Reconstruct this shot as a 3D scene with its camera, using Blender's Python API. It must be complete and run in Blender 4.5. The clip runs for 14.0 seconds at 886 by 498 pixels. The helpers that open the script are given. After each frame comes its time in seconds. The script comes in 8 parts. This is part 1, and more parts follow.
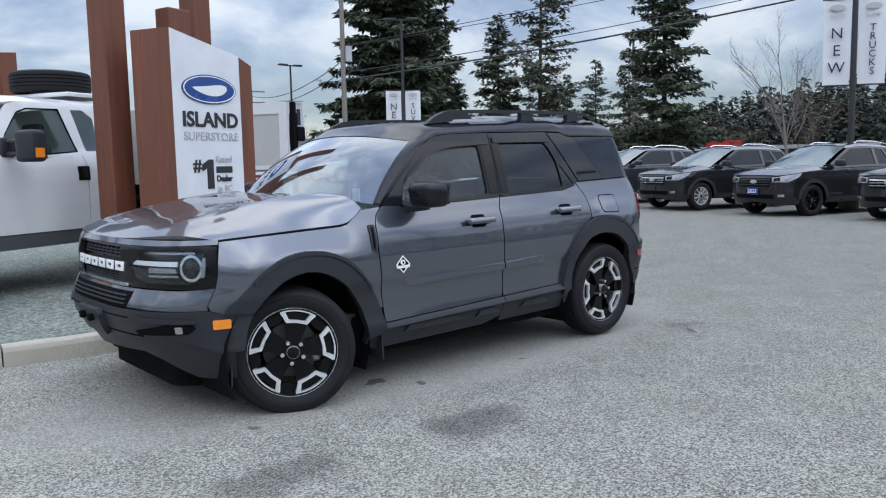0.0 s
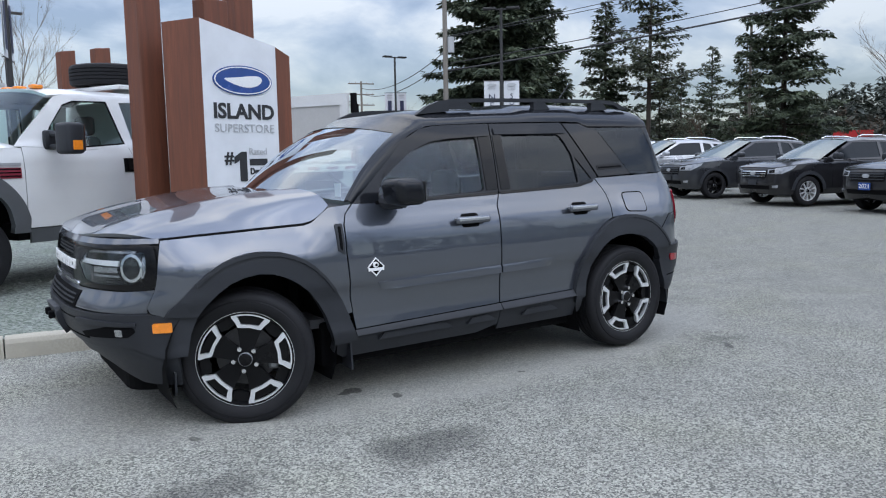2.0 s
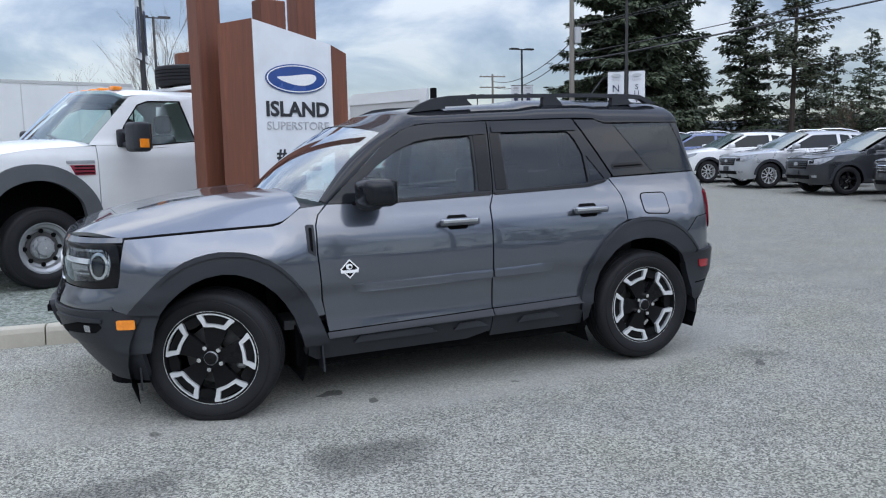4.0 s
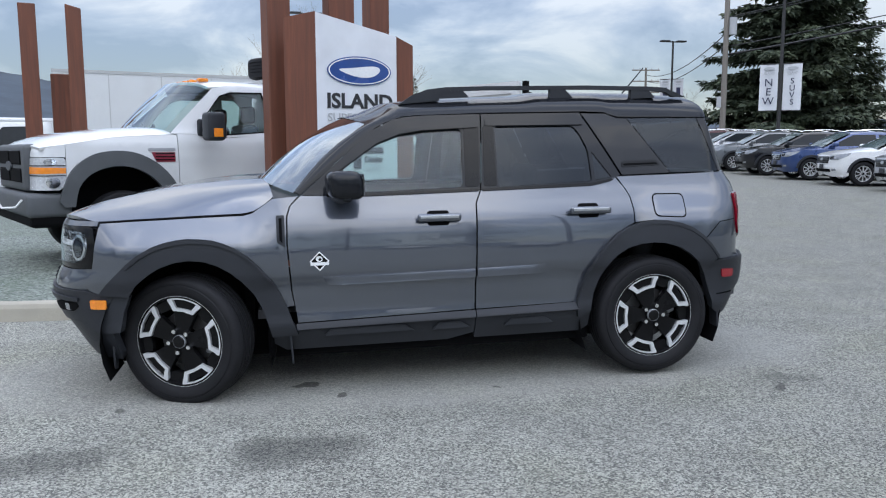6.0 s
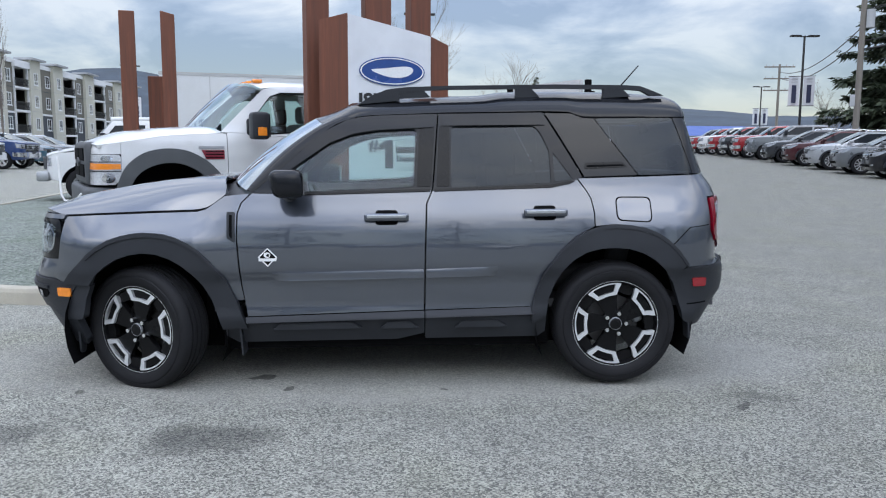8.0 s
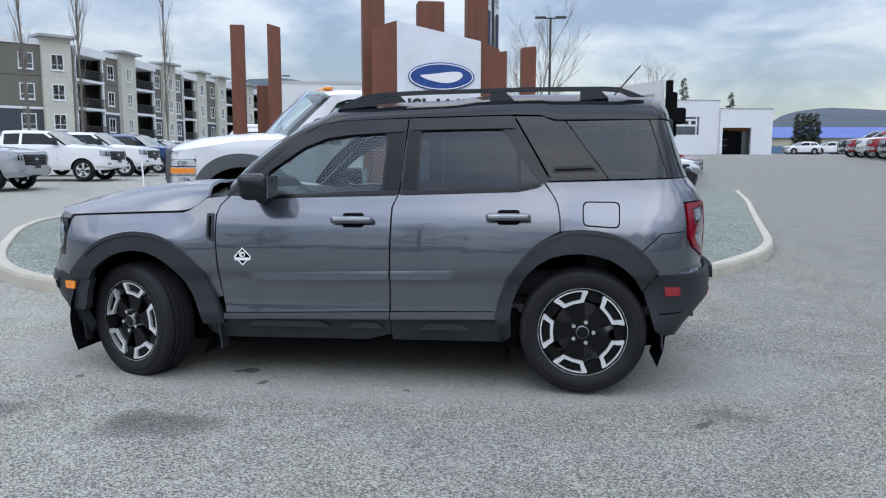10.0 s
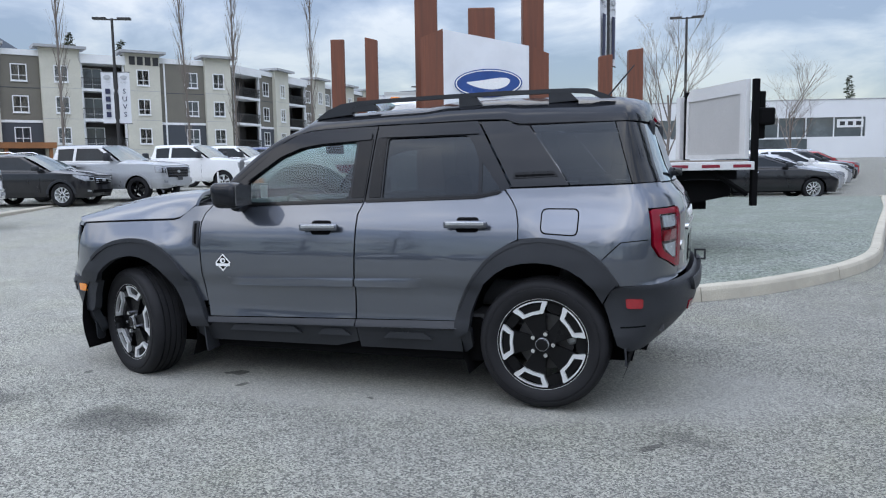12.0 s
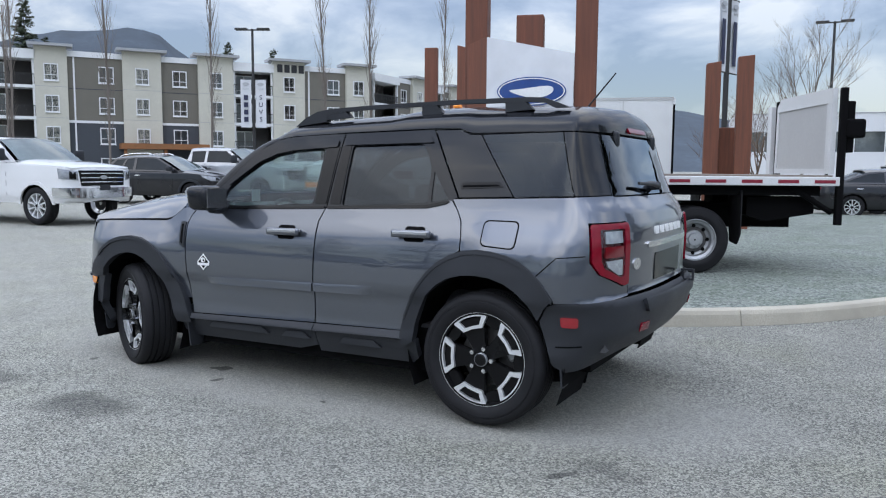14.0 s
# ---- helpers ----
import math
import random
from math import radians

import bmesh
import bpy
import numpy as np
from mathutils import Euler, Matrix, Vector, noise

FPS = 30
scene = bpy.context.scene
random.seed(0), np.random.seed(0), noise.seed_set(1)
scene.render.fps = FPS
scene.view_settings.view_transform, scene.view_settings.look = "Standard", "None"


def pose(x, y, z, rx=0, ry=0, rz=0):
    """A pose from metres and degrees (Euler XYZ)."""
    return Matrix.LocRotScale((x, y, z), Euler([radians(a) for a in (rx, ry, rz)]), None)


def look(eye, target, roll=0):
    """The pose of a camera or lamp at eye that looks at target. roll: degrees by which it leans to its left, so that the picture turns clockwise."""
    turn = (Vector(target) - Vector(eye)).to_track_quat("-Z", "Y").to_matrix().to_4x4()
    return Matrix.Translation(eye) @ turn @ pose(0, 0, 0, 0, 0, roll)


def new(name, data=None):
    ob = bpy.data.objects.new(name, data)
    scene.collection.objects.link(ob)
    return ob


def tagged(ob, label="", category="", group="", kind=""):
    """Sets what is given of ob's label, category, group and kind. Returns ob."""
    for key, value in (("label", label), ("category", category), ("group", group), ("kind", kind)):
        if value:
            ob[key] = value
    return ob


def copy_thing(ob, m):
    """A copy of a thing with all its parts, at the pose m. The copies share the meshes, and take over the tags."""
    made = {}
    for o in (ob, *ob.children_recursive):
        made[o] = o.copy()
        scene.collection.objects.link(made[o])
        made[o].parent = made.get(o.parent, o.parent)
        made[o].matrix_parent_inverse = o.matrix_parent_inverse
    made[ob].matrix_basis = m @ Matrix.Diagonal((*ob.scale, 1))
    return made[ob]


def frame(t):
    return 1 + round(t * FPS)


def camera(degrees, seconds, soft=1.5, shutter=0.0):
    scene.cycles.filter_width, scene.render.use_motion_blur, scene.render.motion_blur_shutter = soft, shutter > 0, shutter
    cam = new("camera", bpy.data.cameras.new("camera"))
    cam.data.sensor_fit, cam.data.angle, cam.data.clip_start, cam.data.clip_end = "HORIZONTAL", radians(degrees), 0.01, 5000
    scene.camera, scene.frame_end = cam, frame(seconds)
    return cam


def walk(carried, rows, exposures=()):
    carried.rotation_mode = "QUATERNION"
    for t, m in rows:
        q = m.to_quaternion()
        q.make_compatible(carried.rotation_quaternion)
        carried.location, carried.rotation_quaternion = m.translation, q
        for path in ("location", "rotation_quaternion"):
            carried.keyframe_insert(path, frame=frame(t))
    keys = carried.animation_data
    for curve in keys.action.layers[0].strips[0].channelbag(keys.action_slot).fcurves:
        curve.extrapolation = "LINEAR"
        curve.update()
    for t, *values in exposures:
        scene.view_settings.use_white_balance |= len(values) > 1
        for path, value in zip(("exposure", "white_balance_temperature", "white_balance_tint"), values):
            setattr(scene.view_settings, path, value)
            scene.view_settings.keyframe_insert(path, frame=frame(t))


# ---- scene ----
cam = camera(59.3, 14.0, soft=1.15)
PATH = [
    (0, (-3.471, -4.575, 1.326), (3.076, 2.908, 0.256), -1.16),
    (0.5, (-3.257, -4.594, 1.331), (3.024, 3.113, 0.253), -1.15),
    (1, (-3.067, -4.627, 1.338), (2.944, 3.290, 0.241), -0.94),
    (1.5, (-2.837, -4.708, 1.349), (2.877, 3.421, 0.220), -1.04),
    (2, (-2.612, -4.713, 1.328), (2.784, 3.627, 0.174), -1.03),
    (2.5, (-2.398, -4.738, 1.339), (2.649, 3.815, 0.166), -1.22),
    (3, (-2.195, -4.811, 1.347), (2.487, 3.946, 0.165), -1.32),
    (3.5, (-1.990, -4.908, 1.352), (2.288, 4.051, 0.155), -1.32),
    (6, (-0.803, -5.134, 1.337), (1.194, 4.583, 0.070), -0.11),
    (6.5, (-0.582, -5.186, 1.345), (0.970, 4.611, 0.074), 0.08),
    (7, (-0.312, -5.260, 1.345), (0.820, 4.594, 0.070), 0.08),
    (7.5, (-0.071, -5.246, 1.323), (0.692, 4.643, 0.044), 0.17),
    (8, (0.166, -5.237, 1.342), (0.588, 4.672, 0.065), 0.27),
    (8.2, (0.270, -5.247, 1.346), (0.547, 4.667, 0.068), 0.37),
    (10.5, (1.419, -5.188, 1.340), (-0.504, 4.553, 0.146), -0.18),
    (11, (1.655, -5.099, 1.319), (-0.729, 4.542, 0.151), -0.40),
    (11.5, (1.894, -4.992, 1.320), (-0.931, 4.533, 0.183), -0.71),
    (12, (2.169, -4.929, 1.329), (-1.086, 4.461, 0.217), -0.83),
    (12.5, (2.426, -4.836, 1.328), (-1.253, 4.399, 0.243), -0.65),
    (13, (2.638, -4.702, 1.315), (-1.457, 4.360, 0.256), -0.36),
    (13.5, (2.828, -4.581, 1.322), (-1.665, 4.293, 0.291), 0.12),
    (14, (3.086, -4.473, 1.334), (-1.774, 4.208, 0.320), 0.40),
]
walk(cam, [(t, look(eye, target, roll)) for t, eye, target, roll in PATH])


# ---- world and light ----
world = bpy.data.worlds.new("overcast_sky")
scene.world = world
world.use_nodes = True
wt = world.node_tree
wt.nodes.clear()


def wn(kind, **kw):
    n = wt.nodes.new(kind)
    for k, v in kw.items():
        n.inputs[k].default_value = v
    return n


SUN_EL, SUN_AZ = 56.0, 180.0
w_co = wn("ShaderNodeTexCoord")
w_sep = wn("ShaderNodeSeparateXYZ")
wt.links.new(w_co.outputs["Generated"], w_sep.inputs[0])
w_up = wn("ShaderNodeMath")
w_up.operation = "MAXIMUM"
wt.links.new(w_sep.outputs[2], w_up.inputs[0])
w_up.inputs[1].default_value = 0.0
w_add = wn("ShaderNodeMath")
w_add.operation = "ADD"
wt.links.new(w_up.outputs[0], w_add.inputs[0])
w_add.inputs[1].default_value = 0.30
w_div = wn("ShaderNodeVectorMath")
w_div.operation = "DIVIDE"
w_comb = wn("ShaderNodeCombineXYZ")
for i in range(3):
    wt.links.new(w_add.outputs[0], w_comb.inputs[i])
wt.links.new(w_co.outputs["Generated"], w_div.inputs[0])
wt.links.new(w_comb.outputs[0], w_div.inputs[1])
w_n1 = wn("ShaderNodeTexNoise", Scale=1.9, Detail=8.0, Roughness=0.55, Distortion=0.35)
wt.links.new(w_div.outputs[0], w_n1.inputs["Vector"])
w_ramp = wn("ShaderNodeValToRGB")
w_ramp.color_ramp.elements[0].position, w_ramp.color_ramp.elements[0].color = 0.41, (0.36, 0.43, 0.60, 1)
w_ramp.color_ramp.elements[1].position, w_ramp.color_ramp.elements[1].color = 0.60, (1.06, 1.08, 1.13, 1)
mid = w_ramp.color_ramp.elements.new(0.5)
mid.color = (0.62, 0.69, 0.85, 1)
wt.links.new(w_n1.outputs["Fac"], w_ramp.inputs[0])
w_el = wn("ShaderNodeMath")
w_el.operation = "MULTIPLY_ADD"
wt.links.new(w_up.outputs[0], w_el.inputs[0])
w_el.inputs[1].default_value, w_el.inputs[2].default_value = 2.9, 0.195
# the cloud is brighter round the hidden sun
saz, sel = radians(SUN_AZ), radians(SUN_EL)
SUN_DIR = (math.sin(saz) * math.cos(sel), math.cos(saz) * math.cos(sel), math.sin(sel))
w_dot = wn("ShaderNodeVectorMath")
w_dot.operation = "DOT_PRODUCT"
wt.links.new(w_co.outputs["Generated"], w_dot.inputs[0])
w_dot.inputs[1].default_value = SUN_DIR
w_pos = wn("ShaderNodeMath")
w_pos.operation = "MAXIMUM"
wt.links.new(w_dot.outputs["Value"], w_pos.inputs[0])
w_pos.inputs[1].default_value = 0.0
w_sq = wn("ShaderNodeMath")
w_sq.operation = "POWER"
wt.links.new(w_pos.outputs[0], w_sq.inputs[0])
w_sq.inputs[1].default_value = 2.0
w_glow = wn("ShaderNodeMath")
w_glow.operation = "MULTIPLY_ADD"
wt.links.new(w_sq.outputs[0], w_glow.inputs[0])
w_glow.inputs[1].default_value, w_glow.inputs[2].default_value = 0.65, 1.0
w_bri = wn("ShaderNodeMath")
w_bri.operation = "MULTIPLY"
wt.links.new(w_el.outputs[0], w_bri.inputs[0])
wt.links.new(w_glow.outputs[0], w_bri.inputs[1])
w_mul = wn("ShaderNodeVectorMath")
w_mul.operation = "SCALE"
wt.links.new(w_ramp.outputs[0], w_mul.inputs[0])
wt.links.new(w_bri.outputs[0], w_mul.inputs["Scale"])
w_sky = wn("ShaderNodeTexSky")
w_sky.sky_type, w_sky.sun_disc, w_sky.dust_density = "NISHITA", False, 0.0
w_sky.sun_elevation, w_sky.sun_rotation = radians(SUN_EL), radians(SUN_AZ)
w_bg1 = wn("ShaderNodeBackground", Strength=0.05)
w_bg2 = wn("ShaderNodeBackground", Strength=0.84)
wt.links.new(w_sky.outputs[0], w_bg1.inputs[0])
wt.links.new(w_mul.outputs[0], w_bg2.inputs[0])
w_sum = wn("ShaderNodeAddShader")
wt.links.new(w_bg1.outputs[0], w_sum.inputs[0])
wt.links.new(w_bg2.outputs[0], w_sum.inputs[1])
w_out = wn("ShaderNodeOutputWorld")
wt.links.new(w_sum.outputs[0], w_out.inputs[0])

sun = new("sun", bpy.data.lights.new("sun", "SUN"))
sun.data.energy, sun.data.angle, sun.data.color = 0.6, radians(80), (1.0, 0.98, 0.95)
sun.matrix_world = look(tuple(60 * k for k in SUN_DIR), (0, 0, 0))


# ---- materials ----
def material(name):
    m = bpy.data.materials.new(name)
    m.use_nodes = True
    return m, m.node_tree, m.node_tree.nodes["Principled BSDF"]


def node(tree, kind, **kw):
    n = tree.nodes.new(kind)
    for k, v in kw.items():
        n.inputs[k].default_value = v
    return n


def mix_rgb(tree, fac, a, b, blend="MIX"):
    """A colour mix; fac, a and b are sockets or values."""
    n = tree.nodes.new("ShaderNodeMix")
    n.data_type, n.blend_type = "RGBA", blend
    for sock, v in ((n.inputs[0], fac), (n.inputs[6], a), (n.inputs[7], b)):
        if isinstance(v, bpy.types.NodeSocket):
            tree.links.new(v, sock)
        else:
            sock.default_value = v if not isinstance(v, tuple) else (*v, 1)[:4]
    return n.outputs[2]


def ramp(tree, fac, lo, hi, a=(0, 0, 0), b=(1, 1, 1)):
    n = tree.nodes.new("ShaderNodeValToRGB")
    n.color_ramp.elements[0].position, n.color_ramp.elements[1].position = lo, hi
    n.color_ramp.elements[0].color, n.color_ramp.elements[1].color = (*a, 1), (*b, 1)
    tree.links.new(fac, n.inputs[0])
    return n.outputs[0]


def noise_fac(tree, scale, detail=4.0, rough=0.55, stretch=None):
    co = tree.nodes.new("ShaderNodeTexCoord").outputs["Object"]
    if stretch:
        mp = tree.nodes.new("ShaderNodeMapping")
        mp.inputs["Scale"].default_value = stretch
        tree.links.new(co, mp.inputs[0])
        co = mp.outputs[0]
    n = node(tree, "ShaderNodeTexNoise", Scale=scale, Detail=detail, Roughness=rough)
    tree.links.new(co, n.inputs["Vector"])
    return n.outputs["Fac"]


def bump(tree, bsdf, height, strength, distance=0.01):
    b = node(tree, "ShaderNodeBump", Strength=strength, Distance=distance)
    tree.links.new(height, b.inputs["Height"])
    tree.links.new(b.outputs[0], bsdf.inputs["Normal"])


def surface(name, colour, rough=0.6, metal=0.0, vary=0.15, scale=6.0, fine=90.0, relief=0.1, coat=0.0, spec=0.5, stretch=None):
    """A surface with variation at two scales and fine relief."""
    m, t, b = material(name)
    dark = tuple(c * (1 - vary) for c in colour)
    light = tuple(min(1, c * (1 + vary)) for c in colour)
    big = noise_fac(t, scale, 4, stretch=stretch)
    small = noise_fac(t, fine, 3, stretch=stretch)
    c = mix_rgb(t, ramp(t, big, 0.3, 0.7), dark, light)
    c = mix_rgb(t, ramp(t, small, 0.35, 0.75), c, tuple(x * 0.88 for x in colour))
    t.links.new(c, b.inputs["Base Color"])
    t.links.new(ramp(t, big, 0.2, 0.8, (max(0.02, rough - 0.08),) * 3, (min(1, rough + 0.08),) * 3), b.inputs["Roughness"])
    b.inputs["Metallic"].default_value, b.inputs["Coat Weight"].default_value = metal, coat
    b.inputs["Coat Roughness"].default_value, b.inputs["Specular IOR Level"].default_value = 0.04, spec
    if relief:
        bump(t, b, small, relief, 0.004)
    return m


def paint(name, colour, metal=0.5, rough=0.32, dust=0.12, spec=0.4, coat_ior=1.5, coat=1.0, haze=0.12):
    """Clear-coated car paint with a thin film of road dust and metallic flake."""
    m, t, b = material(name)
    flake = noise_fac(t, 900.0, 2)
    film = noise_fac(t, 2.2, 5)
    c = mix_rgb(t, ramp(t, flake, 0.35, 0.7), tuple(x * 0.86 for x in colour), tuple(min(1, x * 1.12) for x in colour))
    c = mix_rgb(t, ramp(t, film, 0.45, 0.8, (0, 0, 0), (dust,) * 3), c, (0.30, 0.29, 0.27))
    t.links.new(c, b.inputs["Base Color"])
    b.inputs["Metallic"].default_value = metal
    t.links.new(ramp(t, film, 0.3, 0.75, (rough,) * 3, (rough + haze,) * 3), b.inputs["Roughness"])
    b.inputs["Coat Weight"].default_value, b.inputs["Coat Roughness"].default_value, b.inputs["Coat IOR"].default_value = coat, 0.025, coat_ior
    b.inputs["Specular IOR Level"].default_value = spec
    return m


def glazing(name, tint, gloss=0.02, f0=0.05):
    """A thin pane: clear or tinted, with a mirror gloss that grows at a slant."""
    m = bpy.data.materials.new(name)
    m.use_nodes = True
    t = m.node_tree
    t.nodes.clear()
    tr = node(t, "ShaderNodeBsdfTransparent", Color=(*tint, 1))
    gl = node(t, "ShaderNodeBsdfGlossy", Roughness=gloss, Color=(0.86, 0.93, 1.0, 1))
    lw = node(t, "ShaderNodeLayerWeight", Blend=0.5)
    pw = t.nodes.new("ShaderNodeMath")
    pw.operation = "POWER"
    pw.inputs[1].default_value = 5.0
    fr = t.nodes.new("ShaderNodeMath")
    fr.operation, fr.use_clamp = "MULTIPLY_ADD", True
    fr.inputs[1].default_value, fr.inputs[2].default_value = 1.7, f0
    t.links.new(lw.outputs["Facing"], pw.inputs[0])
    t.links.new(pw.outputs[0], fr.inputs[0])
    mx = node(t, "ShaderNodeMixShader")
    t.links.new(fr.outputs[0], mx.inputs[0])
    t.links.new(tr.outputs[0], mx.inputs[1])
    t.links.new(gl.outputs[0], mx.inputs[2])
    out = node(t, "ShaderNodeOutputMaterial")
    t.links.new(mx.outputs[0], out.inputs[0])
    return m


M_PAINT = paint("carbon_grey_paint", (0.078, 0.088, 0.110), 0.75, 0.34, 0.015, 0.5, 1.85, 1.0, 0.02)
M_BLACKPAINT = paint("gloss_black_paint", (0.009, 0.010, 0.0125), 0.0, 0.22, 0.004, 0.04, 1.45, 0.58, 0.02)
M_PANELBLACK = paint("glass_black_panel", (0.006, 0.0065, 0.008), 0.0, 0.2, 0.002, 0.06, 1.5, 0.62, 0.02)
M_PLASTIC = surface("black_textured_plastic", (0.027, 0.029, 0.0335), 0.46, 0, 0.2, 3.0, 400.0, 0.15, spec=0.26)
M_GLOSSBLACK = surface("gloss_black_plastic", (0.006, 0.006, 0.0065), 0.14, 0, 0.1, 8.0, 60.0, 0.0, spec=0.22)
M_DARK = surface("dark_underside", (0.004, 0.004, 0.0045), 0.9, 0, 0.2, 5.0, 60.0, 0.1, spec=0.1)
M_GLASS = glazing("clear_glass", (0.66, 0.80, 0.77), 0.004, 0.05)
M_SCREENGLASS = glazing("windscreen_glass", (0.46, 0.55, 0.54), 0.004, 0.20)
M_PRIVACY = glazing("privacy_glass", (0.045, 0.053, 0.062), 0.004, 0.038)
M_LAMP = glazing("lamp_lens", (0.85, 0.87, 0.88), 0.03, 0.05)
M_TYRE = surface("tyre_rubber", (0.015, 0.015, 0.0165), 0.6, 0, 0.25, 8.0, 120.0, 0.2, spec=0.16)
M_LAMPCHROME = surface("lamp_chrome", (0.50, 0.51, 0.53), 0.22, 0.9, 0.25, 25.0, 100.0, 0.1)
M_DARKCHROME = surface("smoked_lamp_chrome", (0.20, 0.205, 0.215), 0.18, 0.85, 0.15, 20.0, 100.0, 0.02)
M_BRAKE = surface("brake_iron", (0.085, 0.083, 0.082), 0.5, 0.6, 0.25, 12.0, 90.0, 0.05)
M_SPOKE = surface("satin_black_spoke", (0.007, 0.007, 0.0075), 0.25, 0, 0.1, 8.0, 60.0, 0.0, spec=0.14)
M_ALLOY = surface("machined_alloy", (0.82, 0.83, 0.84), 0.34, 0.65, 0.06, 10.0, 200.0, 0.03)
M_CHROME = surface("chrome", (0.80, 0.81, 0.82), 0.10, 1.0, 0.05, 6.0, 80.0, 0.0)
M_STEEL = surface("galvanised_steel", (0.38, 0.39, 0.40), 0.45, 0.6, 0.15, 4.0, 60.0, 0.05)
M_RED = surface("red_lens", (0.19, 0.003, 0.014), 0.14, 0, 0.2, 30.0, 90.0, 0.0, coat=0.25, spec=0.25)
M_REDBRIGHT = surface("bright_red_lens", (0.26, 0.005, 0.012), 0.15, 0, 0.2, 30.0, 90.0, 0.05, coat=1.0)
M_CLEARLENS = surface("clear_lamp_segment", (0.60, 0.61, 0.62), 0.22, 0.25, 0.3, 40.0, 150.0, 0.2, coat=1.0)
M_DARKRED = surface("deep_red_housing", (0.05, 0.003, 0.005), 0.25, 0, 0.2, 30.0, 90.0, 0.0)
M_AMBER = surface("amber_lens", (0.85, 0.26, 0.02), 0.2, 0, 0.15, 40.0, 120.0, 0.0, coat=0.6)
M_REFLECTOR = surface("lamp_reflector", (0.70, 0.71, 0.73), 0.2, 0.85, 0.1, 20.0, 100.0, 0.05)
M_WHITE = surface("white_mark", (0.80, 0.80, 0.79), 0.45, 0, 0.05, 5.0, 60.0, 0.02)
M_GREYMARK = surface("grey_mark", (0.42, 0.43, 0.44), 0.5, 0, 0.05, 5.0, 60.0, 0.02)
M_INK = surface("black_mark", (0.02, 0.02, 0.022), 0.5, 0, 0.1, 5.0, 60.0, 0.02)
M_SEAT = surface("dark_seat_cloth", (0.07, 0.07, 0.075), 0.85, 0, 0.2, 5.0, 60.0, 0.0)
M_TRIM = surface("pale_headliner", (0.42, 0.42, 0.41), 0.9, 0, 0.08, 5.0, 250.0, 0.1)
M_BLUE = surface("blue_enamel", (0.012, 0.055, 0.24), 0.25, 0, 0.2, 3.0, 60.0, 0.0, coat=0.5)
M_SIGNWHITE = surface("white_sign_panel", (0.70, 0.715, 0.735), 0.4, 0, 0.02, 0.9, 4.0, 0.0)
M_WOOD = surface("stained_cedar", (0.145, 0.047, 0.023), 0.62, 0, 0.35, 3.0, 14.0, 0.35, stretch=(6, 6, 0.35))
M_WOODDARK = surface("stained_cedar_end", (0.105, 0.034, 0.020), 0.7, 0, 0.3, 4.0, 30.0, 0.3)
M_TRUCKWHITE = paint("white_truck_paint", (0.66, 0.665, 0.66), 0.0, 0.35, 0.14)
M_DECK = surface("bare_deck_planks", (0.20, 0.17, 0.14), 0.8, 0, 0.3, 3.0, 20.0, 0.3, stretch=(1, 8, 8))


# ---- mesh helpers ----
def part(name, bm, mat, parent=None, label="", smooth=False, normals=None):
    """Links a bmesh as one mesh object under its parent."""
    me = bpy.data.meshes.new(name)
    bmesh.ops.recalc_face_normals(bm, faces=bm.faces) if normals is None else None
    bm.to_mesh(me)
    bm.free()
    return finish(name, me, mat, parent, label, smooth, normals)


def finish(name, me, mat, parent=None, label="", smooth=False, normals=None):
    me.materials.append(mat)
    if smooth:
        me.polygons.foreach_set("use_smooth", [True] * len(me.polygons))
        if normals is None:
            me.set_sharp_from_angle(angle=radians(35))
    if normals is not None:
        me.normals_split_custom_set_from_vertices(normals)
    ob = new(name, me)
    ob.parent = parent
    if label:
        tagged(ob, label)
    return ob


def again(ob, m, parent=None):
    """Another object on the same mesh."""
    o = new(ob.name.split(".")[0], ob.data)
    o.parent = parent
    o.matrix_basis = m
    return o


def thing(name, label, category, group="", m=None):
    ob = tagged(new(name), label, category, group)
    ob.empty_display_size = 0.1
    if m is not None:
        ob.matrix_basis = m
    return ob


def box(bm, x0, x1, y0, y1, z0, z1, bevel=0.0, seg=2, m=None):
    r = bmesh.ops.create_cube(bm, size=1)
    vs = r["verts"]
    for v in vs:
        v.co = ((x0 + x1) / 2 + v.co.x * (x1 - x0), (y0 + y1) / 2 + v.co.y * (y1 - y0), (z0 + z1) / 2 + v.co.z * (z1 - z0))
        if m is not None:
            v.co = m @ v.co
    if bevel:
        es = list({e for v in vs for e in v.link_edges})
        bmesh.ops.bevel(bm, geom=es, offset=bevel, segments=seg, affect="EDGES", profile=0.5)
    return bm


def bx(*a, **k):
    return box(bmesh.new(), *a, **k)


def rod(bm, p0, p1, r0, r1=None, seg=12, caps=True):
    """A straight tapered rod from p0 to p1."""
    p0, p1 = Vector(p0), Vector(p1)
    r1 = r0 if r1 is None else r1
    d = p1 - p0
    m = Matrix.Translation((p0 + p1) / 2) @ d.to_track_quat("Z", "Y").to_matrix().to_4x4()
    bmesh.ops.create_cone(bm, cap_ends=caps, segments=seg, radius1=r0, radius2=r1, depth=d.length, matrix=m)
    return bm


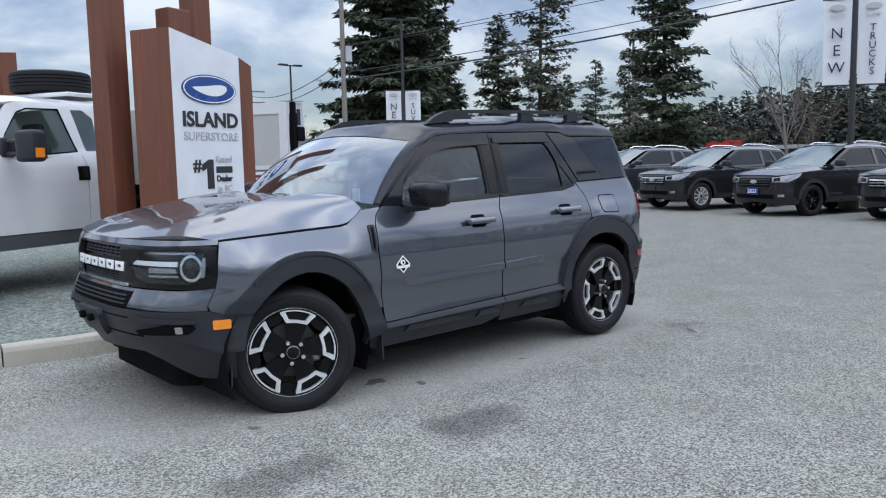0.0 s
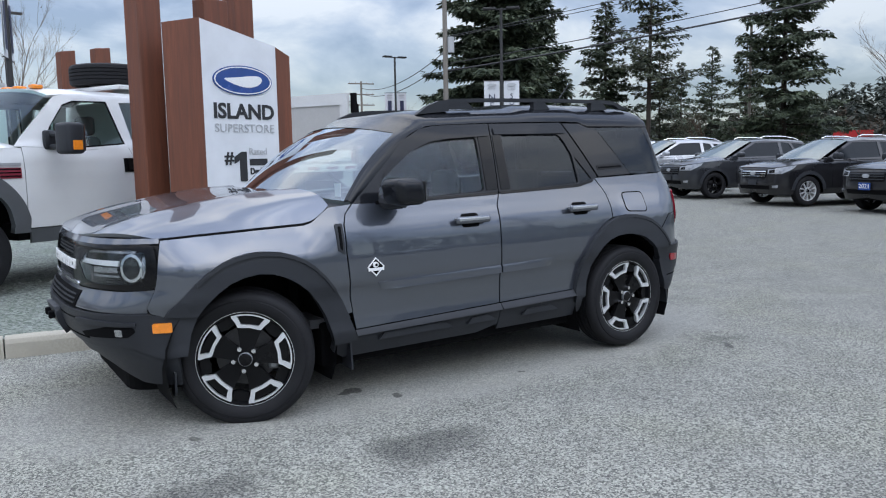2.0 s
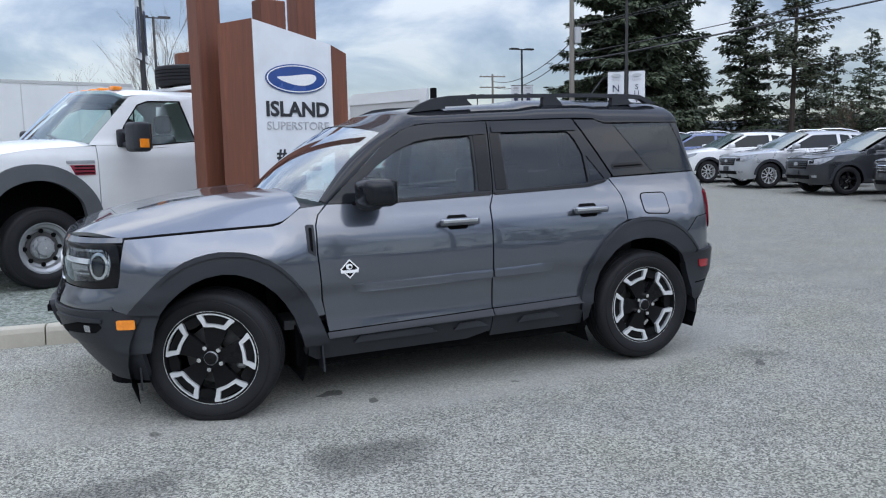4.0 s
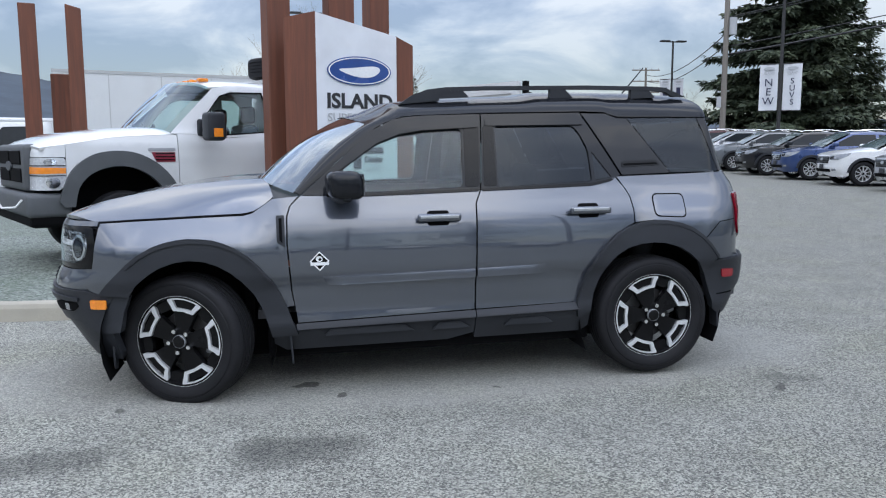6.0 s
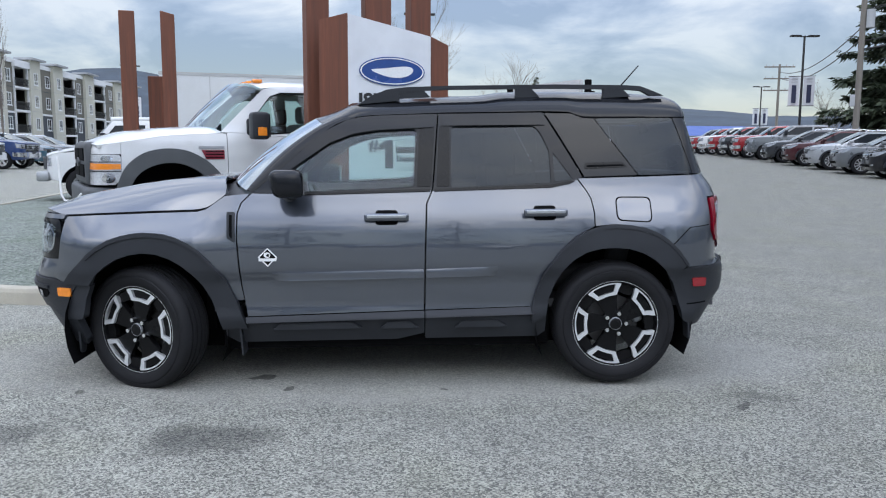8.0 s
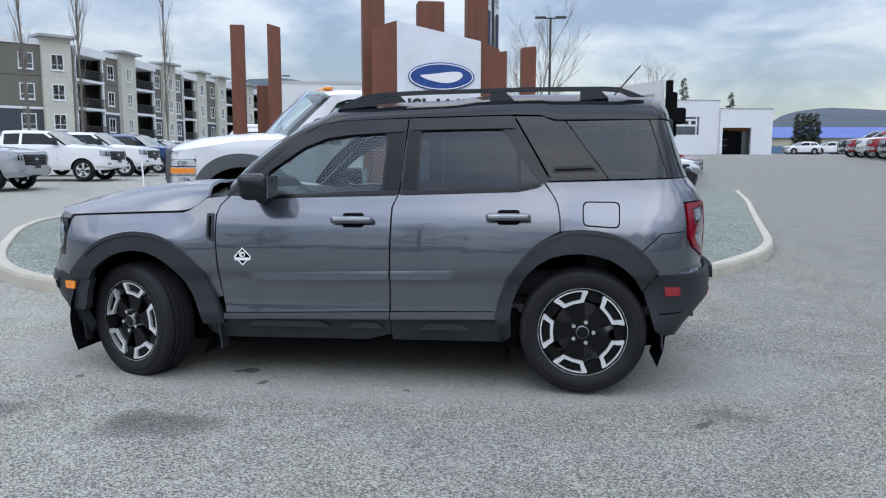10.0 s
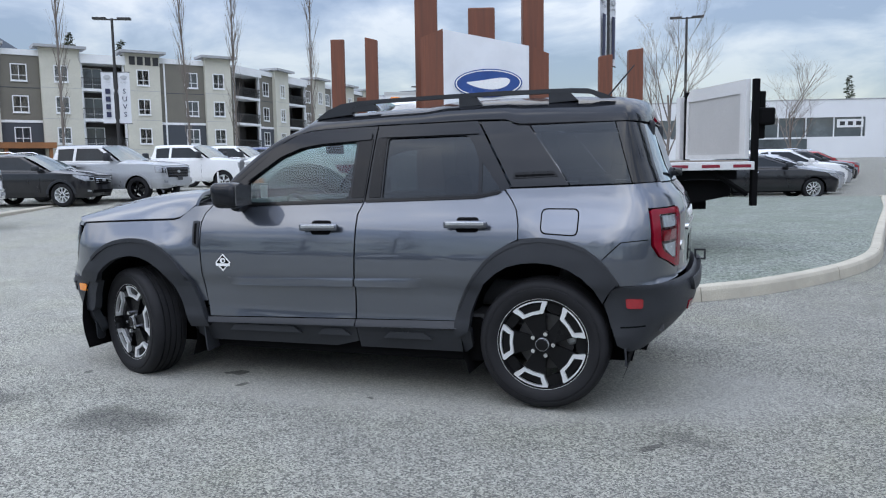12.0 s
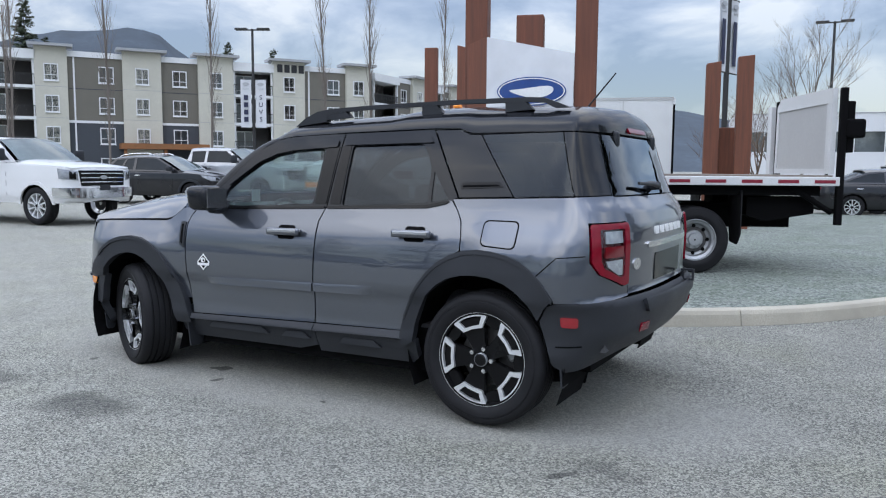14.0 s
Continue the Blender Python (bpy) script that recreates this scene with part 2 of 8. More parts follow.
def tube(bm, pts, r, seg=8):
    """A round tube along a line of points; r may be a list."""
    pts = [Vector(p) for p in pts]
    rs = r if isinstance(r, (list, tuple)) else [r] * len(pts)
    rings = []
    for i, p in enumerate(pts):
        d = (pts[min(i + 1, len(pts) - 1)] - pts[max(i - 1, 0)]).normalized()
        a = d.orthogonal().normalized() if abs(d.z) > 0.9 else d.cross(Vector((0, 0, 1))).normalized()
        b = d.cross(a)
        rings.append([bm.verts.new(p + rs[i] * (math.cos(k * 2 * math.pi / seg) * a + math.sin(k * 2 * math.pi / seg) * b)) for k in range(seg)])
    for q0, q1 in zip(rings, rings[1:]):
        for k in range(seg):
            bm.faces.new((q0[k], q0[(k + 1) % seg], q1[(k + 1) % seg], q1[k]))
    bm.faces.new(rings[0][::-1])
    bm.faces.new(rings[-1])
    return bm


def lathe(bm, prof, seg=48, m=None):
    """Turns a profile of (radius, y) about the y axis."""
    rings = []
    for r, y in prof:
        rings.append([bm.verts.new(Vector((r * math.cos(k * 2 * math.pi / seg), y, r * math.sin(k * 2 * math.pi / seg)))) for k in range(seg)])
    for q0, q1 in zip(rings, rings[1:]):
        for k in range(seg):
            bm.faces.new((q0[k], q0[(k + 1) % seg], q1[(k + 1) % seg], q1[k]))
    if m is not None:
        bmesh.ops.transform(bm, matrix=m, verts=bm.verts)
    return bm


def slab(bm, loops, f0, f1):
    """A plate with the outline loops[0] and holes loops[1:], between the mappings f0 and f1 of (u, v)."""
    tmp = bmesh.new()
    es = []
    for lp in loops:
        vs = [tmp.verts.new((u, v, 0)) for u, v in lp]
        es += [tmp.edges.new((vs[i], vs[(i + 1) % len(vs)])) for i in range(len(vs))]
    bmesh.ops.triangle_fill(tmp, edges=es, use_beauty=True, use_dissolve=False)
    tmp.verts.index_update()
    a = [bm.verts.new(f0(v.co.x, v.co.y)) for v in tmp.verts]
    b = [bm.verts.new(f1(v.co.x, v.co.y)) for v in tmp.verts]
    for f in tmp.faces:
        bm.faces.new([a[v.index] for v in f.verts])
        bm.faces.new([b[v.index] for v in f.verts][::-1])
    for e in tmp.edges:
        if len(e.link_faces) == 1:
            i, j = e.verts[0].index, e.verts[1].index
            bm.faces.new((a[i], a[j], b[j], b[i]))
    tmp.free()
    return bm


def plate_xz(loops, y0, y1):
    """A plate that stands in the x-z plane."""
    return slab(bmesh.new(), loops, lambda u, v: (u, y0, v), lambda u, v: (u, y1, v))


def plate_xy(loops, z0, z1):
    return slab(bmesh.new(), loops, lambda u, v: (u, v, z0), lambda u, v: (u, v, z1))


def plate_yz(loops, x0, x1):
    return slab(bmesh.new(), loops, lambda u, v: (x0, u, v), lambda u, v: (x1, u, v))


def rounded(poly, r, n=4):
    """The polygon with its corners rounded; r is one radius, or one for each corner."""
    out, k = [], len(poly)
    for i, p in enumerate(poly):
        rr = r[i] if isinstance(r, (list, tuple)) else r
        p = Vector(p)
        a, b = Vector(poly[i - 1]) - p, Vector(poly[(i + 1) % k]) - p
        d = min(rr, a.length * 0.45, b.length * 0.45)
        if d < 1e-4:
            out.append(tuple(p))
            continue
        p0, p1 = p + a.normalized() * d, p + b.normalized() * d
        for j in range(n + 1):
            t = j / n
            out.append(tuple((1 - t) ** 2 * p0 + 2 * t * (1 - t) * p + t * t * p1))
    return out


def ellipse(cx, cy, rx, ry, n=40):
    return [(cx + rx * math.cos(2 * math.pi * i / n), cy + ry * math.sin(2 * math.pi * i / n)) for i in range(n)]


def patch(name, fn, nu, nv, mat, parent, thick=0.0, label=""):
    """A curved sheet fn(u, v) with u and v from 0 to 1, and a turned-in rim."""
    bm = bmesh.new()
    g = [[bm.verts.new(fn(i / nu, j / nv)) for j in range(nv + 1)] for i in range(nu + 1)]
    for i in range(nu):
        for j in range(nv):
            bm.faces.new((g[i][j], g[i + 1][j], g[i + 1][j + 1], g[i][j + 1]))
    bmesh.ops.recalc_face_normals(bm, faces=bm.faces)
    if thick:
        bm.normal_update()
        rim = [e for e in bm.edges if e.is_boundary]
        nrm = {v: v.normal.copy() for e in rim for v in e.verts}
        if sum(v.normal.z for v in bm.verts) < 0:
            nrm = {k: -n for k, n in nrm.items()}
        low = {v: bm.verts.new(v.co - nrm[v] * thick) for v in nrm}
        dup = {v: bm.verts.new(v.co) for v in nrm}
        for e in rim:
            a, b = e.verts
            bm.faces.new((dup[a], dup[b], low[b], low[a]))
    return part(name, bm, mat, parent, label, smooth=True)


def lettering(name, text, size, mat, parent, m, label="", depth=0.004, width=None, bold=0.0):
    """Raised letters in the built-in font, centred, in the x-y plane of m."""
    cu = bpy.data.curves.new(name, "FONT")
    cu.body, cu.size, cu.align_x, cu.align_y, cu.extrude = text, size, "CENTER", "CENTER", depth
    cu.resolution_u, cu.offset = 3, bold
    tmp = new(name, cu)
    bpy.context.view_layer.update()
    me = bpy.data.meshes.new_from_object(tmp.evaluated_get(bpy.context.evaluated_depsgraph_get()))
    bpy.data.objects.remove(tmp)
    co = np.empty(len(me.vertices) * 3)
    me.vertices.foreach_get("co", co)
    co = co.reshape(-1, 3)
    if width:
        co[:, 0] *= width / max(1e-6, co[:, 0].max() - co[:, 0].min())
    me.vertices.foreach_set("co", co.ravel())
    ob = finish(name, me, mat, parent, label)
    ob.matrix_basis = m
    return ob


# ---- ground ----
def asphalt():
    m, t, b = material("worn_asphalt")
    co = t.nodes.new("ShaderNodeTexCoord").outputs["Object"]
    vor = node(t, "ShaderNodeTexVoronoi", Scale=125.0)
    vor.feature = "F1"
    t.links.new(co, vor.inputs["Vector"])
    stone = t.nodes.new("ShaderNodeSeparateColor")
    t.links.new(vor.outputs["Color"], stone.inputs[0])
    fine = noise_fac(t, 260.0, 3, 0.7)
    grit = mix_rgb(t, ramp(t, stone.outputs[0], 0.15, 0.95), (0.062, 0.062, 0.056), (0.54, 0.535, 0.455))
    grit = mix_rgb(t, ramp(t, fine, 0.45, 0.85), grit, (0.185, 0.183, 0.155))
    wear = noise_fac(t, 0.35, 5, 0.6)
    patchy = noise_fac(t, 2.1, 4, 0.6)
    c = mix_rgb(t, ramp(t, wear, 0.35, 0.7), grit, (0.28, 0.277, 0.255), "MIX")
    c = mix_rgb(t, 0.75, c, grit)
    tone = t.nodes.new("ShaderNodeMix")
    tone.data_type, tone.blend_type = "RGBA", "MULTIPLY"
    tone.inputs[0].default_value = 1.0
    t.links.new(c, tone.inputs[6])
    t.links.new(ramp(t, patchy, 0.25, 0.8, (0.80,) * 3, (1.12,) * 3), tone.inputs[7])
    c = tone.outputs[2]
    c = mix_rgb(t, ramp(t, noise_fac(t, 0.9, 4), 0.48, 0.70, (0, 0, 0), (0.35,) * 3), c, mix_rgb(t, 1.0, c, (0.98, 1.0, 0.80), "MULTIPLY"))
    # Uneven ground brightness put into the colour: a smooth ramp, darker to the east
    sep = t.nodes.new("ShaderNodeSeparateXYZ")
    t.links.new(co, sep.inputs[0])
    east_dim = t.nodes.new("ShaderNodeMath")
    east_dim.operation = "MULTIPLY_ADD"
    t.links.new(sep.outputs[0], east_dim.inputs[0])
    east_dim.inputs[1].default_value, east_dim.inputs[2].default_value = 0.1, 0.5
    c = mix_rgb(t, 1.0, c, ramp(t, east_dim.outputs[0], 0.2, 1.0, (0.98,) * 3, (0.66,) * 3), "MULTIPLY")
    # damp and oily stains, and a pale, smoother patch under and beside the parked car
    wob = node(t, "ShaderNodeTexNoise", Scale=2.6, Detail=4.0)
    t.links.new(co, wob.inputs["Vector"])
    warp = t.nodes.new("ShaderNodeVectorMath")
    warp.operation = "MULTIPLY_ADD"
    t.links.new(wob.outputs["Color"], warp.inputs[0])
    warp.inputs[1].default_value, warp.inputs[2].default_value = (0.50, 0.50, 0), (-0.25, -0.25, 0)
    moved = t.nodes.new("ShaderNodeVectorMath")
    moved.operation = "ADD"
    t.links.new(co, moved.inputs[0])
    t.links.new(warp.outputs[0], moved.inputs[1])
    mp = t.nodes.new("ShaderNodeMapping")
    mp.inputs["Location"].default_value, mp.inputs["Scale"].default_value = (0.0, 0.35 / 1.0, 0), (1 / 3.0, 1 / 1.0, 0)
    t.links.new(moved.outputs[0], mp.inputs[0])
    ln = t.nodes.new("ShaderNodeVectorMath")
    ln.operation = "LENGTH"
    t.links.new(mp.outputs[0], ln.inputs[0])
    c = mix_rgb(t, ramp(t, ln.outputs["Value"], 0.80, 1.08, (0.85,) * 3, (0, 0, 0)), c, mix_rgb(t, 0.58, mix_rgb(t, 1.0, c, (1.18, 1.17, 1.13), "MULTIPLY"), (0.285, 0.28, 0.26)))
    stains = [(-0.78, -1.72, 0.36, 0.25, 0.50, 0.5), (-1.86, -1.62, 0.38, 0.24, 0.58, 0.5), (-0.71, -0.80, 0.07, 0.05, 0.30, 0.2), (-0.50, -1.03, 0.045, 0.035, 0.35, 0.2),
              (-1.62, -0.98, 0.05, 0.06, 0.45, 0.3), (0.42, -1.02, 0.05, 0.03, 0.4, 0.3), (1.92, -1.28, 0.05, 0.04, 0.4, 0.3), (2.15, -1.22, 0.22, 0.10, 0.72, 0.4)]
    for x, y, rx, ry, dark, soft in stains:
        mp = t.nodes.new("ShaderNodeMapping")
        mp.inputs["Location"].default_value = (-x / rx, -y / ry, 0)
        mp.inputs["Scale"].default_value = (1 / rx, 1 / ry, 0)
        t.links.new(moved.outputs[0], mp.inputs[0])
        ln = t.nodes.new("ShaderNodeVectorMath")
        ln.operation = "LENGTH"
        t.links.new(mp.outputs[0], ln.inputs[0])
        f = ramp(t, ln.outputs["Value"], 1.0 - soft, 1.0 + soft * 0.4, (1, 1, 1), (0, 0, 0))
        mul = mix_rgb(t, 1.0, c, (dark, dark, dark), "MULTIPLY")
        c = mix_rgb(t, f, c, mul)
    t.links.new(c, b.inputs["Base Color"])
    b.inputs["Roughness"].default_value = 0.86
    hgt = mix_rgb(t, 0.5, vor.outputs["Distance"], fine)
    bump(t, b, hgt, 0.8, 0.008)
    return m


def gravel():
    m, t, b = material("crushed_gravel")
    co = t.nodes.new("ShaderNodeTexCoord").outputs["Object"]
    vor = node(t, "ShaderNodeTexVoronoi", Scale=42.0)
    t.links.new(co, vor.inputs["Vector"])
    sp = t.nodes.new("ShaderNodeSeparateColor")
    t.links.new(vor.outputs["Color"], sp.inputs[0])
    c = mix_rgb(t, ramp(t, sp.outputs[0], 0.1, 0.95), (0.075, 0.088, 0.076), (0.28, 0.305, 0.268))
    c = mix_rgb(t, ramp(t, noise_fac(t, 1.3, 5), 0.4, 0.75, (0, 0, 0), (0.55,) * 3), c, (0.095, 0.125, 0.078))
    c = mix_rgb(t, ramp(t, noise_fac(t, 14.0, 3), 0.55, 0.8, (0, 0, 0), (0.4,) * 3), c, (0.07, 0.075, 0.05))
    t.links.new(c, b.inputs["Base Color"])
    b.inputs["Roughness"].default_value = 0.9
    bump(t, b, vor.outputs["Distance"], 0.8, 0.012)
    return m


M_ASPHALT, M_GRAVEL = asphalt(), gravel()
M_KERB = surface("weathered_concrete", (0.40, 0.37, 0.30), 0.88, 0, 0.18, 2.5, 70.0, 0.35)
M_FARLAND = surface("far_land", (0.10, 0.11, 0.10), 0.95, 0, 0.3, 0.02, 0.3, 0.0)
gb = bmesh.new()


def lot_height(x, y):
    """The lot climbs gently towards the north-east and the north-west."""
    w = min(1.0, max(0.0, (-x - 9) / 7))
    if w:
        return float(np.interp(y, [4, 14, 20, 26, 45], [0.0, 0.10, 0.24, 0.32, 0.38])) * w * w * (3 - 2 * w)
    s = min(1.0, max(0.0, (x - 6) / 9))
    return float(np.interp(y, [6, 24, 37, 49, 100], [0.0, 0.38, 0.80, 1.02, 1.16])) * s * s * (3 - 2 * s)


gx = [-3000, -900, -250, -80, -45, -30, -24, -20, -17, -15, -13, -11, -9, 0, 6, 8, 10, 12, 14, 16, 20, 40, 80, 160, 400, 900, 3000]
gy = [-3000, -900, -250, -80, -30, -10, 0, 6, 12, 18, 24, 30, 37, 43, 49, 75, 100, 200, 500, 1200, 3000]
gv = [[gb.verts.new((x, y, lot_height(x, y))) for y in gy] for x in gx]
for c0, c1 in zip(gv, gv[1:]):
    for j in range(len(gy) - 1):
        gb.faces.new((c0[j], c1[j], c1[j + 1], c0[j + 1]))
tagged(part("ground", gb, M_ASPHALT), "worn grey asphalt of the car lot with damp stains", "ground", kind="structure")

ISLAND = [(-9.3, 21.5), (-9.15, 16.2), (-8.75, 12.9), (-8.35, 8.6), (-7.75, 6.7), (-6.6, 4.75), (-5.3, 2.9), (-4.2, 1.85), (-3.24, 1.47), (-2.3, 1.38), (-1.6, 1.30), (-0.6, 1.36), (0.4, 1.64), (1.1, 1.97), (1.65, 2.30), (2.19, 2.68), (2.73, 3.22), (3.33, 4.08), (3.82, 5.02), (4.22, 6.2), (4.68, 8.48), (5.40, 12.1), (6.16, 15.9), (6.85, 20.0), (7.1, 21.3), (6.95, 21.6)]


def smooth_line(pts, k=6):
    out = []
    n = len(pts)
    for i in range(n - 1):
        p = [Vector(pts[max(0, min(n - 1, j))]) for j in (i - 1, i, i + 1, i + 2)]
        for j in range(k):
            t = j / k
            out.append(0.5 * ((2 * p[1]) + (-p[0] + p[2]) * t + (2 * p[0] - 5 * p[1] + 4 * p[2] - p[3]) * t * t + (-p[0] + 3 * p[1] - 3 * p[2] + p[3]) * t ** 3))
    out.append(Vector(pts[-1]))
    return out


edge = smooth_line(ISLAND)
inner = []
for i, p in enumerate(edge):
    d = (edge[min(i + 1, len(edge) - 1)] - edge[max(i - 1, 0)]).normalized()
    inner.append(p + Vector((-d.y, d.x)) * 0.15)
gi = plate_xy([[(p.x, p.y) for p in inner]], 0.02, 0.115)
tagged(part("gravel_island", gi, M_GRAVEL), "raised island of grey-green crushed gravel", "island", kind="structure")
kerb = tagged(new("kerb"), "weathered pale concrete kerb round the gravel island", "kerb", kind="structure")
prof = [(0.0, 0.0), (0.012, 0.10), (0.028, 0.132), (0.05, 0.142), (0.135, 0.142), (0.15, 0.13), (0.155, 0.0)]
run, chunk = 0.0, []
rng = random.Random(3)


def kerb_piece(pts):
    bm = bmesh.new()
    rings_ = []
    for i, p in enumerate(pts):
        d = (pts[min(i + 1, len(pts) - 1)] - pts[max(i - 1, 0)]).normalized()
        nrm = Vector((-d.y, d.x))
        rings_.append([bm.verts.new((p.x + nrm.x * a, p.y + nrm.y * a, h + rng.uniform(-0.002, 0.002))) for a, h in prof])
    for r0, r1 in zip(rings_, rings_[1:]):
        for k in range(len(prof) - 1):
            bm.faces.new((r0[k], r0[k + 1], r1[k + 1], r1[k]))
    bm.faces.new(rings_[0])
    bm.faces.new(rings_[-1][::-1])
    part("kerb_stone", bm, M_KERB, kerb)


fine_edge = []
for a, b_ in zip(edge, edge[1:]):
    k = max(1, int((b_ - a).length / 0.12))
    fine_edge += [a.lerp(b_, j / k) for j in range(k)]
cur, goal = [fine_edge[0]], 2.4
run = 0.0
for a, b_ in zip(fine_edge, fine_edge[1:]):
    run += (b_ - a).length
    cur.append(b_)
    if run > goal:
        cur[-1] = a.lerp(b_, 0.93)
        kerb_piece(cur)
        cur, run, goal = [b_], 0.0, rng.uniform(1.9, 2.9)
kerb_piece(cur) if len(cur) > 1 else None
# loose stones on the island
sb = bmesh.new()
for i in range(1500):
    x, y = rng.uniform(-5, 4.6), rng.uniform(1.7, 8.0)
    r = rng.uniform(0.008, 0.022)
    if any((Vector((x, y)) - q).length < 0.25 for q in edge[::2]) or not (y > 1.8 + max(0, (x - 0.2) * 0.75) and y > 1.8 - (x + 3) * 0.8):
        continue
    vs = [sb.verts.new((x + r * a * rng.uniform(0.6, 1.2), y + r * b2 * rng.uniform(0.6, 1.2), 0.115 + r * c * rng.uniform(0.5, 1))) for a, b2, c in ((1, 0, 0), (-1, 0, 0), (0, 1, 0), (0, -1, 0), (0, 0, 1))]
    for a, b2 in ((0, 2), (2, 1), (1, 3), (3, 0)):
        sb.faces.new((vs[a], vs[b2], vs[4]))
tagged(part("loose_gravel", sb, surface("pale_stone", (0.27, 0.285, 0.26), 0.9)), "loose pale stones on the gravel island", "gravel", kind="stuff")

# far parking kerb on the left
fk = tagged(new("parking_kerb"), "low concrete kerb before the parked trucks", "kerb", kind="structure")
for i in range(6):
    a = Vector((-15.6 - 0.47 * i, 10.6 + 0.95 * i, 0.03))
    part("kerb_stone", bx(-0.15, 0.15, -0.58, 0.58, 0, 0.13, 0.02, 2, Matrix.Translation(a) @ Matrix.Rotation(radians(27), 4, "Z")), M_KERB, fk)


# ---- the timber and white sign ----
def timber(name, foot, w, d, z0, z1, angle, slope=0.0, label="reddish-brown stained timber post", group="timber posts", z_low=None):
    th = thing(name, label, "post", group, Matrix.Translation((*foot, 0.10)) @ Matrix.Rotation(radians(angle), 4, "Z"))
    bm = bx(-w / 2, w / 2, -d / 2, d / 2, z0, z1, 0.012, 2)
    for v in bm.verts:
        if v.co.z > (z0 + z1) / 2:
            v.co.z += slope * v.co.x
    part("post_shaft", bm, M_WOOD, th)
    bm = bx(-w / 2 - 0.004, w / 2 + 0.004, -d / 2 - 0.004, d / 2 + 0.004, 0, 0.02)
    part("base_plate", bm, M_STEEL, th)
    return th


def dealer_sign():
    ang = 17.5
    m = Matrix.Translation((-0.45, 2.72, 0.10)) @ Matrix.Rotation(radians(ang), 4, "Z")
    th = thing("dealer_sign", "tall white sign panel with blue oval and lettering between stained timbers", "sign", "", m)
    W, H0, H1 = 0.87, 2.565, 2.385
    pts = [(0, 0.25), (W, 0.25), (W, H1), (0, H0)]
    part("sign_panel", plate_xz([pts], 0.0, 0.05), M_SIGNWHITE, th, "white enamelled sign panel")
    col = bmesh.new()
    slab(col, [[(0, 0), (0, H0 + 0.005), (-0.004, H0 + 0.005), (-0.004, 0)]], lambda u, v: (u, 0.0, v), lambda u, v: (u - 0.24, 0.24, v - (0.045 if v > 1 else 0)))
    slab(col, [[(-0.01, 0), (W, 0), (W, H1 - 0.02), (-0.01, H0 - 0.02)]], lambda u, v: (u, 0.055, v), lambda u, v: (u - 0.02, 0.26, v))
    part("timber_case", col, M_WOOD, th, "stained timber side and back")
    part("timber_board", plate_xz([[(W + 0.004, 0), (W + 0.204, 0), (W + 0.204, H1 - 0.075), (W + 0.004, H1 + 0.01)]], 0.03, 0.10), M_WOOD, th, "stained timber side board")
    face = lambda x, z, y=-0.004: Matrix.Translation((x, y, z)) @ Matrix.Rotation(radians(90), 4, "X")
    ox, oz, rx, rz = 0.455, 2.02, 0.345, 0.143
    oval = part("oval_badge", plate_xz([ellipse(ox, oz, rx, rz, 56)], -0.012, 0.0), M_BLUE, th, "blue oval with white ring")
    part("oval_ring", plate_xz([ellipse(ox, oz, rx * 0.965, rz * 0.92, 56), ellipse(ox, oz, rx * 0.93, rz * 0.85, 56)], -0.016, -0.010), M_WHITE, oval)
    # one plain white band in place of the maker's name
    band = [(0.22 * math.cos(a_) + 0.02 * math.sin(a_), 0.050 * math.sin(a_) + 0.018 * math.sin(2 * a_ + 0.6)) for a_ in [2 * math.pi * i / 40 for i in range(40)]]
    part("oval_mark", plate_xz([[(ox + u, oz + v) for u, v in band]], -0.016, -0.010), M_WHITE, oval)
    lettering("word_island", "ISLAND", 0.20, M_INK, th, face(0.46, 1.715), "heavy black capitals", 0.003, 0.71, 0.006)
    lettering("word_superstore", "SUPERSTORE", 0.115, M_GREYMARK, th, face(0.46, 1.555), "light grey capitals", 0.003, 0.70)
    lettering("number_one", "#", 0.17, M_INK, th, face(0.255, 1.27), "", 0.003, None, 0.004)
    one = [(0.075, -0.145), (0.075, 0.145), (0.015, 0.145), (-0.070, 0.095), (-0.070, 0.030), (-0.008, 0.060), (-0.008, -0.145)]
    part("number_one", plate_xz([[(0.385 + u, 1.185 + v) for u, v in one]], -0.007, 0.0), M_INK, th, "heavy black figure one")
    lettering("word_rated", "Rated", 0.095, M_GREYMARK, th, face(0.60, 1.33), "", 0.003, 0.21)
    part("name_bar", bx(0.495, 0.71, -0.006, 0.0, 1.195, 1.260), M_INK, th, "black bar in place of the maker's name")
    lettering("word_dealer", "Dealer", 0.085, M_INK, th, face(0.60, 1.135), "", 0.003, 0.21, 0.003)
    lettering("word_in", "in", 0.085, M_GREYMARK, th, face(0.535, 1.035), "", 0.003)
    lettering("word_place", "BC", 0.085, M_GREYMARK, th, face(0.645, 1.035), "", 0.003)
    return th


dealer_sign()
timber("timber_post", (-0.83, 3.27), 0.24, 0.25, 0.0, 4.6, 17.5, 0, "tall reddish-brown stained timber post beside the sign")
timber("timber_post", (0.255, 3.70), 0.23, 0.23, 0.0, 4.4, 17.5, 0, "tall reddish-brown stained timber post behind the sign")
timber("timber_post", (-0.19, 3.22), 0.28, 0.2, 0.0, 2.83, 17.5, 0, "short reddish-brown timber post rising over the sign")
timber("timber_post", (-4.86, 9.2), 0.26, 0.12, 0, 3.64, 15)
timber("timber_post", (-4.16, 9.25), 0.24, 0.12, 0, 3.62, 15, -0.25)
timber("timber_post", (-4.55, 9.75), 0.30, 0.2, 0, 2.55, 15, 0, "short reddish-brown stained timber post")
